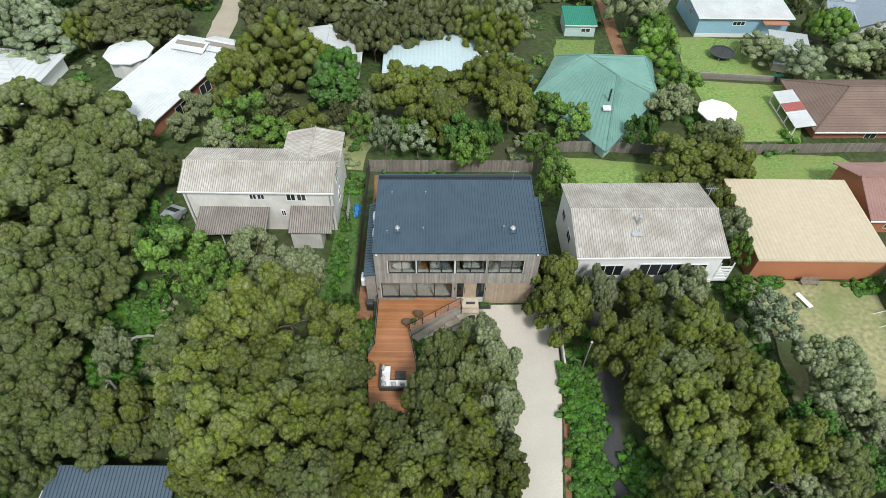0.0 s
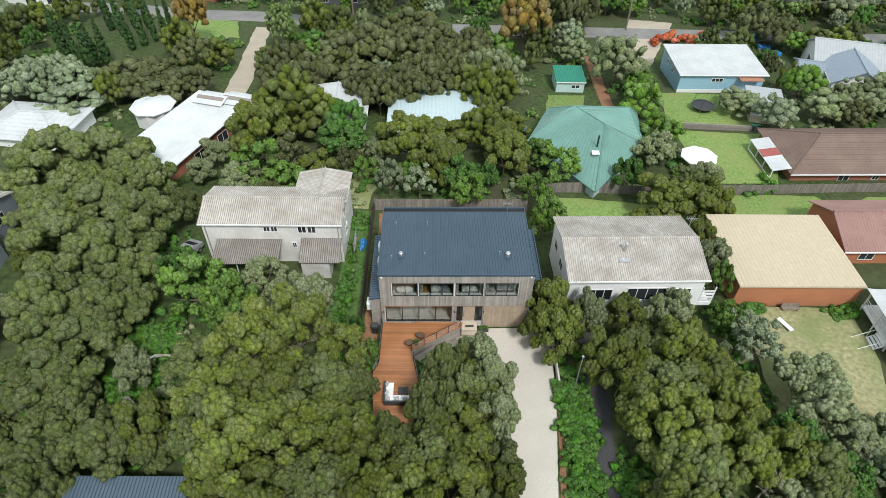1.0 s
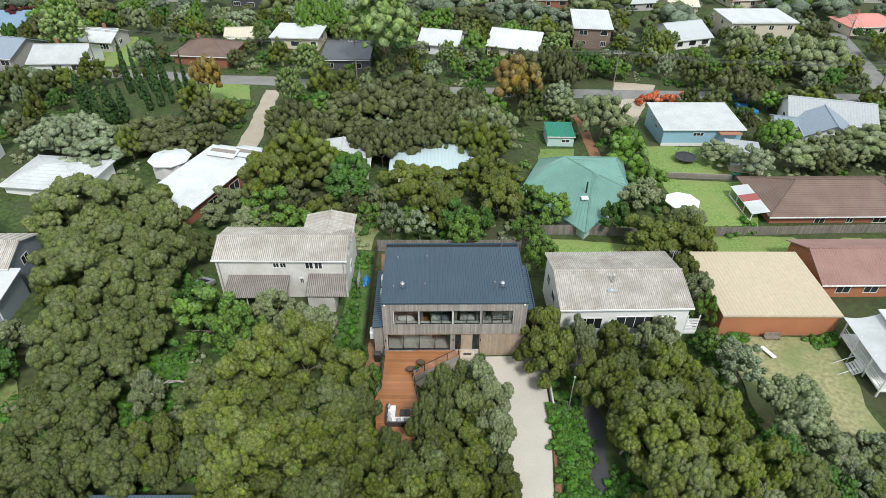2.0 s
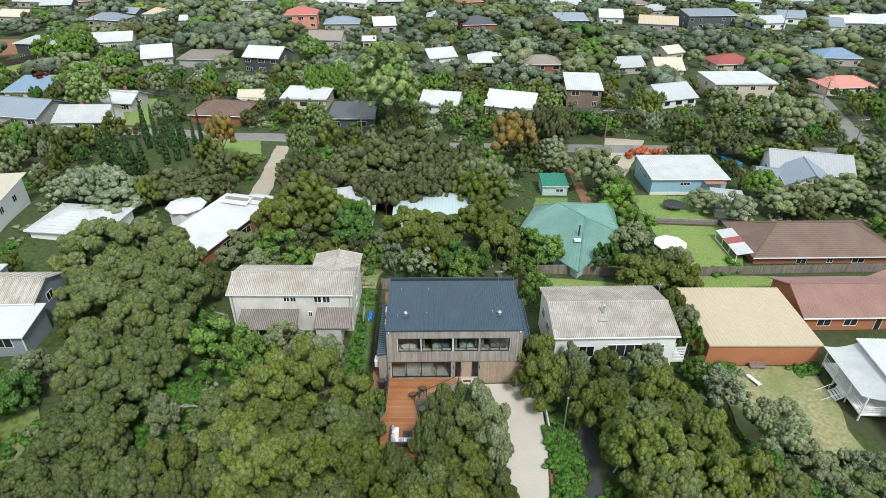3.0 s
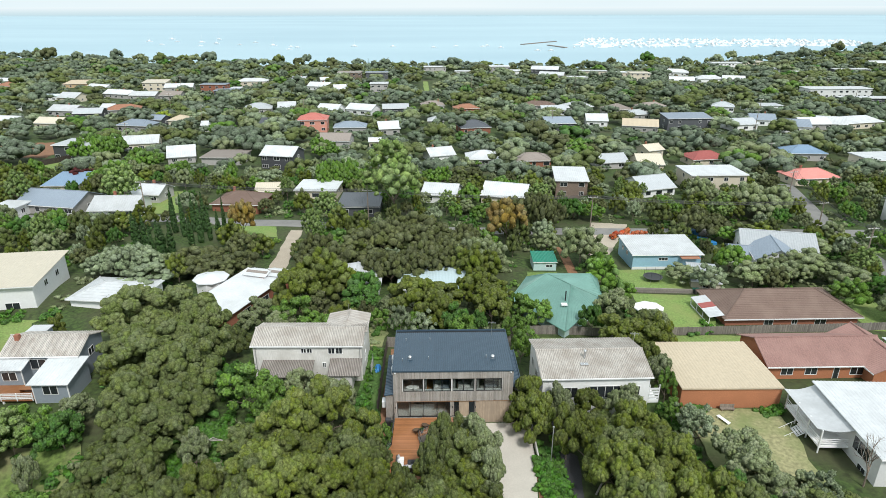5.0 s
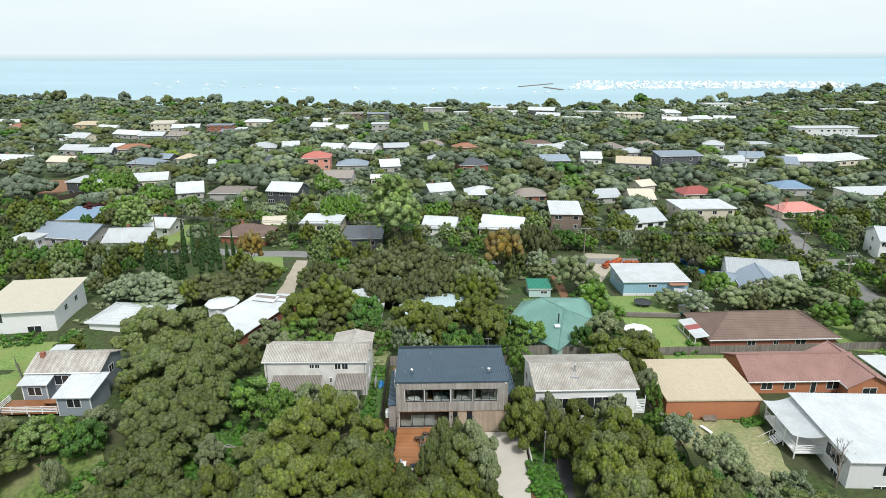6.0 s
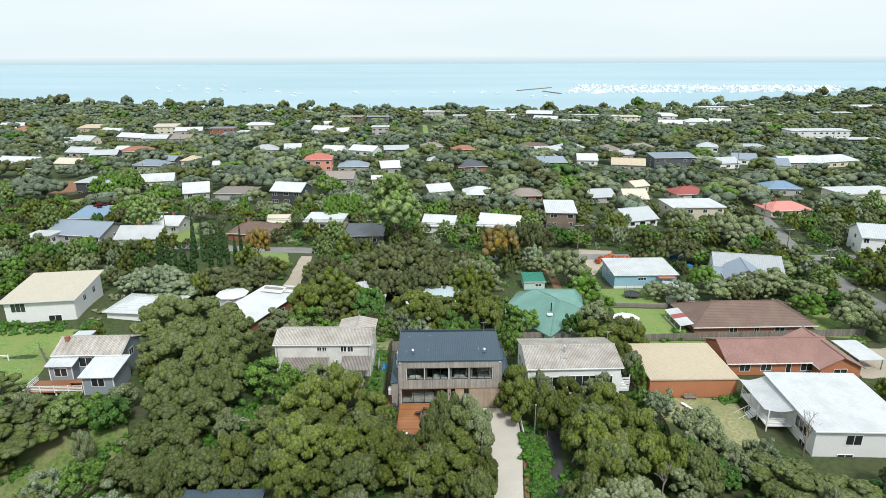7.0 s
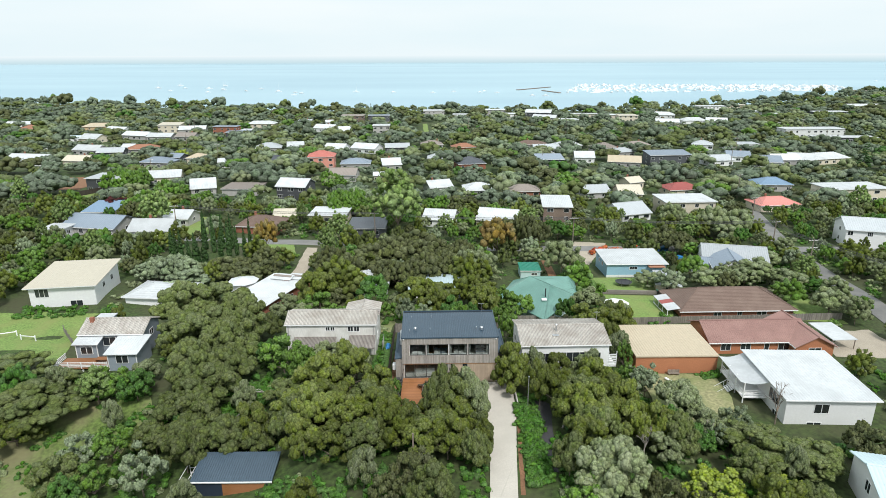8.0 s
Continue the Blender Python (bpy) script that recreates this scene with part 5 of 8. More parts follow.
part("deck_post", box(-2.6, -2.4, -8.5, -8.3, -1.6, 0.75), FRAME_WHITE, gh)
part("deck_table", box(-1.0, 1.0, -7.4, -6.3, 1.66, 1.72), DECKWOOD, gh)
for px in (-0.9, 0.85):
    part("table_leg", box(px, px + 0.08, -7.3, -6.4, 0.95, 1.66), DECKWOOD, gh)
for z in (1.1, 1.35, 1.6, 1.85):
    part("rail", box(-6.8, 1.6, -8.66, -8.6, z, z + 0.1), FRAME_WHITE, dk)
    part("rail", box(-6.88, -6.8, -8.6, -5.3, z, z + 0.1), FRAME_WHITE, dk)
for px in (-6.84, -4.7, -2.6, -0.5, 1.54):
    part("rail_post", box(px, px + 0.1, -8.7, -8.58, 0.8, 2.0), FRAME_WHITE, dk)
stp = part("deck_steps", box(-8.0, -6.9, -8.5, -7.3, -0.4, 0.7), FRAME_WHITE, gh, "white steps beside the deck")
part("rear_roof", box(-6.4, -3.4, 3.4, 6.2, 3.9, 4.05), ROOFS["white"], gh)
part("rear_wall", box(-6.2, -3.6, 3.6, 6.0, -0.5, 3.89), BLUEGREY_WALL, gh)
part("chimney", box(-4.4, -3.8, -1.0, -0.4, 4.6, 6.3), WALLS["brick"], gh)

house("cream_house", "two-storey cream house with a broad low cream roof", -77.4, 69.4, -1.0, 12.4, 13.0, 8, 5.2, "skillion", 0.9, "cream", "white", over=0.7, pitch=0.5,
      windows=(("f", -3.8, 2.9, 2.6, 1.8, 2), ("f", 2.4, 0.5, 2.4, 1.5), ("r", 2.4, 3.0, 1.2, 1.2), ("r", -2.0, 3.0, 1.2, 1.2)))
house("white_hip_house", "low white house with a white hip roof", -58.5, 68.2, -1.5, 12.0, 8.6, -6, 2.9, "hip", 1.3, "white", "white", over=0.5)
wa = house("angled_house", "long low brick house with white metal roofs", -36.4, 67.0, -1.9, 8.2, 16.5, -21, 3.2, "skillion", 0.35, "white", "brick", over=0.6, pitch=0.5,
           windows=(("r", -3.0, 0.6, 2.2, 1.6), ("r", 2.0, 0.6, 2.2, 1.6), ("f", 0, 0.8, 2.0, 1.3)))
for k, (x0, x1, y0) in enumerate(((-3.2, 1.6, 5.3), (0.4, 6.2, 6.6))):
    bm = bmesh.new()
    add_ribbed(bm, (x0, y0, 3.75), (x1, y0 + 0.5, 3.75), (x1, y0 + 2.3, 4.35), (x0, y0 + 1.8, 4.35), 0.5, 0.04, 0.1)
    add_ribbed(bm, (x1, y0 + 4.1, 3.75), (x0, y0 + 3.6, 3.75), (x0, y0 + 1.8, 4.35), (x1, y0 + 2.3, 4.35), 0.5, 0.04, 0.1)
    rr_ = part("raised_roof", bm, ROOFS["white"], wa)
    bm = bmesh.new()
    add_prism(bm, [(x0 + 0.3, y0 + 0.85, 4.14), (x1 - 0.3, y0 + 1.35, 4.14), (x1 - 0.3, y0 + 1.95, 4.34), (x0 + 0.3, y0 + 1.45, 4.34)], 0.05)
    part("skylight_strip", bm, ROOFS["greybrown"], rr_, "dark grey strip of skylights")
    part("raised_wall", box(x0 + 0.3, x1 - 0.3, y0 + 0.5, y0 + 3.5, 0.0, 3.6), WALLS["brick"], wa)
hx = thing("octagonal_pavilion", pose(-43.0, 72.3, ground_z(-43, 72.3)), "white octagonal pavilion with a low pointed roof", "pavilion")
bm = bmesh.new()
ring = [bm.verts.new((3.3 * math.cos(k * math.tau / 8 + 0.39), 3.3 * math.sin(k * math.tau / 8 + 0.39), 2.7)) for k in range(8)]
low = [bm.verts.new((v.co.x, v.co.y, 2.58)) for v in ring]
tip = bm.verts.new((0, 0, 3.5))
for k in range(8):
    bm.faces.new((ring[k], ring[(k + 1) % 8], tip))
    bm.faces.new((ring[k], low[k], low[(k + 1) % 8], ring[(k + 1) % 8]))
bm.faces.new(low[::-1])
part("roof", bm, ROOFS["white"], hx)
part("wall", tube((0, 0, -1), (0, 0, 2.6), 2.9, 2.9, 8), WALLS["white"], hx)
house("striped_roof_house", "low white house with a rust-striped white roof", -17.0, 78.0, -3.0, 9.4, 8.8, 2, 2.7, "gable_y", 0.6, "white", "white", over=0.4, pitch=0.6)
house("pale_roof_house", "low house with a wide pale blue-white metal roof", -0.6, 77.8, -3.3, 15.6, 9.2, 1, 2.3, "skillion", 0.3, "paleblue", "white", over=0.4, pitch=0.6)
grn = thing("green_roof_house", pose(20.5, 66.3, -2.6), "house with a broad sage-green metal roof of several slopes", "house")
EAVE, PEAK = 2.65, 4.75
GL, GB, GR, GTR, GTL = (Vector(v) for v in ((-8.6, 0.4, EAVE), (-0.9, -11.2, EAVE), (7.9, 0.2, EAVE), (8.9, 8.6, EAVE), (-4.6, 9.6, EAVE)))
GP, GQ, GT = Vector((-1.1, 6.6, PEAK)), Vector((2.4, 2.0, PEAK - 0.15)), Vector((6.9, 6.4, PEAK))
bm = bmesh.new()
add_prism(bm, [v * 0.93 - Vector((0, 0, 0.2)) for v in (GL, GB, GR, GTR, GTL)], 3.6)
part("wall", bm, WALLS["aqua"], grn)
for face in ((GL, GB, GQ, GP), (GB, GR, GQ), (GR, GTR, GT), (GR, GT, GP, GQ), (GTR, GTL, GP, GT), (GTL, GL, GP)):
    bm = bmesh.new()
    add_prism(bm, list(face), 0.14)
    a, b, far_b, far_a = face[0], face[1], face[2], face[-1]
    seam = bmesh.new()
    n = max(4, int((b - a).length / 0.75))
    for k in range(1, n):
        p, q = a.lerp(b, k / n), far_a.lerp(far_b, k / n)
        add_tube(seam, p + Vector((0, 0, 0.01)), q + Vector((0, 0, 0.01)), 0.03, 0.03, 4)
    tagged(part("roof_seam", seam, ROOFS["sage"], part("roof", bm, ROOFS["sage"], grn)), kind="stuff")
for a, b in ((GB, GQ), (GQ, GP), (GP, GT), (GL, GP), (GQ, GR), (GT, GTR), (GTL, GP), (GR, GT)):
    part("ridge_cap", tube(a + Vector((0, 0, 0.03)), b + Vector((0, 0, 0.03)), 0.09, 0.09, 6), ROOFS["sage"], grn)
for a, b in ((GL, GB), (GB, GR), (GR, GTR)):
    part("gutter", tube(a - Vector((0, 0, 0.1)), b - Vector((0, 0, 0.1)), 0.08, 0.08, 6), ROOFS["sage"], grn)
part("flue", tube((0.6, -2.6, 3.0), (0.6, -2.6, 5.6), 0.12), FRAME_DARK, grn, "dark metal flue")
part("skylight", box(-0.4, 0.6, -4.6, -3.8, 3.75, 4.0, 0.03), FRAME_WHITE, grn)
house("garden_shed", "small aqua shed with a deep green roof", 21.7, 91.0, -4.3, 4.8, 5.0, 0, 2.2, "skillion", 0.35, "green", "aqua", over=0.2, pitch=0.3, windows=(("f", 0.9, 0.9, 1.5, 0.7, 1),),
      category="shed")
bl_h = house("blue_house", "sky-blue raised cottage with a white metal roof", 47.7, 94.4, -4.2, 14.6, 10.2, 1.0, 3.5, "skillion", 0.45, "white", "blue", over=0.4, pitch=0.45,
             windows=(("f", -0.8, 2.0, 2.0, 0.7, 2), ("l", 1.0, 1.8, 1.2, 1.0), ("l", -2.0, 1.8, 1.0, 1.0)))
part("porch_roof", box(2.6, 6.6, -6.6, -5.11, 2.9, 3.05), ROOFS["terracotta"], bl_h, "orange porch roof")
part("porch_step", box(2.8, 6.4, -6.5, -5.11, -0.8, 0.5), FRAME_WHITE, bl_h)
part("base_boards", box(-7.36, 7.36, -5.16, -5.105, -0.8, 0.6), FRAME_WHITE, bl_h)
house("flat_shed", "low grey shed with a flat silver roof", 52.6, 82.0, -4.0, 5.4, 9.0, -14, 2.2, "skillion", 0.2, "silver", "cream", over=0.2, pitch=0.4, windows=(("f", 0, 0.9, 1.2, 0.8),), category="shed")
DARKBLUE = surface("dark_blue_cladding", (0.02, 0.03, 0.05), 0.6, 0.1, 3, 0.4, 0.05)
BLUESHEET = surface("blue_roof_sheet", (0.075, 0.112, 0.15), 0.36, 0.08, 1.5, 0.3, 0.04)
ds = house("dark_shed", "dark blue shed with a ribbed blue-grey roof", -26.1, 14.5, -4.5, 9.8, 4.6, 0.5, 2.45, "skillion", 0.7, BLUESHEET, DARKBLUE, over=0.2, pitch=0.3, square=True, category="shed")
part("gutter", box(-5.15, 5.15, -2.66, -2.52, 2.36, 2.50, 0.02), FRAME_WHITE, ds, "white gutter")
part("timber_front", box(-1.2, 4.2, -2.36, -2.305, -0.4, 2.15), DECKWOOD, ds, "orange timber front boards")
for zz in (0.9, 1.6, 2.3):
    part("frame_bar", tube((-4.5, -2.0, zz), (-6.6, -2.0, zz), 0.05, None, 5), FRAME_WHITE, ds)
    part("frame_bar", tube((-4.5, 1.4, zz), (-6.6, 1.4, zz), 0.05, None, 5), FRAME_WHITE, ds)
for x in (-5.5, -6.6):
    for y in (-2.0, 1.4):
        part("frame_post", tube((x, y, -0.4), (x, y, 2.3), 0.05, None, 5), FRAME_WHITE, ds)
for x in (-5.5, -6.6):
    part("frame_bar", tube((x, -2.0, 2.3), (x, 1.4, 2.3), 0.05, None, 5), FRAME_WHITE, ds)

# Houses of the town, row behind row: x, y of the front's middle, width, storeys, form, roof, wall.
house("gabled_house", "white house with grey gabled metal roofs among trees", 75.6, 99.0, ground_z(75, 98), 15.0, 9.0, -14, 3.1, "gable", 2.4, "silver", "white", over=0.5, pitch=0.5,
      windows=(("f", 4.5, 0.9, 1.6, 1.3), ("l", 0, 0.9, 1.6, 1.3), ("r", 0, 0.9, 1.4, 1.3)))
house("gabled_wing", "white front wing with a dark grey gabled roof", 71.8, 92.0, ground_z(71, 92), 8.4, 8.6, -14, 3.0, "gable_y", 2.3, "bluegrey", "white", over=0.5, pitch=0.5,
      windows=(("f", -1.6, 0.8, 1.6, 1.5), ("f", 1.8, 0.8, 1.6, 1.5), ("l", 0, 0.9, 1.6, 1.3)))
house("porch_wing", "small white porch wing under a grey roof", 66.2, 95.5, ground_z(66, 95), 4.6, 5.0, -14, 2.5, "gable", 0.9, "bluegrey", "white", over=0.4, pitch=0.5, windows=(("f", 0, 0.5, 2.6, 1.6),))
FOOTPRINTS.append((74, 88, 20, 17))
town_house(-85.4, 117.9, 12.8, 1, 'gable', 'white', 'white')
town_house(-113.5, 118.3, 7.1, 1, 'flat', 'white', 'white')
town_house(128.5, 113.5, 24, 2, 'gable', 'silver', 'white')
town_house(-104.3, 122.4, 19.5, 1, 'gable', 'bluegrey', 'grey')
town_house(-55.9, 126.4, 14.4, 1, 'hip', 'brown', 'brick')
town_house(-23.3, 128.2, 12.3, 1, 'flat', 'slate', 'slate')
town_house(-83.8, 134.1, 9, 1, 'gable', 'white', 'grey')
town_house(19.2, 140.9, 14.2, 1, 'gable', 'white', 'cream')
town_house(-51.7, 140.9, 7.7, 1, 'gable', 'cream', 'cream')
town_house(-37.4, 141.2, 13.2, 1, 'flat', 'white', 'cream')
town_house(-0.4, 142.8, 11.2, 1, 'gable', 'white', 'white')
town_house(-113.8, 143.4, 11.2, 1, 'skillion', 'blue', 'cream')
town_house(39.8, 149, 10.6, 2, 'skillion', 'white', 'greybrown')
town_house(64.9, 150, 12.6, 1, 'gable', 'silver', 'white')
town_house(86.8, 155.5, 19.7, 2, 'flat', 'white', 'cream')
town_house(122.8, 163.6, 17, 1, 'hip', 'coral', 'cream')
town_house(-57.1, 177.1, 13, 2, 'gable', 'white', 'slate')
town_house(160.8, 177.9, 26.5, 2, 'flat', 'white', 'cream')
town_house(-79.2, 182, 15.5, 1, 'flat', 'greybrown', 'grey')
town_house(75.1, 183.9, 9.9, 1, 'gable', 'cream', 'cream')
town_house(-96.6, 184.6, 10.2, 1, 'gable', 'white', 'grey')
town_house(61.8, 187.5, 11.8, 1, 'gable', 'silver', 'grey')
town_house(33.4, 190.4, 14.4, 1, 'hip', 'greybrown', 'brick')
town_house(-135.9, 190.5, 17.4, 2, 'flat', 'silver', 'slate')
town_house(99.4, 192.6, 15.5, 1, 'hip', 'red', 'cream')
town_house(15.2, 193, 14, 1, 'hip', 'white', 'grey')
town_house(-1.8, 199.4, 11, 1, 'gable', 'white', 'white')
town_house(141, 200.3, 15.3, 1, 'hip', 'blue', 'grey')
town_house(-122.6, 206.4, 17.9, 1, 'gable', 'white', 'cream')
town_house(82.8, 206.6, 8.2, 1, 'gable', 'cream', 'cream')
town_house(-44.9, 217.5, 14, 1, 'gable', 'greybrown', 'grey')
town_house(-28.7, 219.9, 5.2, 1, 'gable', 'white', 'cream')
town_house(-44.1, 253.1, 16.3, 1, 'hip', 'bluegrey', 'grey')
town_house(-26.4, 253.3, 10.4, 1, 'gable', 'white', 'grey')
town_house(55, 254.4, 14.7, 2, 'skillion', 'bluegrey', 'slate')
town_house(-145.6, 255.1, 17.3, 1, 'hip', 'bluegrey', 'grey')
town_house(-62.1, 255.9, 14.8, 2, 'hip', 'pink', 'salmon')
town_house(-111.6, 256.4, 6.8, 1, 'gable', 'white', 'white')
town_house(14.4, 259.7, 15.9, 1, 'hip', 'slate', 'brick')
town_house(-83.3, 260.4, 9.8, 1, 'gable', 'slate', 'slate')
town_house(171, 261.5, 14.1, 1, 'gable', 'bluegrey', 'white')
town_house(96.5, 263.3, 18.1, 1, 'gable', 'tan', 'grey')
town_house(-191.3, 263.6, 14.6, 1, 'gable', 'cream', 'cream')
town_house(-219.4, 266.9, 25.5, 1, 'gable', 'white', 'white')
town_house(147.1, 267.7, 14.9, 1, 'gable', 'silver', 'white')
town_house(120.4, 268.3, 24.5, 2, 'skillion', 'bluegrey', 'slate')
town_house(193.2, 268.5, 14.1, 1, 'gable', 'white', 'grey')
town_house(183.2, 268.7, 16, 1, 'gable', 'white', 'grey')
town_house(206.7, 272, 28.2, 1, 'hip', 'white', 'cream')
town_house(-132.4, 274.1, 11.3, 1, 'hip', 'tan', 'cream')
town_house(-144.9, 277.1, 8.5, 1, 'gable', 'bluegrey', 'slate')
town_house(-3.9, 279.1, 8.8, 1, 'hip', 'silver', 'grey')
town_house(78.6, 279.1, 11.6, 1, 'gable', 'white', 'white')
town_house(164.4, 281.1, 13.3, 1, 'gable', 'bluegrey', 'white')
town_house(104.9, 299.9, 13.8, 1, 'hip', 'silver', 'grey')
town_house(-194.9, 302.9, 16, 1, 'gable', 'silver', 'slate')
town_house(156.3, 310.1, 12.6, 2, 'hip', 'silver', 'white')
town_house(-214.6, 314.4, 18, 1, 'gable', 'white', 'grey')
town_house(62.2, 315.2, 15.4, 1, 'gable', 'silver', 'white')
town_house(99.1, 316.7, 14.4, 1, 'hip', 'greybrown', 'grey')
town_house(-46.2, 317.8, 18.3, 1, 'gable', 'white', 'white')
town_house(-64.8, 318.1, 14.2, 1, 'gable', 'white', 'white')
town_house(-184.1, 318.9, 19.5, 1, 'hip', 'terracotta', 'grey')
town_house(13, 321.6, 14.8, 1, 'hip', 'terracotta', 'brick')
town_house(-107.8, 322.1, 16.9, 1, 'hip', 'silver', 'grey')
town_house(-28, 322.6, 16.3, 1, 'gable', 'silver', 'slate')
town_house(-257.2, 326.3, 14.6, 1, 'gable', 'white', 'white')
town_house(-92.3, 327, 11, 1, 'gable', 'white', 'grey')
town_house(-196.2, 327.3, 8, 1, 'gable', 'white', 'white')
town_house(78.3, 327.5, 18.2, 1, 'hip', 'white', 'grey')
town_house(122, 328.9, 17.3, 1, 'hip', 'greybrown', 'grey')
town_house(188.5, 329.7, 22.4, 1, 'flat', 'silver', 'white')
town_house(57, 333.4, 19.8, 1, 'hip', 'brown', 'grey')
town_house(-6.7, 335.2, 14.6, 1, 'hip', 'greybrown', 'grey')
town_house(274.6, 361.9, 44.8, 1, 'flat', 'white', 'slate')
town_house(-244.5, 371.5, 16.1, 1, 'gable', 'white', 'cream')
town_house(-262.7, 378.5, 14.2, 1, 'flat', 'paleblue', 'white')
town_house(-182.5, 382.6, 15.5, 1, 'gable', 'greybrown', 'grey')
town_house(-201.2, 383.2, 19.8, 1, 'gable', 'white', 'grey')
town_house(268.8, 389.9, 47.5, 2, 'flat', 'white', 'white')
town_house(-221.7, 390.7, 23.3, 1, 'gable', 'white', 'grey')
town_house(-154.1, 406.4, 18.2, 1, 'flat', 'bluegrey', 'slate')
town_house(-150.4, 417.7, 11.1, 1, 'flat', 'white', 'white')
town_house(-74.9, 419.1, 12.5, 1, 'gable', 'white', 'white')
town_house(-167.3, 421.1, 20.7, 2, 'flat', 'bluegrey', 'brick')
town_house(-47.6, 425.2, 14.4, 2, 'flat', 'white', 'grey')
town_house(-255.9, 429.3, 21.5, 1, 'gable', 'white', 'white')
town_house(-197.8, 431.4, 22.1, 1, 'gable', 'white', 'grey')
town_house(-217.1, 435.7, 19, 2, 'skillion', 'cream', 'cream')
town_house(-93.2, 436, 18.7, 1, 'gable', 'white', 'white')
town_house(-331.7, 440.2, 16.7, 1, 'hip', 'terracotta', 'brick')
town_house(-146.8, 446.6, 24.4, 2, 'hip', 'white', 'cream')
town_house(-285.1, 455.9, 27.3, 1, 'hip', 'tan', 'tan')
town_house(-94, 458.8, 6.8, 2, 'gable', 'white', 'white')
town_house(194.5, 475.9, 21.1, 1, 'gable', 'white', 'cream')
town_house(-363.4, 477.5, 27.1, 1, 'gable', 'white', 'white')
town_house(240.8, 484.3, 18.7, 1, 'gable', 'white', 'white')
town_house(162.1, 484.5, 17.9, 3, 'flat', 'cream', 'cream')
town_house(-120.3, 488.2, 12.5, 1, 'gable', 'silver', 'grey')
town_house(222.5, 490.3, 23.1, 1, 'hip', 'white', 'white')
town_house(114, 500, 19, 1, 'flat', 'white', 'white')
town_house(304.8, 500.8, 11.8, 2, 'gable', 'white', 'white')
town_house(153.8, 513.3, 15.4, 2, 'flat', 'white', 'cream')
town_house(-58.6, 516.6, 21.4, 2, 'flat', 'bluegrey', 'slate')
town_house(-82.7, 517.6, 22.7, 2, 'flat', 'greybrown', 'greybrown')
town_house(96.6, 523.3, 24.1, 1, 'gable', 'white', 'grey')
town_house(94.4, 547.8, 27.3, 2, 'gable', 'white', 'slate')
town_house(215.7, 549.1, 26.3, 1, 'hip', 'white', 'white')
town_house(18, 557.8, 16, 1, 'flat', 'white', 'white')
town_house(141, 558.9, 28.2, 1, 'flat', 'white', 'cream')
town_house(68.7, 562.2, 10.4, 1, 'flat', 'white', 'white')
town_house(309.8, 564.8, 20.7, 1, 'gable', 'white', 'white')
town_house(-8.4, 573.6, 23.5, 2, 'flat', 'white', 'grey')
town_house(393.8, 574.9, 38.8, 1, 'flat', 'white', 'slate')
town_house(54.2, 577.9, 21.3, 2, 'flat', 'white', 'grey')
town_house(291.8, 618.8, 34.2, 2, 'flat', 'white', 'white')
town_house(479.3, 651.7, 39.9, 1, 'gable', 'white', 'brick')
town_house(341.7, 666.1, 25.3, 1, 'flat', 'cream', 'cream')

# Trees whose places can be told one by one: x, y and the crown's radius.
for x, y, r in [(-3.2, 14, 3.1), (-14.2, 14.2, 3.2), (0.9, 14.4, 3.1), (-9.8, 14.7, 3.6), (-17.4, 15.2, 2.6), (4.7, 14.9, 1.9), (19.6, 16, 3.6), (30.3, 16.1, 3.2), (18.2, 13.6, 3.2), (-5.8, 16.4, 3.2), (-33.5, 16.5, 3.4), (-1.4, 16.9, 3.2), (-16.4, 17.6, 4.1), (24.1, 17.6, 3.1), (2.7, 17.8, 3.6), (28.3, 17.8, 2.7), (-24.8, 19.6, 2.3), (-12.1, 18, 4), (-28.4, 20.2, 2.3), (-19.8, 19.8, 3.3), (-8.3, 19, 3.5), (18.7, 19.5, 4), (23.1, 20.2, 3.9), (-29.4, 20.2, 3.9), (-0.4, 20.5, 3.2), (-33.7, 20.5, 4.7), (4.5, 20.6, 2.1), (17.6, 21.6, 2.9), (-25.5, 20.8, 3), (3.2, 22.1, 3.3)]:
    plant('grey_moonah' if x < -27 or (x * 7 + y * 3) % 5 < 1.3 else 'moonah', x, y, r)
for x, y, r in [(-19.9, 22.2, 4.4), (25.2, 22.3, 3.2), (-15.2, 22.8, 4.2), (-10.7, 23.3, 3.9), (-34.0, 23.2, 3.6), (-8, 23.9, 2.5), (19.8, 24, 3.9), (1.3, 24.3, 2.5), (24, 24.8, 3.9), (16.1, 24.9, 3), (-35.8, 24.9, 4.8), (14.3, 26.2, 2.4), (3.8, 26.6, 2.5), (-22, 26.7, 4), (-9.3, 27.4, 2.8), (22.2, 27.5, 3.4), (-17.7, 27.6, 4.2), (-33.6, 27.6, 4.7), (19.4, 28.4, 3.5), (-13.5, 28.8, 3.9), (11, 29.3, 2.6), (9.1, 31.1, 2), (18, 31.9, 2.5), (-37.2, 32, 5), (-32.8, 32.8, 4.2), (10.6, 33, 2.8), (-39.4, 38.3, 5.3), (-34.2, 39.1, 4.8), (-44, 44.6, 5.8), (-33.5, 44.8, 4)]:
    plant('grey_moonah' if x < -27 or (x * 7 + y * 3) % 5 < 1.3 else 'moonah', x, y, r)
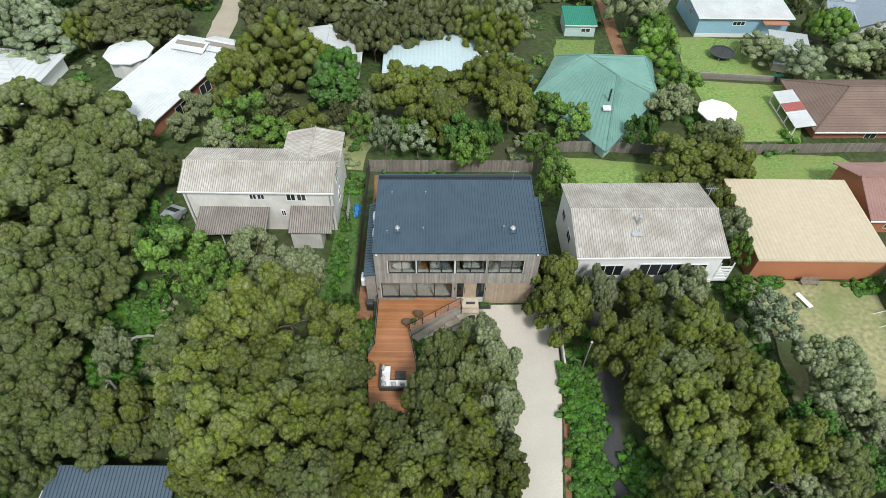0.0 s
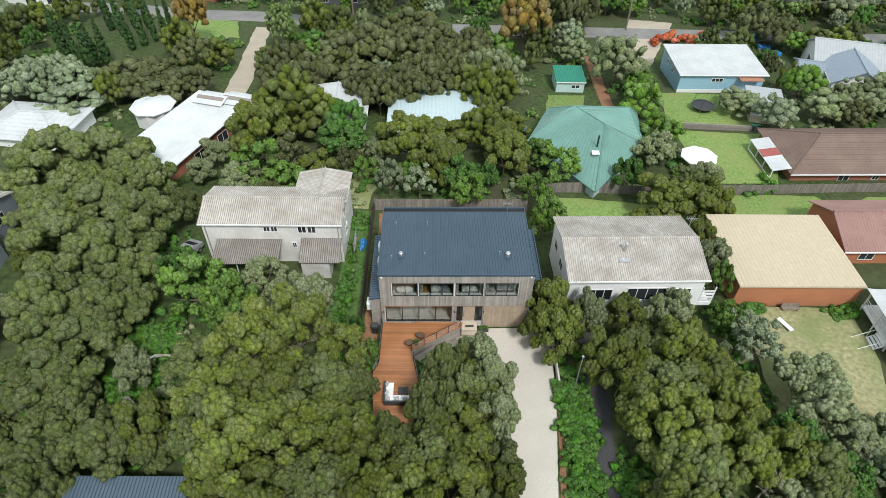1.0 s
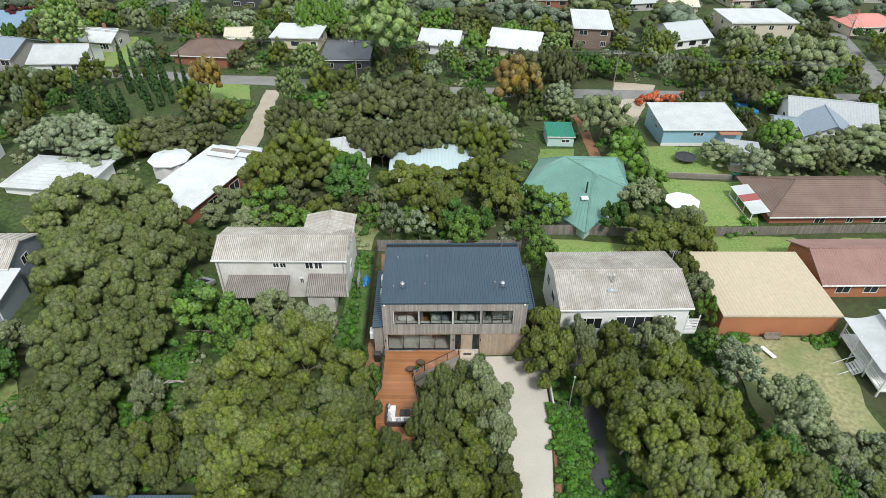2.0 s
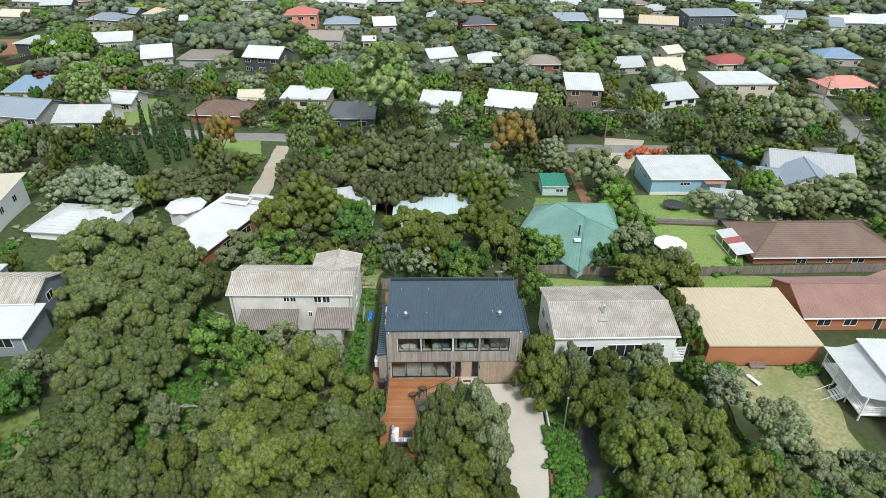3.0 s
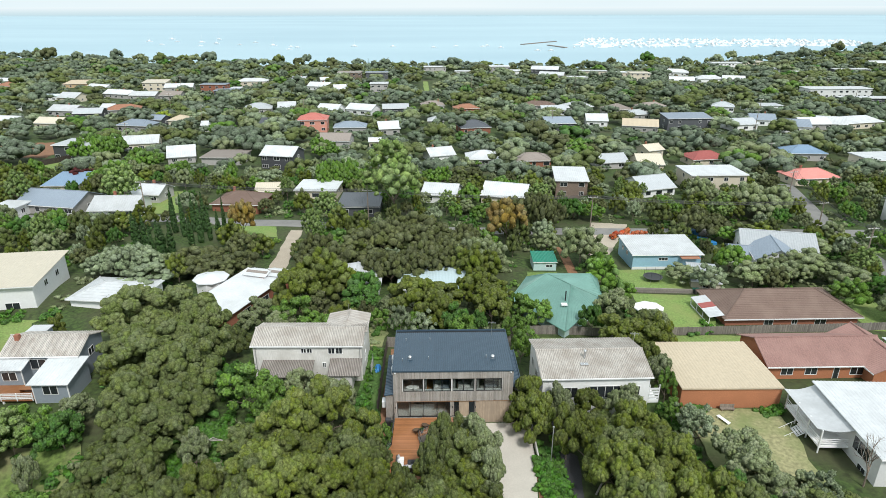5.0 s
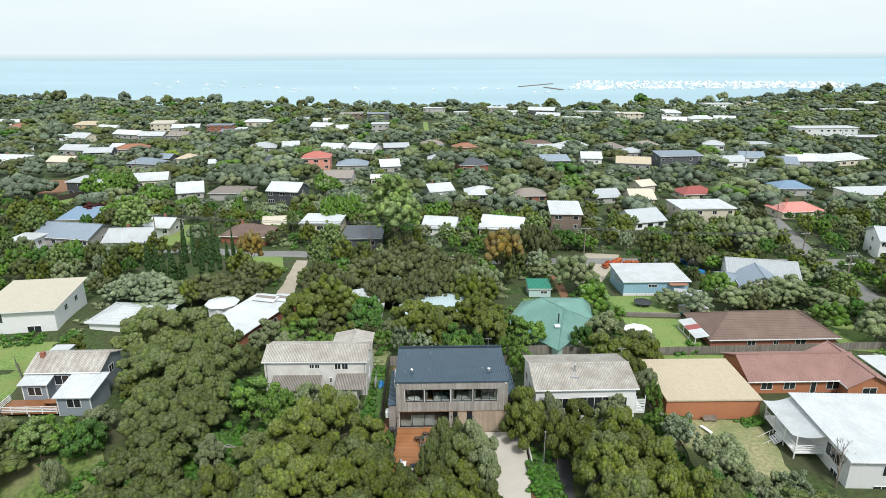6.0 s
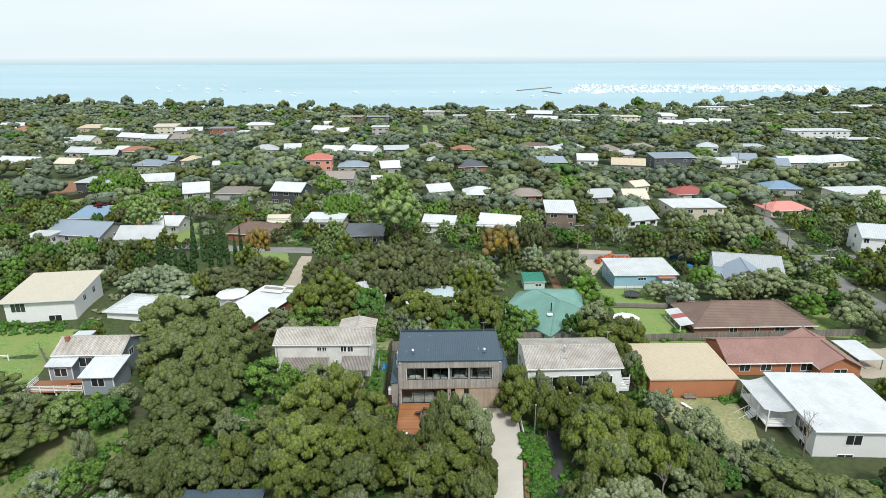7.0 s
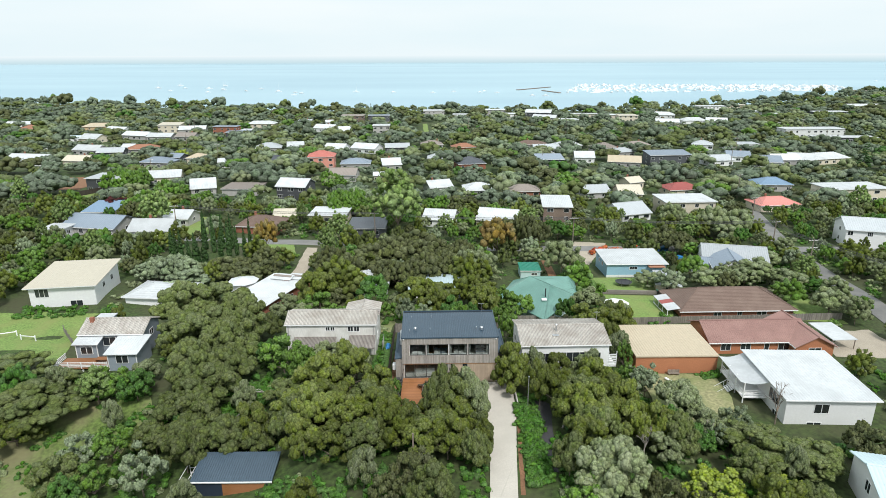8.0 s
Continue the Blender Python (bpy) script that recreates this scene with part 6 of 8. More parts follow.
for x, y, r in [(29.4, 44.6, 2.0), (-39.1, 45.6, 6), (-31.1, 49.3, 2.4), (33.2, 51.8, 2.4), (31.9, 51.5, 4), (-36.4, 51.7, 4.4), (27.2, 52.3, 4.3), (-47, 53.5, 6.3), (-41.7, 54.6, 6.2), (31.4, 55.3, 3), (-0.2, 57.8, 3.3), (-4.8, 64, 5.2), (8.3, 64.5, 3.8), (-25.1, 65.1, 4.7), (-0.4, 65.5, 4.6), (7.2, 69.2, 5.2), (-22.3, 72.9, 6.3), (6.4, 82.7, 5.3), (17.8, 103.6, 3)]:
    plant('grey_moonah' if x < -27 or (x * 7 + y * 3) % 5 < 1.3 else 'moonah', x, y, r)
for x, y, r in [(35, 20.7, 2.9), (33.5, 22.6, 3.2), (34.2, 25.4, 3.4), (-28.3, 25.9, 2.4), (-15.7, 32.5, 2.6), (22.5, 32.7, 3), (-13.3, 33.9, 3.1), (14.3, 31.8, 2.2), (-18.8, 37.3, 2.8), (30, 41.7, 2.3), (-26.2, 55.4, 2.9), (35.3, 59.3, 2.8), (78.8, 62.6, 4.2), (29.6, 64.5, 3.6), (78.6, 77.2, 4.4), (61.4, 78.9, 4.2), (74.0, 83.2, 5), (68.1, 81.9, 5.1), (48.5, 82, 4), (8, 87.9, 5.5), (84.0, 97.6, 4.2), (86.6, 128.8, 8.6), (77, 140.3, 5.9)]:
    plant('grey_gum', x, y, r, 0.7 if x > 45 and 70 < y < 100 else 1.0)
for x, y, r in [(-6.9, 27.8, 1.3), (-21.5, 33, 3.2), (29.2, 33.9, 1.9), (-24.7, 35, 4.4), (29.9, 38.6, 1.6), (11.3, 46.6, 2), (12.8, 49.1, 2.7), (2.9, 52.5, 2.8), (11.4, 53.4, 2.6), (-20.3, 55.7, 3.5), (-24.3, 58.3, 4.4), (15.6, 59.4, 3.3), (13.1, 61.9, 3.3), (73.3, 68.8, 3.4), (32, 69.9, 3.2), (30.9, 79.4, 3.7), (-103.4, 152.4, 6.5), (-32.4, 157.8, 9.1), (-2.5, 163.6, 5.1), (-102.4, 172.5, 7), (-130.2, 196.4, 10.6), (-45.6, 200.1, 6.1), (53.2, 207.8, 5)]:
    plant('lime_tree', x, y, r)
for x, y, r in [(33.8, 17, 2.5), (32.1, 18.3, 2.8), (30.1, 20.1, 2.8), (-35.4, 23.1, 2.7), (-8.7, 30.7, 1.3), (-27.5, 38.2, 2.9), (2, 55.9, 2.7), (24.4, 58, 2.4), (-14.5, 66.4, 4.3), (-14.3, 70.9, 3.3)]:
    plant('dark_tree', x, y, r)
for x, y, r in [(30.7, 29.5, 2.7), (-7, 55.1, 2.2), (-3, 55.2, 2.6), (-56, 73.6, 4.8), (50.7, 75.1, 3.4), (-66.6, 77.4, 3.1), (-61, 79.5, 5.6), (-58.8, 78.2, 4.7), (-63.4, 80, 5.1)]:
    plant('silver_tree', x, y, r, 0.8 if y > 70 else 1.0)
for x, y, r in [(-43.7, 79.8, 6.7), (-10.7, 81.3, 5.4), (-50, 81.4, 5), (-47.4, 82, 5.5), (-4.5, 84.4, 6), (-24.5, 85.9, 6.2), (1.1, 87.7, 5.2), (-14.8, 87.9, 4.8), (2.6, 95.7, 6.5), (-16.4, 98.2, 8.1), (-6.2, 101.1, 8.9), (64.7, 111.9, 5.9)]:
    plant('brown_tree', x, y, r, 0.72 if x < -40 else 1.0)
for x, y, r in [(-29.6, 99.9, 2.4), (-29.4, 116, 2.9), (-87.3, 128.6, 4.6), (-13.5, 127, 7.6)]:
    plant('pale_poplar', x, y, r, 1.25)
for x, y, r in [(-46.2, 101.4, 3.1), (15.1, 104.3, 4.9)]:
    plant('rust_tree', x, y, r, 1.4)
for x, y, r in [(-113.7, 155.4, 4)]:
    plant('red_shrub', x, y, r)
for x, y, r in [(-68.8, 96.5, 0.95), (-67.3, 95, 0.85), (-66, 95.2, 0.75), (-60.3, 86.6, 0.8), (-59.1, 87.4, 0.95), (-60.4, 91.4, 1.1), (-58.9, 92.2, 1.0), (-64.5, 107.1, 0.9), (-61.3, 104.7, 0.8), (-57.5, 99.1, 0.85), (-60.4, 108.7, 0.85), (-56.1, 101.4, 0.9), (-58.1, 109.2, 0.9), (-54.7, 103.2, 0.7), (-52.4, 102.7, 0.85), (-50.6, 102.1, 0.7)]:
    plant('cypress', x, y, r, 0.8)


plant('grey_gum', 29.8, 92.0, 4.9, 1.45)
for x, y, r in ((-28.6, 66.5, 2.0), (-30.6, 61.0, 2.2), (-31.8, 57.6, 2.4)):
    plant('grey_gum', x, y, r, 0.7)
plant('brown_tree', 26.0, 117.5, 5.2, 1.3)
plant('brown_tree', 22.0, 119.5, 4.2, 1.2)

# ---- drives, lawns and roads ----
DARKASPHALT = surface("dark_asphalt", (0.05, 0.05, 0.053), 0.9, 0.2, 8, 0.3, 0.3, world_space=True)
drive = tagged(part("driveway", (lambda bm: (add_prism(bm, [(3.9, 32.6, -0.30), (4.0, 30.9, -0.31), (6.1, 27.5, -0.36), (6.2, 14.6, -0.55), (5.4, 4.0, -0.72), (-2.0, -8.0, -0.80), (1.0, -9.0, -0.80), (8.6, 4.0, -0.72), (9.6, 14.7, -0.55), (10.7, 25, -0.38), (10.9, 32.8, -0.30)], 0.35), bm)[1])(bmesh.new()), CONCRETE),
               "pale concrete driveway up to the garage", "driveway", kind="structure")
sheet("lawn", [(31.5, 22), (43, 23), (44.5, 37), (31.5, 37)], DRYGRASS, "patchy yellow-green lawn before the brick building", "lawn", 0.17, rag=0.6)
sheet("lawn", [(14, 49.5), (32, 49.5), (33, 55.5), (15, 55.5)], GRASS, "green lawn behind the raised house", "lawn", 0.05, rag=0.5)
sheet("lawn", [(33, 53), (60, 53.3), (60, 58), (34, 58)], GRASS, "green lawn along the back fence", "lawn", 0.05, rag=0.3)
sheet("lawn", [(35.5, 61), (46.5, 60.5), (50, 74), (36, 75)], GRASS, "green back lawn below a timber wall", "lawn", 0.05, rag=0.4)
sheet("lawn", [(36, 76.6), (49.5, 76.6), (50, 88.5), (36.5, 89)], GRASS, "green lawn with a trampoline", "lawn", 0.06, rag=0.4)
sheet("lawn", [(72, 60), (80, 58), (80, 72), (73, 72)], GRASS, "green side lawn", "lawn", 0.05, rag=0.6)
sheet("lawn", [(-12, 33), (-8.4, 33), (-8.6, 52), (-10.6, 52)], LUSH, "narrow strip of long green grass between houses", "lawn", 0.05, rag=0.3)
sheet("lawn", [(-16, 52.5), (-9.0, 52.5), (-9, 68), (-15, 68)], DRYGRASS, "rough dry grass behind the weatherboard house", "lawn", 0.05, rag=0.8)
sheet("lawn", [(-66, 4), (-46, 4), (-43.0, 29), (-60, 28)], SLOPEGRASS, "rough grassy slope with worn dry patches", "lawn", 0.22, rag=1.5)
sheet("lawn", [(-92, 40), (-64, 40), (-68, 60), (-90, 60)], GRASS, "green back yard", "lawn", 0.05, rag=1.5)
sheet("lawn", [(-150, 165), (-125, 165), (-128, 200), (-146, 200)], GRASS, "mown green sports lawn", "lawn", 0.05, rag=0.5)
sheet("earth_yard", [(-200, 195), (-150, 195), (-155, 225), (-195, 225)], EARTH, "bare brown earth yard", "ground", 0.05, rag=2)
sheet("lawn", [(-53, 117), (-42.2, 114.6), (-39.9, 105.9), (-48.7, 105.8)], GRASS, "green front lawn beside a pale driveway", "lawn", 0.05, rag=0.5)
sheet("lawn", [(15.4, 76), (22.6, 81), (24.1, 87.2), (17.9, 87.2)], GRASS, "green lawn beside the aqua shed", "lawn", 0.05, rag=0.4)
sheet("lawn", [(-80.3, 123.4), (-69.8, 123.6), (-78.4, 146), (-90.8, 146)], GRASS, "green lawn between white houses", "lawn", 0.05, rag=0.8)
sheet("lawn", [(50.9, 108.8), (55.7, 108.8), (56.6, 110.8), (51.2, 110.8)], GRASS, "small green lawn behind the blue cottage", "lawn", 0.05, rag=0.3)
sheet("lawn", [(-13.6, 407), (-9.4, 407), (-13.6, 500), (-17.4, 500)], GRASS, "long green grass strip running to the sea", "lawn", 0.05, 4, rag=0.8)
sheet("garden_bed", [(-7.6, 43.5), (9.8, 44.2), (9.6, 51.5), (-8.0, 51.5)], EARTH, "red-brown mulched garden behind the house", "garden", 0.04, rag=0.3)
sheet("garden_bed", [(-8.0, 26), (-6.3, 26), (-6.9, 43), (-8.0, 43)], EARTH, "red-brown mulched strip beside the house", "garden", 0.04)
sheet("garden_path", [(9.3, 8), (9.9, 8), (11.1, 25), (10.7, 25)], EARTH, "brown mulched bank beside the driveway", "garden", 0.06, rag=0.2)
sheet("pavement", [(12.0, 12), (14.4, 12), (16.4, 33), (13.6, 33)], DARKASPHALT, "dark neighbouring driveway under the trees", "driveway", 0.04, rag=0.2)
sheet("brown_drive", [(26.2, 78), (28.2, 78), (28.8, 105), (26.8, 105)], EARTH, "brown brick-paved side drive", "driveway", 0.05)
sheet("gravel_yard", [(31, 98), (38, 98), (49, 122), (40, 124)], GRAVEL, "pale gravel yard beside the blue cottage", "yard", 0.05, rag=0.5)
sheet("gravel_yard", [(-36, 80), (-32.5, 80), (-35, 112), (-38, 112)], GRAVEL, "pale winding driveway", "driveway", 0.05, rag=0.4)
sheet("road_1", [(-130, 117), (130, 111), (130, 116.5), (-130, 122.5)], ASPHALT, "grey asphalt street between gardens", "road", 0.07, 4)
sheet("road_2", [(86.5, 55), (92, 55), (101.5, 112), (96, 112)], ASPHALT, "grey asphalt side road", "road", 0.08, 3)
sheet("road_3", [(96, 112), (101.5, 112), (116, 165), (110.5, 165)], ASPHALT, "grey asphalt side road running to the sea", "road", 0.09, 3)
sheet("gravel_yard", [(68, 43), (80, 42), (82, 55), (69, 54)], GRAVEL, "pale gravel yard by the carport", "yard", 0.05, rag=0.6)
ROADS = [((-130, 120), (130, 114), 5), ((89, 55), (99, 112), 5), ((99, 112), (113, 165), 5)]


# ---- woods of the town and the shore ----
NEAR_BLOCKS = [(-18.6, 45, 16, 9), (19.2, 39, 15, 11), (38, 43, 15, 13), (1.3, 37, 19, 14), (56, 48, 22, 10), (59.6, 67, 28, 13), (54.5, 30, 20, 15), (-57, 43, 17, 14), (-79, 69, 18, 15),
               (-58.5, 68.2, 13, 10), (-36.4, 67, 15, 20), (-17, 78, 11, 10), (-0.6, 78, 17, 11), (21.6, 66, 17, 18), (21.7, 91, 6, 7), (46.6, 93, 17, 11), (52.6, 82, 8, 11), (-27.5, 14.5, 14, 8),
               (54, 6, 13, 11), (71, 49, 10, 12), (43, 82, 14, 14), (-43, 72, 8, 8)]
LAWNS = [(31, 22, 45, 37), (33, 53, 60, 58), (35, 60, 50, 75), (72, 58, 80, 72), (-92, 40, -64, 60), (-150, 165, -125, 200), (-200, 195, -150, 225), (26, 78, 29, 105), (31, 98, 50, 124),
         (-38, 80, -32, 112), (68, 42, 82, 55), (-58, 9, -48, 26), (-11, 32, 11.5, 53), (5, -2, 12, 33), (11, 9, 15.6, 27), (-30.2, 22.5, -26.2, 31.5), (-70, 86, -49, 112), (-53, 105, -40, 117), (15, 76, 24, 88), (-88, 124, -71, 146), (-19, 400, -7, 507)]


def to_road(x, y):
    best = 99.0
    for (x0, y0), (x1, y1), w in ROADS:
        dx, dy = x1 - x0, y1 - y0
        u = max(0.0, min(1.0, ((x - x0) * dx + (y - y0) * dy) / (dx * dx + dy * dy)))
        best = min(best, math.hypot(x - x0 - u * dx, y - y0 - u * dy) - w / 2)
    return best


def room_for(x, y, r):
    """How tall a tree may grow at x, y: 0 on a house, low before one, 1 elsewhere."""
    if to_road(x, y) < r * 0.7:
        return 0.0
    for bx, by, bw, bd in NEAR_BLOCKS:
        if abs(x - bx) < bw / 2 + r * 0.8 and abs(y - by) < bd / 2 + r * 0.8:
            return 0.0
        if abs(x - bx) < bw / 2 and by - bd / 2 - (9 if by > 55 else 5) < y < by:
            return 0.0
    for x0, y0, x1, y1 in LAWNS:
        if x0 - r * 0.3 < x < x1 + r * 0.3 and y0 - r * 0.3 < y < y1 + r * 0.3:
            return 0.0
    best = 1.0
    for hx_, hy_, hw, hd in FOOTPRINTS:
        if abs(x - hx_) < hw / 2 + r * 0.3 and hy_ - r * 0.4 - 0.5 < y < hy_ + hd + r * 0.3:
            return 0.0
        reach = min(44.0, 3.4 * (hy_ + 50) / 56)
        if abs(x - hx_) < hw * 0.5 and hy_ - reach < y < hy_:
            best = min(best, 0.4)
    return best


TAKEN = [(ob.location.x, ob.location.y) for ob in bpy.data.objects if ob.get("category") == "tree"]
wood_rng = random.Random(3)
KINDS = ["moonah"] * 7 + ["grey_moonah"] * 4 + ["grey_gum"] * 4 + ["dark_tree"] * 3 + ["lime_tree"] * 6 + ["brown_tree"] * 3 + ["silver_tree"] * 3 + ["pale_poplar"]
count = 0
y = 5.0
while y < 168:
    half = 0.80 * (y + 60) + 12
    x = -half
    while x < half:
        px, py = x + wood_rng.uniform(-1.8, 1.8), y + wood_rng.uniform(-1.8, 1.8)
        r = wood_rng.choice((1.6, 2.0, 2.4, 2.8, 3.2))
        x += 5.3
        k = room_for(px, py, r)
        if not k or wood_rng.random() < 0.08:
            continue
        near = min(((px - tx) ** 2 + (py - ty) ** 2 for tx, ty in TAKEN), default=99)
        if near < (4.3 if py < 47 else 3.1) ** 2:
            continue
        plant(wood_rng.choice(KINDS), px, py, max(1.3, r * (0.6 if k < 1 else 1.0)), 0.62 if k < 1 else 0.95)
        TAKEN.append((px, py))
        count += 1
    y += 4.8


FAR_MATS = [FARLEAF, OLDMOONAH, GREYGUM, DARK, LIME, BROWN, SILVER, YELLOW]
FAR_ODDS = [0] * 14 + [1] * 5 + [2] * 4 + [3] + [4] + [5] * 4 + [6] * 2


def far_woods():
    """Every tree and shrub of the far town and the shore, as one wood."""
    rng = np.random.default_rng(8)
    verts, faces, ids, base = [], [], [], 0
    model = []
    for v in range(8):
        c = dome(rng, 9, 0.72, 0.62, 0.0)
        model.append(crown_shape(rng, c, 0.33 * rng.uniform(0.7, 1.3, 9), 0.085, 6, "rough", 0.85))
    y = 166.0
    while y < 990:
        step = 8.8 + (y - 166) * 0.011
        half = 0.80 * (y + 55) + 10
        x = -half
        while x < half:
            px, py = x + wood_rng.uniform(-2.6, 2.6), y + wood_rng.uniform(-2.6, 2.6)
            x += step
            if py > coast(px) - 4:
                continue
            shore = py > coast(px) - 50
            r = wood_rng.choice((2.6, 3.6, 4.6, 5.6, 7.0)) * wood_rng.uniform(0.85, 1.1) * (1 + (y - 166) * 0.0006)
            k = room_for(px, py, r)
            if not k or (not shore and wood_rng.random() < 0.07):
                continue
            h = (2.6 + 0.85 * r) * wood_rng.uniform(0.8, 1.2) * (1.0 if k == 1 else 0.5)
            if k < 1:
                r, h = min(r, 2.2), min(h, 2.6)
            if shore and wood_rng.random() < 0.14:
                h *= 1.6
            vs, fs = model[wood_rng.randrange(8)]
            a = wood_rng.uniform(0, math.tau)
            ca, sa = math.cos(a), math.sin(a)
            p = np.stack([(vs[:, 0] * ca - vs[:, 1] * sa) * r + px, (vs[:, 0] * sa + vs[:, 1] * ca) * r + py, vs[:, 2] * h * 0.62 + h * 0.42 + ground_z(px, py)], 1)
            verts.append(p)
            faces.extend([tuple(i + base for i in f) for f in fs])
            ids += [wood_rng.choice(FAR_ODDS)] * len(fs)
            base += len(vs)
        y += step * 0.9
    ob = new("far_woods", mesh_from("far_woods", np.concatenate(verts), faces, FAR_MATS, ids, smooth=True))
    tagged(ob, "mixed coastal trees and shrubs covering the far town", "trees", kind="stuff")


far_woods()


def undergrowth():
    """Low leafy plants and ivy under and between the near trees."""
    rng = np.random.default_rng(21)
    verts, faces, ids, base = [], [], [], 0
    model = [crown_shape(rng, rng.normal(scale=(0.5, 0.5, 0.08), size=(6, 3)) + (0, 0, 0.25), 0.40 * rng.uniform(0.6, 1.2, 6), 0.10, 10, "rough", 0.75) for v in range(5)]
    for k in range(2300):
        py = wood_rng.uniform(2, 62) if k < 1100 else wood_rng.uniform(56, 135)
        px = wood_rng.uniform(-75, 75) if k < 1100 else wood_rng.uniform(-0.75, 0.75) * (py + 55)
        if not room_for(px, py, 0.8):
            continue
        vs, fs = model[wood_rng.randrange(5)]
        s = wood_rng.uniform(0.8, 1.7)
        p = vs * (s, s, s * wood_rng.uniform(0.7, 1.3)) + (px, py, ground_z(px, py))
        verts.append(p)
        faces.extend([tuple(i + base for i in f) for f in fs])
        ids += [wood_rng.choice((0, 0, 1, 2) if k < 1100 else (0, 1, 2, 2, 3))] * len(fs)
        base += len(vs)
    for x0, x1, y0, y1, n in ((10.9, 12.2, 9, 26, 75), (-7.6, 9.4, 45, 51, 34), (-8.6, -6.6, 20, 31, 26), (-2.0, 4.5, 23, 28.5, 30), (28.5, 31, 24, 37, 26), (-10.9, -9.6, 33, 51, 22), (11.4, 13.4, 10, 26, 130), (-31.5, -26.0, 22.0, 32.0, 170), (-62, -38, 4, 30, 110), (-24, -4, 4, 12, 70), (14, 46, 1, 14, 110), (-84, -70, 58, 62, 40), (31.6, 34.5, 36.2, 37.0, 12), (42.0, 45.2, 35.8, 37.0, 16), (14.8, 18.0, 8, 18, 70)):
        for k in range(n):
            px, py = wood_rng.uniform(x0, x1), wood_rng.uniform(y0, y1)
            vs, fs = model[wood_rng.randrange(5)]
            s = wood_rng.uniform(0.55, 1.1)
            verts.append(vs * (s, s, s * wood_rng.uniform(0.8, 1.6)) + (px, py, ground_z(px, py)))
            faces.extend([tuple(i + base for i in f) for f in fs])
            ids += [wood_rng.choice((0, 0, 0, 0, 1))] * len(fs)
            base += len(vs)
    ob = new("undergrowth", mesh_from("undergrowth", np.concatenate(verts), faces, [IVY, DARK, GREYGUM, LIME], ids))
    tagged(ob, "bright green ivy and low shrubs under the trees", "shrubs", kind="stuff")


undergrowth()


# ---- the front deck and garden ----
DECK = [(-5.95, 32.55), (2.15, 32.72), (1.9, 32.1), (-2.95, 29.0), (-2.2, 25.7), (-1.9, 20.9), (-5.9, 20.9), (-6.45, 26.4), (-5.95, 27.6)]


def span(poly, y):
    """Where a level line at y enters and leaves a plan."""
    xs = []
    for (x0, y0), (x1, y1) in zip(poly, poly[1:] + poly[:1]):
        if (y0 <= y) != (y1 <= y):
            xs.append(x0 + (x1 - x0) * (y - y0) / (y1 - y0))
    return (min(xs), max(xs)) if len(xs) > 1 else None


deck = thing("deck", pose(0, 0, 0), "oiled red-brown timber deck in front of the house", "deck")
bm = bmesh.new()
y = 20.95
while y < 32.6:
    s = span(DECK, y + 0.06)
    if s:
        add_box(bm, s[0], s[1], y, y + 0.128, 0.47, 0.505)
    y += 0.135
tagged(part("plank", bm, DECKWOOD, deck, "oiled red-brown deck boards"), kind="stuff")
bm = bmesh.new()
for (x0, y0), (x1, y1) in zip(DECK[2:], DECK[3:]):
    q = Vector((x1 - x0, y1 - y0, 0)).normalized().cross(Vector((0, 0, 1))) * 0.02
    add_prism(bm, [(x0, y0, 0.5), (x1, y1, 0.5), (x1 + q.x, y1 + q.y, 0.5), (x0 + q.x, y0 + q.y, 0.5)], 1.2)
part("fascia", bm, CLAD, deck)
for x, y in ((-5.6, 21.3), (-2.3, 21.3), (-5.6, 26), (-2.6, 26), (-5.5, 30), (-2.9, 29.2)):
    part("stump", box(x - 0.06, x + 0.06, y - 0.06, y + 0.06, -1.0, 0.46), TIMBER_POLE, deck)


def balustrade(name, pts, z, label, panel):
    """Posts, a top rail and infill along a line."""
    ob = thing(name, pose(0, 0, 0), label, "balustrade", "balustrades of the deck")
    for (x0, y0), (x1, y1) in zip(pts, pts[1:]):
        a, b = Vector((x0, y0, z)), Vector((x1, y1, z))
        n = max(1, round((b - a).length / 1.25))
        for k in range(n + 1):
            p = a.lerp(b, k / n)
            part("post", box(p.x - 0.03, p.x + 0.03, p.y - 0.03, p.y + 0.03, z, z + 1.0), FRAME_DARK, ob)
        part("top_rail", tube(a + Vector((0, 0, 1.0)), b + Vector((0, 0, 1.0)), 0.03, None, 6), FRAME_DARK, ob)
        for k in range(1, 8):
            part("wire", tube(a + Vector((0, 0, k * 0.12)), b + Vector((0, 0, k * 0.12)), 0.006, None, 4), METAL, ob)
    return ob


balustrade("balustrade", [(1.8, 32.1), (-2.9, 29.05), (-2.15, 25.7), (-1.9, 23.4)], 0.5, "black posts and steel wire along the deck edge", None)
balustrade("balustrade", [(-6.0, 32.3), (-6.0, 27.6), (-6.45, 26.4)], 0.5, "black posts and steel wire along the garden side", None)


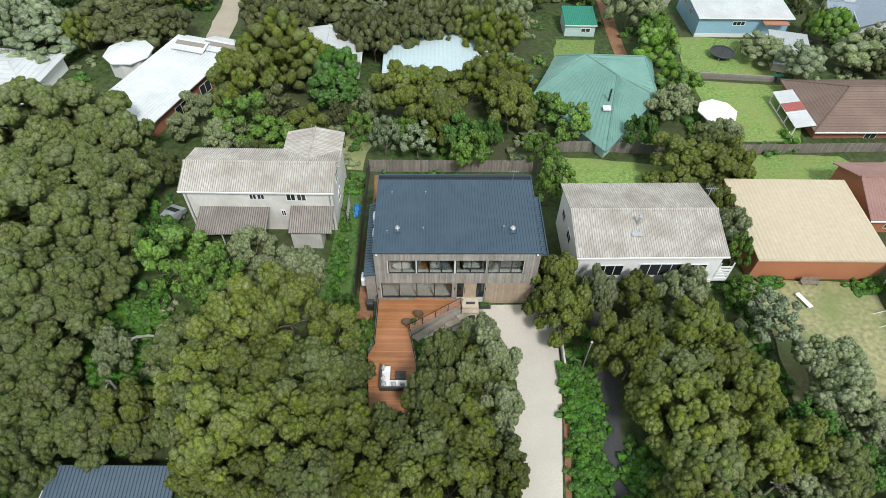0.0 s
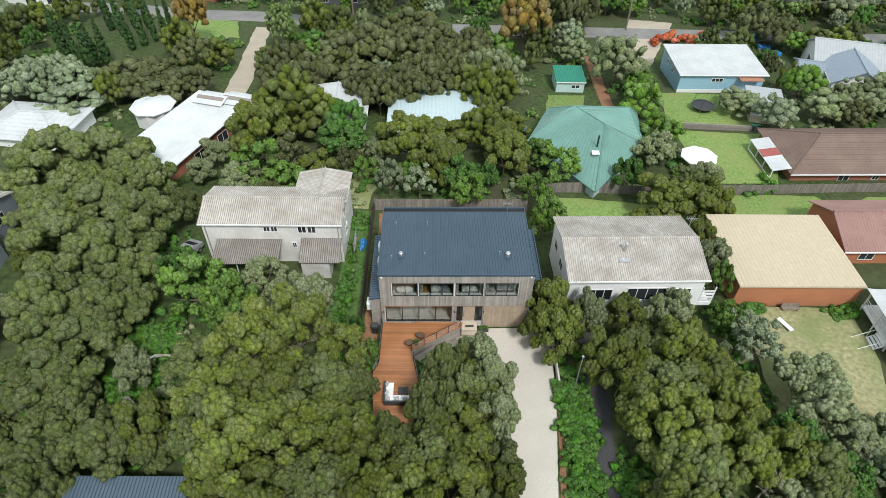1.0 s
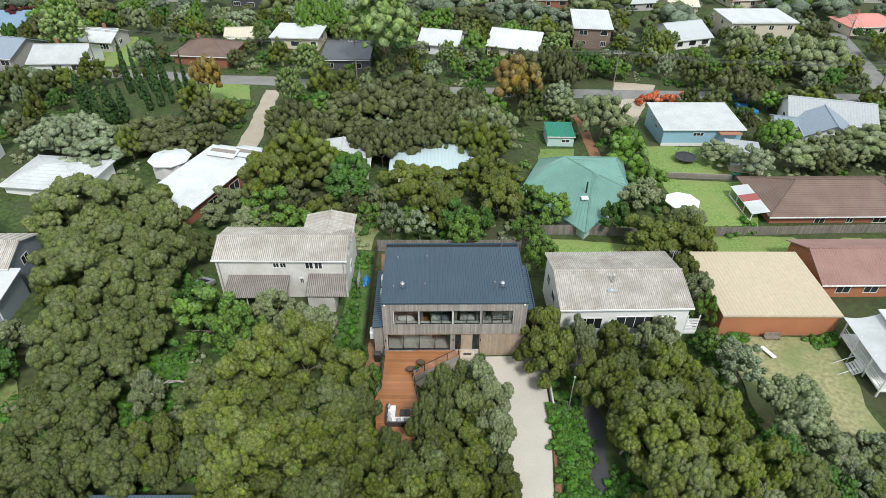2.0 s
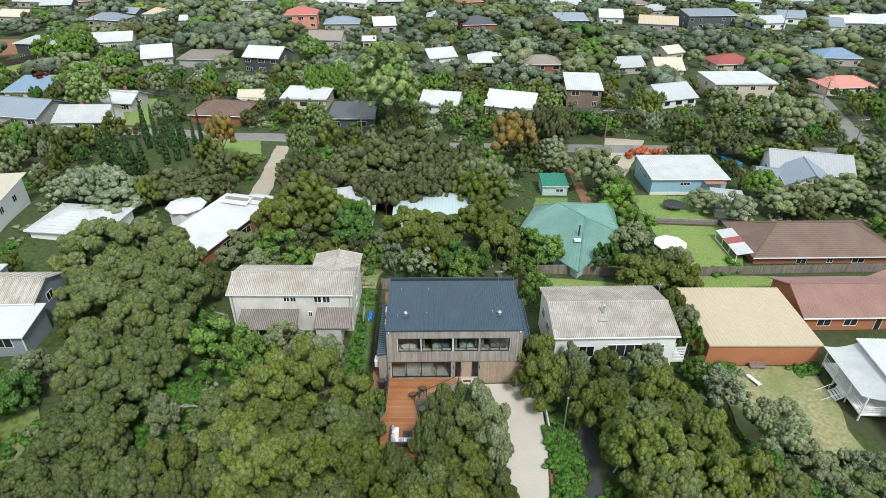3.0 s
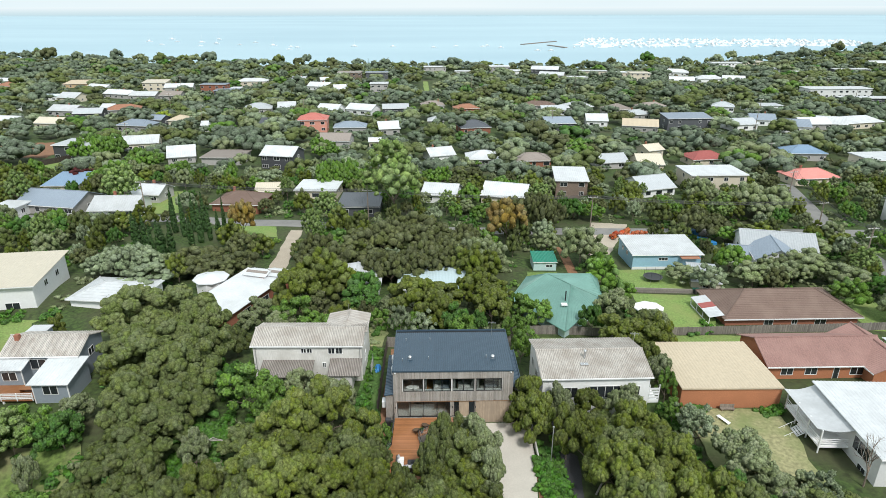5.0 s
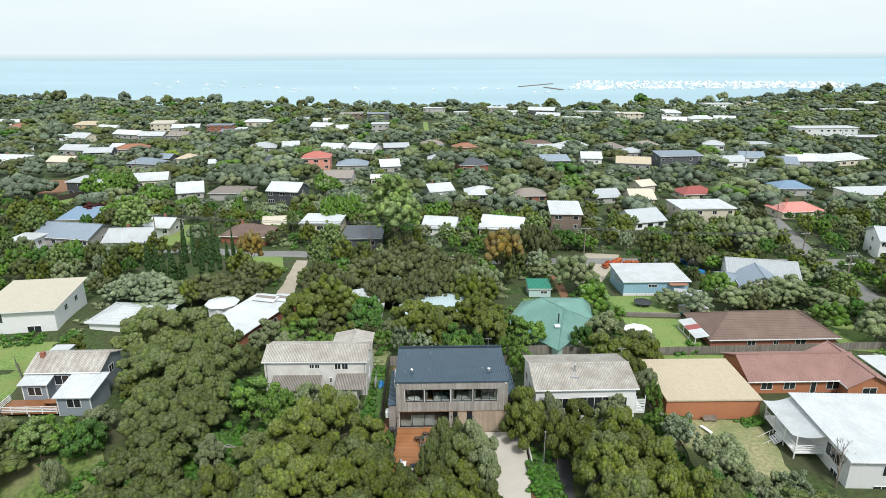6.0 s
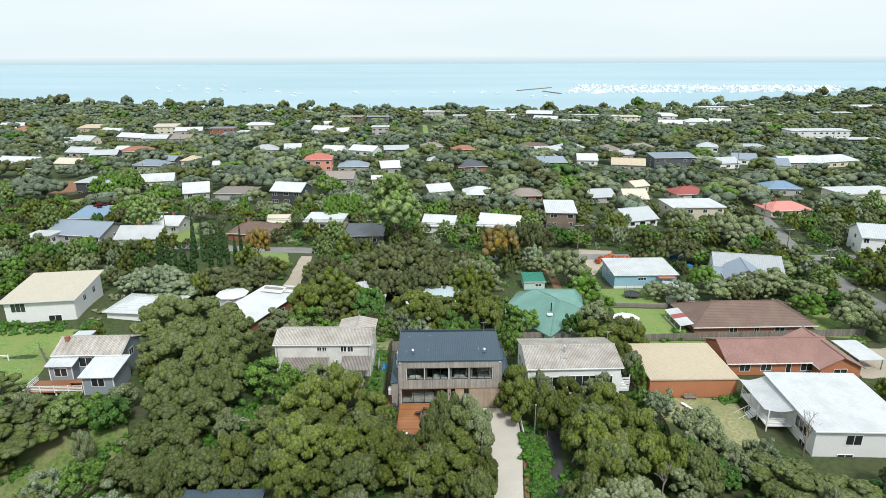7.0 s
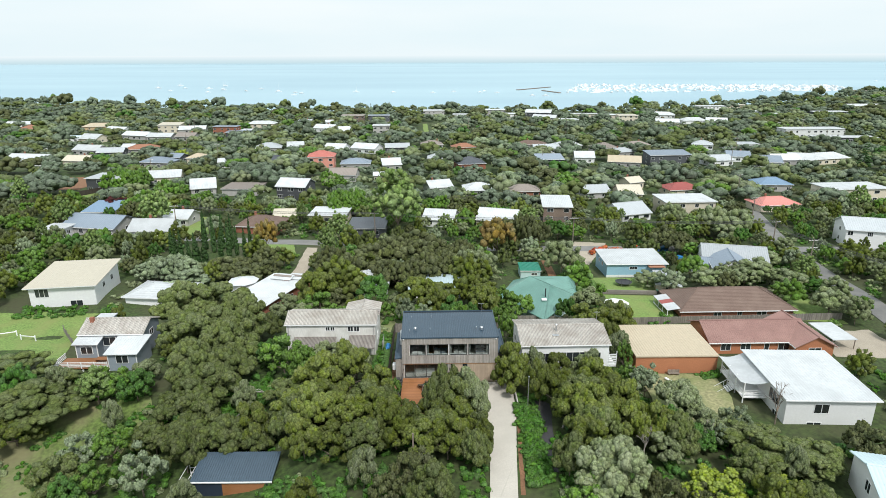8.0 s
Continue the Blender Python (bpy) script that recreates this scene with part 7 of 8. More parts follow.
def wicker_chair(m):
    ob = thing("wicker_chair", m, "round brown wicker lounge chair on the deck", "chair", "chairs on the deck")
    bm = bmesh.new()
    rings = []
    for z, r in ((0.38, 0.05), (0.36, 0.25), (0.42, 0.42), (0.6, 0.47), (0.62, 0.44), (0.46, 0.38), (0.41, 0.2)):
        rings.append([bm.verts.new((r * math.cos(k * math.tau / 16), r * math.sin(k * math.tau / 16), z + (0.16 * math.sin(k * math.tau / 16) if r > 0.4 else 0))) for k in range(16)])
    for a, b in zip(rings, rings[1:]):
        for k in range(16):
            bm.faces.new((a[k], a[(k + 1) % 16], b[(k + 1) % 16], b[k]))
    bm.faces.new(rings[0][::-1])
    bm.faces.new(rings[-1])
    part("seat", bm, RATTAN, ob, smooth=True)
    for k in range(4):
        a = math.pi / 4 + k * math.pi / 2
        part("leg", tube((0.3 * math.cos(a), 0.3 * math.sin(a), 0), (0.2 * math.cos(a), 0.2 * math.sin(a), 0.4), 0.015, None, 5), FRAME_DARK, ob)


wicker_chair(pose(-2.1, 30.55, 0.505, 0, 0, 150))
wicker_chair(pose(-3.15, 29.65, 0.505, 0, 0, 200))
pt = thing("pot_plant", pose(-2.5, 29.75, 0.505), "dark pot with a small green plant", "plant")
part("pot", tube((0, 0, 0), (0, 0, 0.4), 0.14, 0.2, 12), CHARCOAL, pt)
v_, f_ = foliage(np.random.default_rng(2), np.array([(0, 0, 0.55)]), [0.28], 60, 0.08)
new("leaves", mesh_from("leaves", v_, f_, [DARK])).parent = pt

sofa = thing("corner_sofa", pose(-5.15, 22.9, 0.505, 0, 0, 1), "L-shaped charcoal outdoor sofa with white cushions", "sofa")
part("base", box(0.0, 0.85, 0.0, 2.2, 0.05, 0.3, 0.02), CHARCOAL, sofa)
part("base", box(0.86, 2.3, 0.0, 0.85, 0.05, 0.3, 0.02), CHARCOAL, sofa)
part("backrest", box(-0.02, 0.12, 0.0, 2.2, 0.3, 0.72, 0.02), CHARCOAL, sofa)
part("backrest", box(0.13, 2.3, -0.02, 0.12, 0.3, 0.72, 0.02), CHARCOAL, sofa)
for x0, x1, y0, y1 in ((0.13, 0.85, 0.87, 1.52), (0.13, 0.85, 1.53, 2.18), (0.13, 0.85, 0.13, 0.86), (0.86, 1.55, 0.13, 0.85), (1.56, 2.28, 0.13, 0.85)):
    part("cushion", box(x0, x1, y0, y1, 0.301, 0.46, 0.04), LINEN, sofa, "white seat cushion")
STRIPE = surface("patterned_cushion_cloth", (0.45, 0.45, 0.46), 0.9, 0.6, 6, 2, 0.1, stretch=(1, 8, 1))
for x, y, a in ((0.3, 1.9, 70), (0.32, 0.9, 60), (0.4, 0.3, 40), (1.2, 0.3, 10), (1.9, 0.3, -8)):
    pl = part("scatter_cushion", box(-0.22, 0.22, -0.07, 0.07, 0.0, 0.4, 0.05), STRIPE, sofa, "black and white patterned cushion")
    pl.matrix_local = pose(x, y, 0.46, -18, 0, a)
tb = thing("coffee_table", pose(-3.45, 24.35, 0.505), "low charcoal outdoor coffee table", "table")
part("tabletop", box(-0.45, 0.45, -0.38, 0.38, 0.3, 0.36, 0.015), CHARCOAL, tb)
for sx in (-0.38, 0.38):
    for sy in (-0.31, 0.31):
        part("leg", box(sx - 0.04, sx + 0.04, sy - 0.04, sy + 0.04, 0, 0.3), CHARCOAL, tb)
bw = thing("bowl", pose(-3.4, 24.35, 0.866), "small dark bowl on the table", "bowl")
part("rim", tube((0, 0, 0), (0, 0, 0.09), 0.08, 0.16, 14), FRAME_DARK, bw)

bbq = thing("barbecue", pose(-6.75, 32.0, ground_z(-6.7, 32) + 0.12), "black gas barbecue with its hood shut", "barbecue")
part("cart", box(-0.3, 0.3, -0.28, 0.28, 0.0, 0.8, 0.02), FRAME_DARK, bbq)
part("hood", box(-0.34, 0.34, -0.3, 0.3, 0.81, 1.15, 0.08), CHARCOAL, bbq)
part("side_shelf", box(0.35, 0.62, -0.25, 0.25, 0.74, 0.78), CHARCOAL, bbq)

step = thing("stone_steps", pose(HX, HY, HZ, 0, 0, HYAW), "pale stone landing and steps up to the front door", "steps")
part("landing", box(7.95, 9.5, -1.05, 0.09, -0.1, 0.93, 0.01), STONE, step)
part("tread", box(7.95, 9.5, -1.45, -1.06, -0.1, 0.62, 0.01), STONE, step)
part("tread", box(7.95, 9.5, -1.85, -1.46, -0.1, 0.36, 0.01), STONE, step)
for n_, y0, z0 in (("doormat", -0.55, 0.934), ("doormat", -1.8, 0.364)):
    dm = tagged(new(n_), "dark rectangular doormat at the entrance steps", "doormat", "doormats")
    dm.matrix_world = at_house(8.75, y0, z0)
    part("mat", box(-0.42, 0.42, -0.14, 0.14 if n_ and y0 > -1 else 0.24, 0.0, 0.02), CHARCOAL, dm)
sheet("garden_path", [(1.9, 32.3), (4.1, 32.2), (0.6, 26.6), (-2.8, 28.9)], PAVER, "stepped sandstone path beside the deck", "path", 0.12, 0.5)
for k in range(4):
    ts = thing("path_step", pose(2.2 - k * 1.1, 31.2 - k * 0.82, ground_z(2, 30) - 0.05, 0, 0, 33), "pale stone step with a low timber edge", "step", "path steps")
    part("slab", box(-0.75, 0.75, -0.3, 0.3, 0.0, 0.5 - k * 0.09, 0.02), STONE, ts)
hr = thing("handrail", pose(0, 0, 0), "low pale timber handrail along the path", "handrail")
for k in range(4):
    part("post", box(0.3 - k * 0.5, 0.36 - k * 0.5, 29.6 - k * 0.33, 29.66 - k * 0.33, -0.4, 0.75), CLAD_WARM, hr)
part("rail", tube((0.4, 29.68, 0.75), (-1.25, 28.6, 0.75), 0.035, None, 6), CLAD_WARM, hr)
pb = thing("planter_box", at_house(10.15, -0.5, 0.15), "dark planter box by the entrance", "planter")
part("trough", box(-0.55, 0.55, -0.2, 0.2, 0.0, 0.4, 0.01), CHARCOAL, pb)
v_, f_ = foliage(np.random.default_rng(3), np.array([(-0.3, 0, 0.5), (0.05, 0, 0.52), (0.35, 0, 0.5)]), [0.22, 0.24, 0.2], 40, 0.07)
new("leaves", mesh_from("leaves", v_, f_, [DARK])).parent = pb

rw = tagged(part("retaining_wall", box(10.95, 11.12, 26.0, 32.4, -0.9, 0.35, 0.02), PAINTED), "low pale rendered wall beside the driveway", "wall", kind="structure")


# ---- fences ----
def fence(name, a, b, high, material, label, width=0.16, top=0.0):
    """A paling fence: posts, rails and palings."""
    a, b = Vector((*a, 0)), Vector((*b, 0))
    ob = thing(name, pose(a.x, a.y, 0), label, "fence", "paling fences")
    run = b - a
    n = max(2, int(run.length / width))
    u = run.normalized()
    q = u.cross(Vector((0, 0, 1))) * 0.02
    bm = bmesh.new()
    for k in range(n):
        p, s = u * (k * width), u * (k * width + width * 0.93)
        z = ground_z(a.x + p.x, a.y + p.y) + high + top * math.sin(k * 12.9) + 0.03 * math.sin(k * 7.7)
        add_prism(bm, [(p.x, p.y, z), (s.x, s.y, z), (s.x + q.x, s.y + q.y, z), (p.x + q.x, p.y + q.y, z)], high + 0.15)
    tagged(part("paling", bm, material, ob), kind="stuff")
    for k in range(int(run.length / 2.6) + 1):
        p = u * min(run.length, k * 2.6) - q * 4
        z = ground_z(a.x + p.x, a.y + p.y)
        part("post", box(p.x - 0.05, p.x + 0.05, p.y - 0.05, p.y + 0.05, z - 0.2, z + high), material, ob)
    return ob


fence("fence", (-8.15, 24.5), (-8.6, 52.0), 1.9, FENCEDARK, "tall dark timber paling fence between two gardens")
fence("fence", (-8.6, 52.2), (10.6, 52.6), 1.8, FENCEWOOD, "weathered grey timber paling fence behind the house")
fence("fence", (11.0, 56.6), (22.5, 57.4), 1.6, FENCEWOOD, "weathered grey timber paling fence")
fence("fence", (22.5, 57.4), (80.0, 60.2), 1.5, FENCEWOOD, "long weathered grey timber paling fence")
fence("fence", (-70.6, 52.5), (-64.5, 45.5), 1.3, FENCEWOOD, "short grey paling fence in a back yard")
fence("fence", (-154, 162), (-130, 205), 2.0, FENCEDARK, "dark fence beside a sports lawn")
fence("fence", (29.5, 100.5), (37.2, 98.6), 1.0, FENCEDARK, "low brown timber fence by the gravel yard")
tw = thing("sleeper_wall", pose(36.2, 75.9, ground_z(40, 76) - 0.1, 0, 0, -4), "weathered grey timber sleeper retaining wall", "wall")
for k in range(5):
    part("sleeper", box(0, 12.6, -0.1, 0.1, k * 0.22, k * 0.22 + 0.205, 0.01), FENCEWOOD, tw)

# ---- garden things ----
tr = thing("trampoline", pose(42.7, 82.4, ground_z(42.7, 82.4) + 0.05), "round black garden trampoline with padded rim", "trampoline")
bm = bmesh.new()
bmesh.ops.create_circle(bm, cap_ends=True, radius=1.62, segments=32)
bmesh.ops.translate(bm, vec=(0, 0, 0.85), verts=bm.verts)
part("mat", bm, FRAME_DARK, tr)
bm = bmesh.new()
for k in range(32):
    a, b = k * math.tau / 32, (k + 1) * math.tau / 32
    add_prism(bm, [(1.62 * math.cos(a), 1.62 * math.sin(a), 0.9), (1.9 * math.cos(a), 1.9 * math.sin(a), 0.9), (1.9 * math.cos(b), 1.9 * math.sin(b), 0.9), (1.62 * math.cos(b), 1.62 * math.sin(b), 0.9)], 0.06)
part("rim", bm, CHARCOAL, tr)
for k in range(6):
    a = k * math.tau / 6
    part("leg", tube((1.8 * math.cos(a), 1.8 * math.sin(a), -0.2), (1.8 * math.cos(a), 1.8 * math.sin(a), 0.88), 0.03), METAL, tr)
    part("net_pole", tube((1.85 * math.cos(a), 1.85 * math.sin(a), 0.9), (1.85 * math.cos(a), 1.85 * math.sin(a), 2.3), 0.02, None, 5), FRAME_DARK, tr)
um = thing("market_umbrella", pose(35.9, 64.3, ground_z(35.9, 64.3)), "large open white garden umbrella", "umbrella")
bm = bmesh.new()
rim = [bm.verts.new((2.6 * math.cos(k * math.tau / 8), 2.6 * math.sin(k * math.tau / 8), 2.1)) for k in range(8)]
lo_ = [bm.verts.new((v.co.x, v.co.y, 1.95)) for v in rim]
tip = bm.verts.new((0, 0, 2.8))
for k in range(8):
    bm.faces.new((rim[k], rim[(k + 1) % 8], tip))
    bm.faces.new((rim[k], lo_[k], lo_[(k + 1) % 8], rim[(k + 1) % 8]))
part("canopy", bm, LINEN, um)
part("pole", tube((0, 0, 0), (0, 0, 2.75), 0.04), METAL, um)


def bench(m, mat, label):
    ob = thing("garden_bench", m, label, "bench", "garden benches")
    part("seat", box(-0.95, 0.95, -0.25, 0.25, 0.4, 0.46, 0.01), mat, ob)
    for x in (-0.75, 0.75):
        part("leg", box(x - 0.05, x + 0.05, -0.2, 0.2, 0.0, 0.4), mat, ob)
    return ob


bench(pose(36.1, 34.3, ground_z(36, 34) + 0.05, 0, 0, 115), FRAME_WHITE, "white garden bench on the lawn")
bt = bench(pose(37.6, 36.6, ground_z(37.6, 36.6) + 0.05, 0, 0, 0), TIMBER_POLE, "dark timber bench against the brick wall")
part("backrest", box(-0.95, 0.95, 0.2, 0.26, 0.46, 0.95), TIMBER_POLE, bt)


def wheelie_bin(x, y, lid):
    ob = thing("wheelie_bin", pose(x, y, ground_z(x, y) + 0.06), "dark green wheelie bin with a shut lid", "bin", "wheelie bins")
    bm = bmesh.new()
    add_tube(bm, (0, 0, 0.05), (0, 0, 0.95), 0.3, 0.38, 4)
    part("body", bm, CHARCOAL, ob)
    part("lid", box(-0.32, 0.32, -0.34, 0.34, 0.955, 1.03, 0.03), lid, ob)


wheelie_bin(48.9, 75.2, ROOFS["green"])
wheelie_bin(48.2, 75.1, ROOFS["green"])
wheelie_bin(12.4, 72.5, PLASTIC_BLUE)
wheelie_bin(64.6, 41.7, ROOFS["green"])


def car(x, y, yaw, paint, label):
    ob = thing("car", pose(x, y, ground_z(x, y) + 0.06, 0, 0, yaw), label, "car", "parked cars")
    bm = bmesh.new()
    prof = [(-2.2, 0.35), (-2.22, 0.75), (-1.5, 0.9), (-0.75, 1.4), (0.8, 1.43), (1.7, 0.98), (2.2, 0.9), (2.24, 0.38)]
    for s, inset in ((-0.86, 1), (0.86, 1)):
        pass
    left = [bm.verts.new((px_, -0.86 + (0.18 if pz > 1.1 else 0), pz)) for px_, pz in prof]
    right = [bm.verts.new((px_, 0.86 - (0.18 if pz > 1.1 else 0), pz)) for px_, pz in prof]
    n = len(prof)
    for k in range(n):
        bm.faces.new((left[k], left[(k + 1) % n], right[(k + 1) % n], right[k]))
    bm.faces.new(left[::-1])
    bm.faces.new(right)
    bmesh.ops.bevel(bm, geom=list(bm.edges), offset=0.05, segments=2, affect="EDGES")
    part("body", bm, paint, ob, smooth=False)
    bm = bmesh.new()
    add_prism(bm, [(-1.42, -0.62, 0.985), (-1.42, 0.62, 0.985), (-0.83, 0.58, 1.375), (-0.83, -0.58, 1.375)], 0.01)
    part("windscreen", bm, PANE, ob)
    bm = bmesh.new()
    add_prism(bm, [(0.88, -0.58, 1.42), (0.88, 0.58, 1.42), (1.62, 0.62, 1.06), (1.62, -0.62, 1.06)], 0.01)
    part("rear_window", bm, PANE, ob)
    for sx in (-1.35, 1.35):
        for sy in (-0.84, 0.84):
            wl_ = part("wheel", tube((sx, sy - 0.1, 0.32), (sx, sy + 0.1, 0.32), 0.32, None, 16), FRAME_DARK, ob)
            part("rim", tube((sx, sy - 0.11, 0.32), (sx, sy + 0.11, 0.32), 0.19, None, 12), METAL, wl_)


SILVERPAINT = surface("silver_car_paint", (0.45, 0.47, 0.49), 0.25, 0.03, 3, 0.5, 0.0, metal=0.5)
DARKPAINT = surface("dark_car_paint", (0.03, 0.035, 0.045), 0.2, 0.05, 3, 0.5, 0.0)
car(-29.1, 42.4, 70, SILVERPAINT, "silver hatchback parked beside the weatherboard house")
car(-31.0, 131.5, 85, DARKPAINT, "dark car parked in a driveway")
car(-104, 134, 20, SILVERPAINT, "silver car parked in front of a house")
car(-124, 205, 10, SILVERPAINT, "silver car by the bare yard")

TARP = thing("tarpaulin", pose(-9.4, 45.0, ground_z(-9.4, 45)), "crumpled blue tarpaulin over a heap on the grass", "tarpaulin")
bm = bmesh.new()
bmesh.ops.create_icosphere(bm, subdivisions=3, radius=1.0)
for v in bm.verts:
    k = 1 + 0.3 * noise.noise(v.co * 2.2)
    v.co = Vector((v.co.x * 0.45 * k, v.co.y * 0.95 * k, max(-0.05, v.co.z) * 0.7 * k))
part("sheet", bm, PLASTIC_BLUE, TARP)
wash = thing("washing_line", pose(-10.1, 44.3, ground_z(-10, 44)), "white sheets hung beside the weatherboard house", "laundry")
part("post", tube((0, 1.4, 0), (0, 1.4, 2.2), 0.04), METAL, wash)
part("post", tube((0, -1.4, 0), (0, -1.4, 2.2), 0.04), METAL, wash)
for y0 in (-1.2, -0.3, 0.5):
    bm = bmesh.new()
    cols = [[bm.verts.new((0.08 * math.sin(k * 1.3 + y0 * 5) * (1 - z / 1.3), y0 + k * 0.1, 0.75 + z)) for k in range(8)] for z in (0, 0.45, 0.9, 1.3)]
    for a, b in zip(cols, cols[1:]):
        for k in range(7):
            bm.faces.new((a[k], a[k + 1], b[k + 1], b[k]))
    bmesh.ops.solidify(bm, geom=list(bm.faces), thickness=0.01)
    part("sheet", bm, LINEN, wash)


# ---- poles and wires ----
def power_pole(x, y, high, arms=1, yaw=20):
    ob = thing("power_pole", pose(x, y, ground_z(x, y), 0, 0, yaw), "timber power pole with crossarms and insulators", "power pole", "power poles")
    part("pole", tube((0, 0, -0.5), (0, 0, high), 0.17, 0.12, 8), TIMBER_POLE, ob)
    for k in range(arms):
        z = high - 0.3 - k * 1.9
        arm = part("crossarm", box(-1.3, 1.3, -0.06, 0.06, z - 0.06, z + 0.06), PAINTED, ob)
        for sx in (-1.15, -0.5, 0.5, 1.15):
            part("insulator", tube((sx, 0, z + 0.06), (sx, 0, z + 0.22), 0.05, 0.04, 6), PLASTIC_WHITE, arm)
    return ob


def wires(name, a, b, ha, hb, offsets, sag, label):
    ob = thing(name, pose(0, 0, 0), label, "wires", "power lines")
    for off in offsets:
        pts = []
        d = Vector((b[0] - a[0], b[1] - a[1], 0)).normalized().cross(Vector((0, 0, 1))) * off
        for k in range(13):
            u = k / 12
            x, y = a[0] + (b[0] - a[0]) * u + d.x, a[1] + (b[1] - a[1]) * u + d.y
            z = (ground_z(*a) + ha) * (1 - u) + (ground_z(*b) + hb) * u - sag * 4 * u * (1 - u)
            pts.append((x, y, z))
        part("wire", pipe(pts, 0.035), WIRE, ob)


POLES = [(89.5, 88.5, 9.8, 2, 8), (101.5, 141, 10.2, 1, 12), (104, 40, 9.5, 1, 8), (-78, 121, 9.5, 1, 4), (-20, 123.6, 9.0, 1, 0), (38, 117.6, 9.0, 1, 0), (92, 110.0, 9.5, 1, 10), (118, 186, 10, 1, 12)]
for p in POLES:
    power_pole(*p)
for a, b in ((0, 2), (0, 6), (6, 1), (1, 7), (3, 4), (4, 5), (5, 6)):
    wires("power_line", POLES[a][:2], POLES[b][:2], POLES[a][2] - 0.1, POLES[b][2] - 0.1, (-1.1, -0.5, 0.5, 1.1), 0.9, "thin dark overhead wires between poles")
for x, y, h in ((-128, 214, 10), (52, 262, 11), (-160, 330, 11), (-118, 268, 11), (5, 300, 11), (-40, 395, 12), (20, 420, 12), (170, 300, 11), (150, 262, 11), (-190, 420, 12), (265, 400, 12), (240, 330, 12), (95, 420, 12), (-75, 300, 11)):
    power_pole(x, y, h, 1, 0)
gp = thing("garden_lamp_post", pose(12.4, 25.4, ground_z(12.4, 25.4)), "slim grey lamp post beside the driveway", "lamp post")
part("pole", tube((0, 0, -0.3), (0, 0, 5.2), 0.07, 0.05, 8), METAL, gp)
part("head", box(-0.1, 0.1, -0.1, 0.1, 5.2, 5.36, 0.03), METAL, gp)
lp = thing("timber_post", pose(-3.4, 12.0, ground_z(-3.4, 12)), "bare timber post among the trees", "post")
part("pole", tube((0, 0, -0.3), (0, 0, 5.6), 0.13, 0.1, 8), TIMBER_POLE, lp)


# ---- boats and marina ----
def boat(x, y, yaw, size, masted):
    ob = thing("sailing_boat" if masted else "motor_boat", pose(x, y, SEA, 0, 0, yaw), "white moored %s on calm water" % ("yacht with a bare mast" if masted else "motor boat"), "boat", "moored boats")
    bm = bmesh.new()
    sec = [(-0.5, 0.32), (-0.2, 0.4), (0.2, 0.36), (0.42, 0.18), (0.52, 0.01)]
    top, low = [], []
    for u, h in sec:
        top.append((bm.verts.new((u * size, -h * size * 0.42, size * 0.13)), bm.verts.new((u * size, h * size * 0.42, size * 0.13))))
        low.append((bm.verts.new((u * size * 0.9, -h * size * 0.25, -0.2)), bm.verts.new((u * size * 0.9, h * size * 0.25, -0.2))))
    for k in range(len(sec) - 1):
        bm.faces.new((top[k][0], top[k + 1][0], top[k + 1][1], top[k][1]))
        bm.faces.new((low[k][0], low[k][1], low[k + 1][1], low[k + 1][0]))
        bm.faces.new((top[k][0], low[k][0], low[k + 1][0], top[k + 1][0]))
        bm.faces.new((top[k][1], top[k + 1][1], low[k + 1][1], low[k][1]))
    bm.faces.new((top[0][0], top[0][1], low[0][1], low[0][0]))
    part("hull", bm, FRAME_WHITE, ob)
    part("cabin", box(-0.2 * size, 0.15 * size, -0.1 * size, 0.1 * size, size * 0.13, size * 0.24, 0.03), FRAME_WHITE, ob)
    if masted:
        part("mast", tube((0.05 * size, 0, 0), (0.05 * size, 0, size * 1.3), 0.12, 0.08, 5), FRAME_WHITE, ob)
        part("boom", tube((0.05 * size, 0, size * 0.3), (-0.4 * size, 0, size * 0.28), 0.1, 0.08, 5), FRAME_WHITE, ob)


for x, y, masted in [(-588, 1245, 1), (-518, 1140, 0), (-581, 1338, 1), (-531, 1241, 0), (-472, 1215, 1), (-431, 1098, 0), (-428, 1172, 1), (-478, 1330, 1), (-371, 1130, 0), (-365, 1208, 0), (-304, 1108, 1), (-252, 1007, 0), (-264, 1071, 0), (-249, 1053, 0), (-156, 1081, 1), (-88, 1076, 0), (-17, 1055, 0), (21, 1087, 0), (68, 1067, 0), (77, 1101, 0), (97, 1048, 0), (148, 969, 0), (169, 968, 0), (1046, 1460, 0)]:
    boat(x, y, (x * 7) % 50 - 25, 13 if masted else 10, masted)


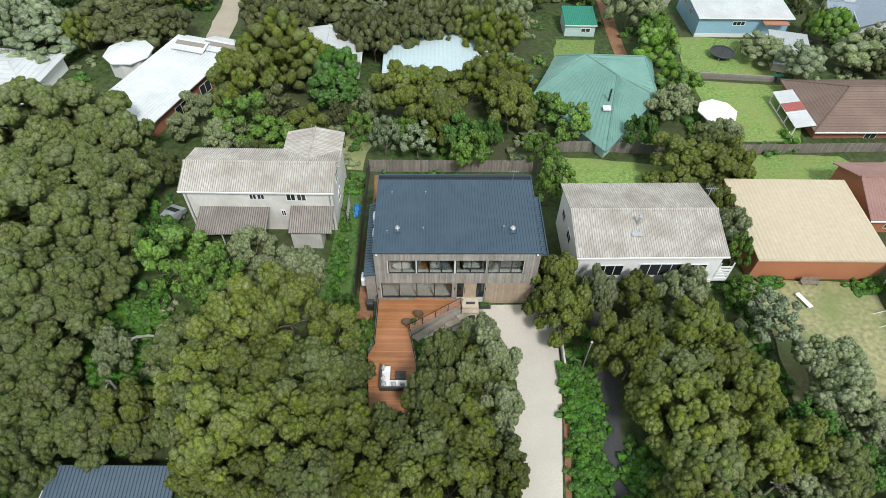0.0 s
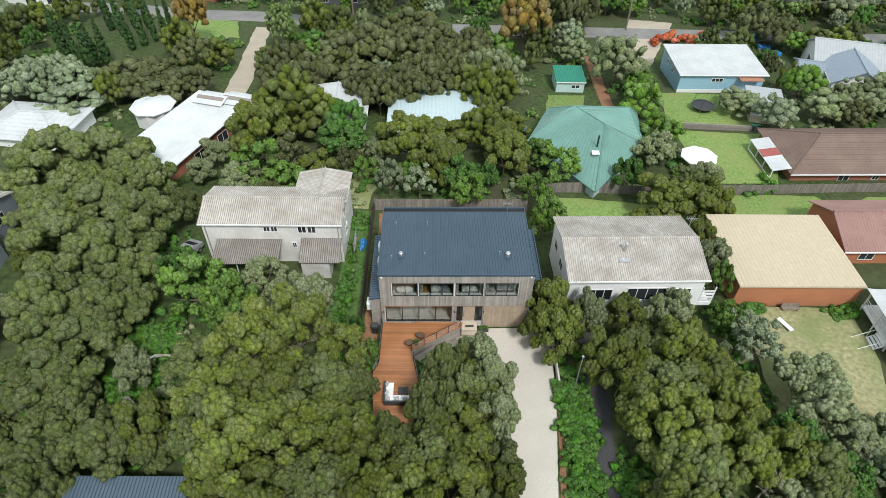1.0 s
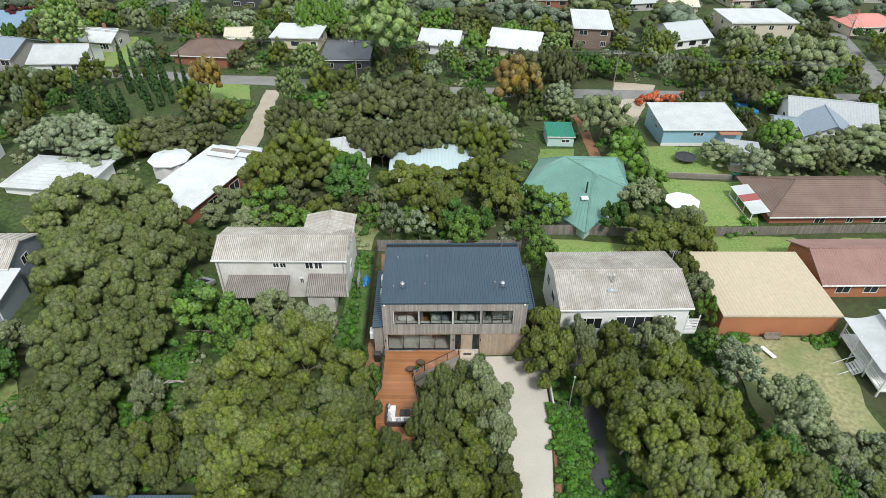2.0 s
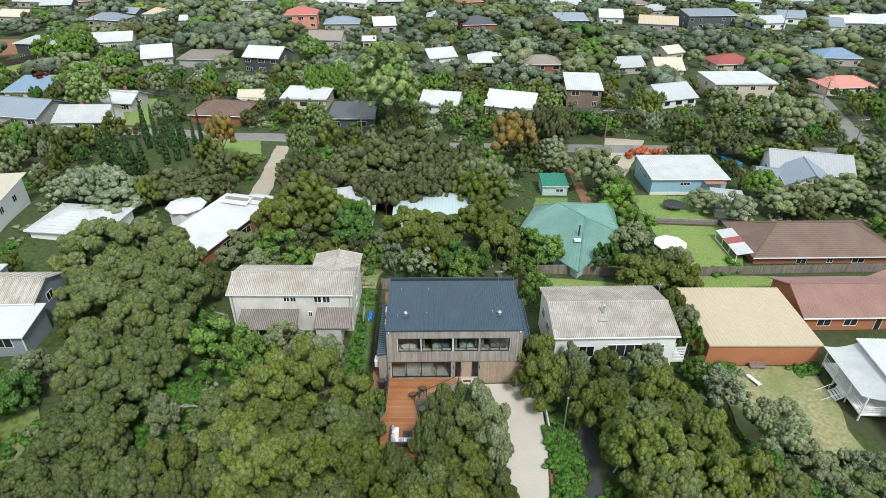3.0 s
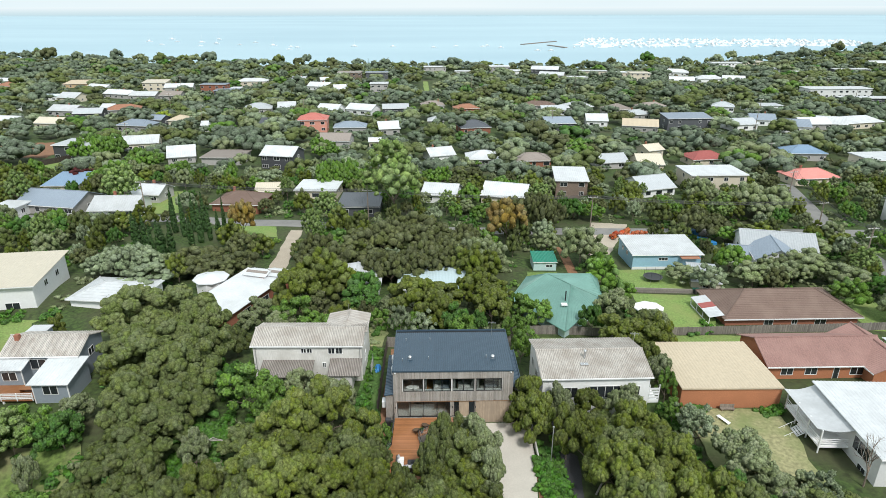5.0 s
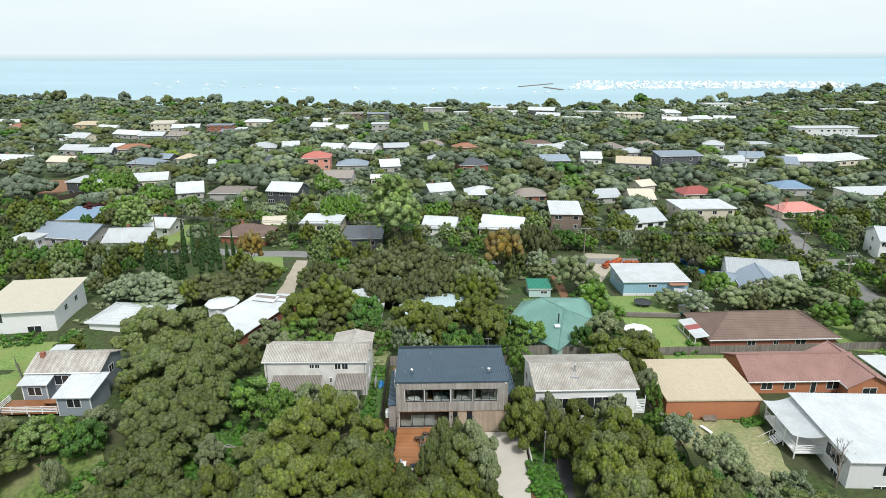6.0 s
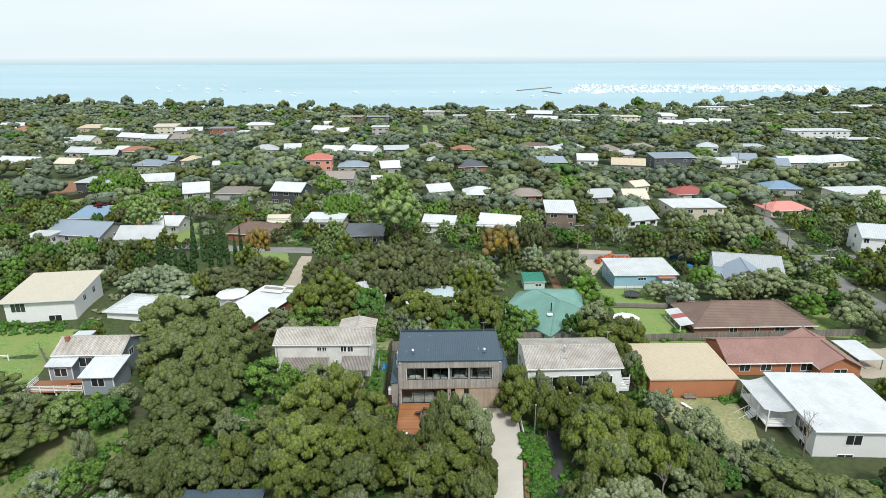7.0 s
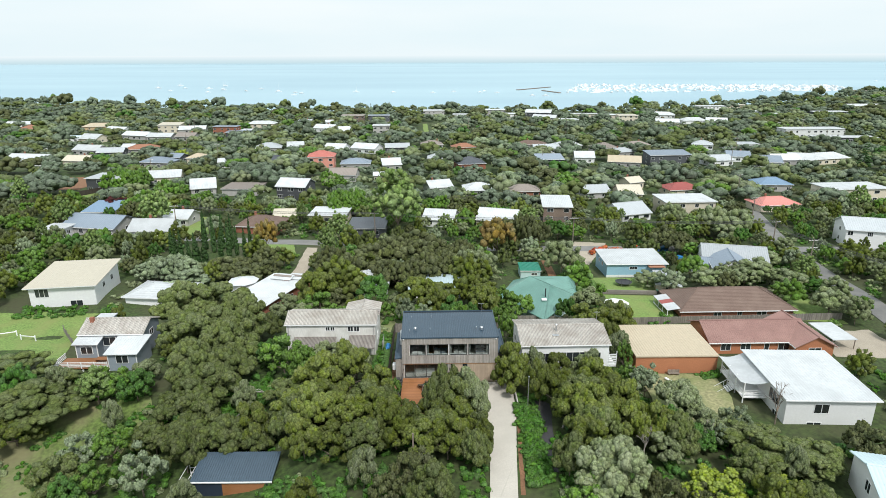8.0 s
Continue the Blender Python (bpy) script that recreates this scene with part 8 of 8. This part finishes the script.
def marina():
    """Row upon row of moored white boats, too many to count."""
    rng = random.Random(4)
    bm = bmesh.new()
    for row in range(9):
        v = row / 8
        a = Vector((225, 1050, 0)).lerp(Vector((300, 1340, 0)), v)
        b = Vector((760, 1100, 0)).lerp(Vector((820, 1260, 0)), v)
        n = 52
        for k in range(n):
            if rng.random() < 0.22 + 0.35 * (noise.noise((k * 0.23, row * 1.7, 3.0)) > 0.12):
                continue
            p = a.lerp(b, (k + rng.uniform(-0.45, 0.45)) / n) + Vector((0, rng.uniform(-14, 14), 0))
            s, w = rng.uniform(8, 18), rng.uniform(2.8, 4.6)
            turn = pose(p.x, p.y, SEA, 0, 0, rng.choice((0, 0, 90, 180, 270)) + rng.uniform(-8, 8))
            add_prism(bm, [turn @ Vector(q) for q in ((-w / 2, -s / 2, 1.3), (w / 2, -s / 2, 1.3), (w / 2, s * 0.2, 1.3), (0, s / 2, 1.6), (-w / 2, s * 0.2, 1.3))], 1.6)
            top = rng.uniform(2.0, 3.6)
            add_prism(bm, [turn @ Vector(q) for q in ((-w * 0.35, -s * 0.25, top), (w * 0.35, -s * 0.25, top), (w * 0.3, s * 0.12, top), (-w * 0.3, s * 0.12, top))], top - 1.25)
            if rng.random() < 0.2:
                add_tube(bm, (p.x, p.y, SEA + 1.4), (p.x, p.y, SEA + rng.uniform(8, 15)), 0.1, None, 4)
    ob = part("marina_boats", bm, FRAME_WHITE)
    tagged(ob, "crowded rows of white boats in a marina", "boats", kind="stuff")


marina()
for name, a, b, w, lab in (("jetty", (142, 1134), (222, 1236), 5.0, "dark timber jetty reaching into the bay"), ("jetty", (187, 1112), (206, 1040), 5.0, "short dark timber jetty"),
                           ("breakwater", (740, 1085), (930, 1010), 9.0, "low dark rock breakwater")):
    a, b = Vector((*a, SEA + 1.3)), Vector((*b, SEA + 1.3))
    q = (b - a).normalized().cross(Vector((0, 0, 1))) * w / 2
    bm = bmesh.new()
    add_prism(bm, [a - q, b - q, b + q, a + q], 2.5)
    tagged(part(name, bm, TIMBER_POLE), lab, "jetty", kind="structure")
plant("pine", 215, 256, 1.3, 1.1)
for x, y in ((-150, 600), (-75, 598), (-40, 596), (-230, 625), (40, 592)):
    plant("pine" if x == -75 else "moonah", x, y, 0.9 if x == -75 else 6.5, 0.85)
# shrubs and trees that stand out near the lower edge of the slope
for kind, x, y, r in (("yellow_tree", 31.8, 7.6, 4.2), ("yellow_tree", 39.6, 6.4, 3.6), ("grey_gum", 20.1, 7.5, 4.6), ("silver_tree", 36.0, 17.6, 1.8), ("yellow_tree", -147, 290, 4.5)):
    plant(kind, x, y, r)

# white rails and posts in the far back yard
for k, (x, y, a) in enumerate(((-79.5, 50.2, 20), (-74.6, 48.6, -10), (-83.0, 47.0, 60), (-86.5, 51.0, 0))):
    rl = thing("garden_rail", pose(x, y, ground_z(x, y) + 0.05, 0, 0, a), "white painted timber rail in a back yard", "rail", "garden rails")
    part("bar", box(-1.6, 1.6, -0.06, 0.06, 0.75, 0.9, 0.01), FRAME_WHITE, rl)
    for px in (-1.5, 1.5):
        part("post", box(px - 0.08, px + 0.08, -0.08, 0.08, -0.1, 1.1, 0.01), FRAME_WHITE, rl)


def bare_tree(x, y, h, material, label, seed):
    """A leafless tree: a trunk that forks again and again into thin twigs."""
    rng = random.Random(seed)
    ob = thing("bare_tree", pose(x, y, ground_z(x, y) - 0.1), label, "tree", "bare trees")
    bm, tw = bmesh.new(), bmesh.new()

    def grow(p, way, length, r, level):
        q = p + way * length
        add_tube(bm if level < 2 else tw, p, q, r, r * 0.65, 6 if level < 2 else 4)
        if level < 4:
            for k in range(3):
                turn = Vector((rng.uniform(-1, 1), rng.uniform(-1, 1), rng.uniform(-0.1, 0.6)))
                grow(q, (way + turn * 0.75).normalized(), length * rng.uniform(0.6, 0.8), r * 0.6, level + 1)

    grow(Vector((0, 0, 0)), Vector((0, 0, 1)), h * 0.32, 0.12, 0)
    part("trunk", bm, material, ob)
    tagged(part("twig", tw, material, ob), kind="stuff")


PALEWOOD = surface("pale_dead_wood", (0.36, 0.33, 0.30), 0.9, 0.25, 8, 0.8, 0.3)
bare_tree(47.0, 23.2, 6.5, BARK, "bare leafless tree in front of the white house", 2)
bare_tree(35.5, 18.5, 4.0, PALEWOOD, "pale dead shrub with bare silver twigs", 5)
bare_tree(26.0, 15.5, 5.5, PALEWOOD, "thin grey tree with sparse twigs", 7)
for k, (x, y, z0, dx, dy, dz) in enumerate(((-24.2, 28.2, 0.6, -3.4, -1.2, 2.4), (-30.0, 24.6, -0.5, 2.6, -1.8, 2.6), (-9.6, 22.5, 1.2, 2.4, 0.9, 2.6), (16.5, 21.0, -0.3, 2.8, 1.0, 2.8))):
    lg = thing("bare_limb", pose(x, y, ground_z(x, y)), "pale bare limb leaning out of the canopy", "branch", "bare limbs")
    m_ = Vector((dx * 0.55, dy * 0.4, dz * 0.8))
    part("limb", pipe([(0, 0, -0.3), (dx * 0.2, dy * 0.1, dz * 0.45), tuple(m_), (dx, dy, dz)], 0.11, 6), PALEWOOD, lg)
    part("fork", pipe([tuple(m_), (dx * 0.7, dy * 0.9, dz * 1.15), (dx * 0.8, dy * 1.4, dz * 1.2)], 0.06, 5), PALEWOOD, lg)
for x, y, r, up in ((0.6, 24.6, 2.6, 1.1), (-0.7, 21.3, 2.4, 1.15), (3.4, 27.2, 2.2, 0.9), (-4.3, 18.4, 2.3, 1.1), (1.6, 22.6, 2.8, 1.3)):
    plant("grey_gum" if x > 3 else "grey_moonah", x, y, r, up)
for x, y, r in ((4.2, 24.6, 2.4), (4.6, 20.2, 2.4), (4.7, 16.2, 2.3), (4.1, 12.4, 2.2)):
    plant("grey_gum" if y > 18 else "grey_moonah", x, y, r, 1.1)
# trees on the grassy slope and round the lower lawn
for kind, x, y, r in (("grey_moonah", -57.3, 25.9, 6.8), ("grey_moonah", -65.8, 33.7, 5.6), ("moonah", -58.9, 21.3, 3.9), ("lime_tree", -52.2, 29.9, 3.2), ("lime_tree", -47.4, 28.7, 2.9), ("lime_tree", -44.3, 18.3, 3.8), ("grey_moonah", -39.0, 19.9, 4.0), ("silver_tree", -37.1, 12.2, 3.5), ("grey_gum", -30.6, 8.6, 2.3), ("grey_moonah", -47.3, 11.7, 3.5), ("lime_tree", -43.0, 11.6, 3.1), ("grey_gum", 28.7, 14.8, 2.7), ("grey_moonah", 41.0, 17.1, 5.1), ("grey_moonah", 43.8, 14.2, 5.3), ("grey_moonah", 47.0, 13.0, 3.9), ("grey_gum", 18.6, 5.5, 4.6), ("silver_tree", 30.8, 32.3, 2.4), ("grey_gum", 38.7, 20.6, 2.8), ("grey_moonah", 15.4, 10.6, 2.6)):
    plant(kind, x, y, r, 0.58 if x > 36 else 0.75 if x < -50 else 0.95)
# red-flowering shrubs and blue covers behind the blue cottage
FLOWER = leafy("red_flower_heads", (0.42, 0.085, 0.035), (0.30, 0.12, 0.04))
for x, y, s_ in ((44.0, 112.4, 1.5), (46.4, 111.8, 1.7), (48.6, 111.9, 1.5), (50.4, 113.0, 1.2), (42.0, 110.2, 1.3), (54.6, 115.4, 1.2)):
    fb = thing("flowering_shrub", pose(x, y, ground_z(x, y)), "low shrub covered in orange-red flowers", "shrub", "flowering shrubs")
    gen = np.random.default_rng(int(x * 10))
    v_, f_ = crown_shape(gen, gen.normal(scale=(0.6, 0.6, 0.1), size=(9, 3)) * s_ + (0, 0, 0.5 * s_), 0.42 * s_ * gen.uniform(0.7, 1.2, 9), 0.12, 10, "rough")
    tagged(new("bloom", mesh_from("bloom", v_, f_, [FLOWER], smooth=True)), kind="stuff").parent = fb
for x, y, a, w_, d_, h_ in ((62.7, 113.4, 10, 3.0, 1.8, 1.3), (63.4, 108.4, -20, 2.4, 1.6, 0.9), (64.4, 105.6, 30, 2.6, 1.5, 0.8)):
    tp = thing("covered_pile", pose(x, y, ground_z(x, y), 0, 0, a), "garden pile under a bright blue tarpaulin", "tarpaulin", "blue tarpaulins")
    bm = bmesh.new()
    add_box(bm, -w_ / 2, w_ / 2, -d_ / 2, d_ / 2, -0.1, h_, 0.2)
    for v in bm.verts:
        v.co += Vector((noise.noise(v.co * 1.3), noise.noise(v.co * 1.3 + Vector((5, 1, 2))), 0.7 * noise.noise(v.co * 0.9))) * 0.3
    part("cover", bm, PLASTIC_BLUE, tp)
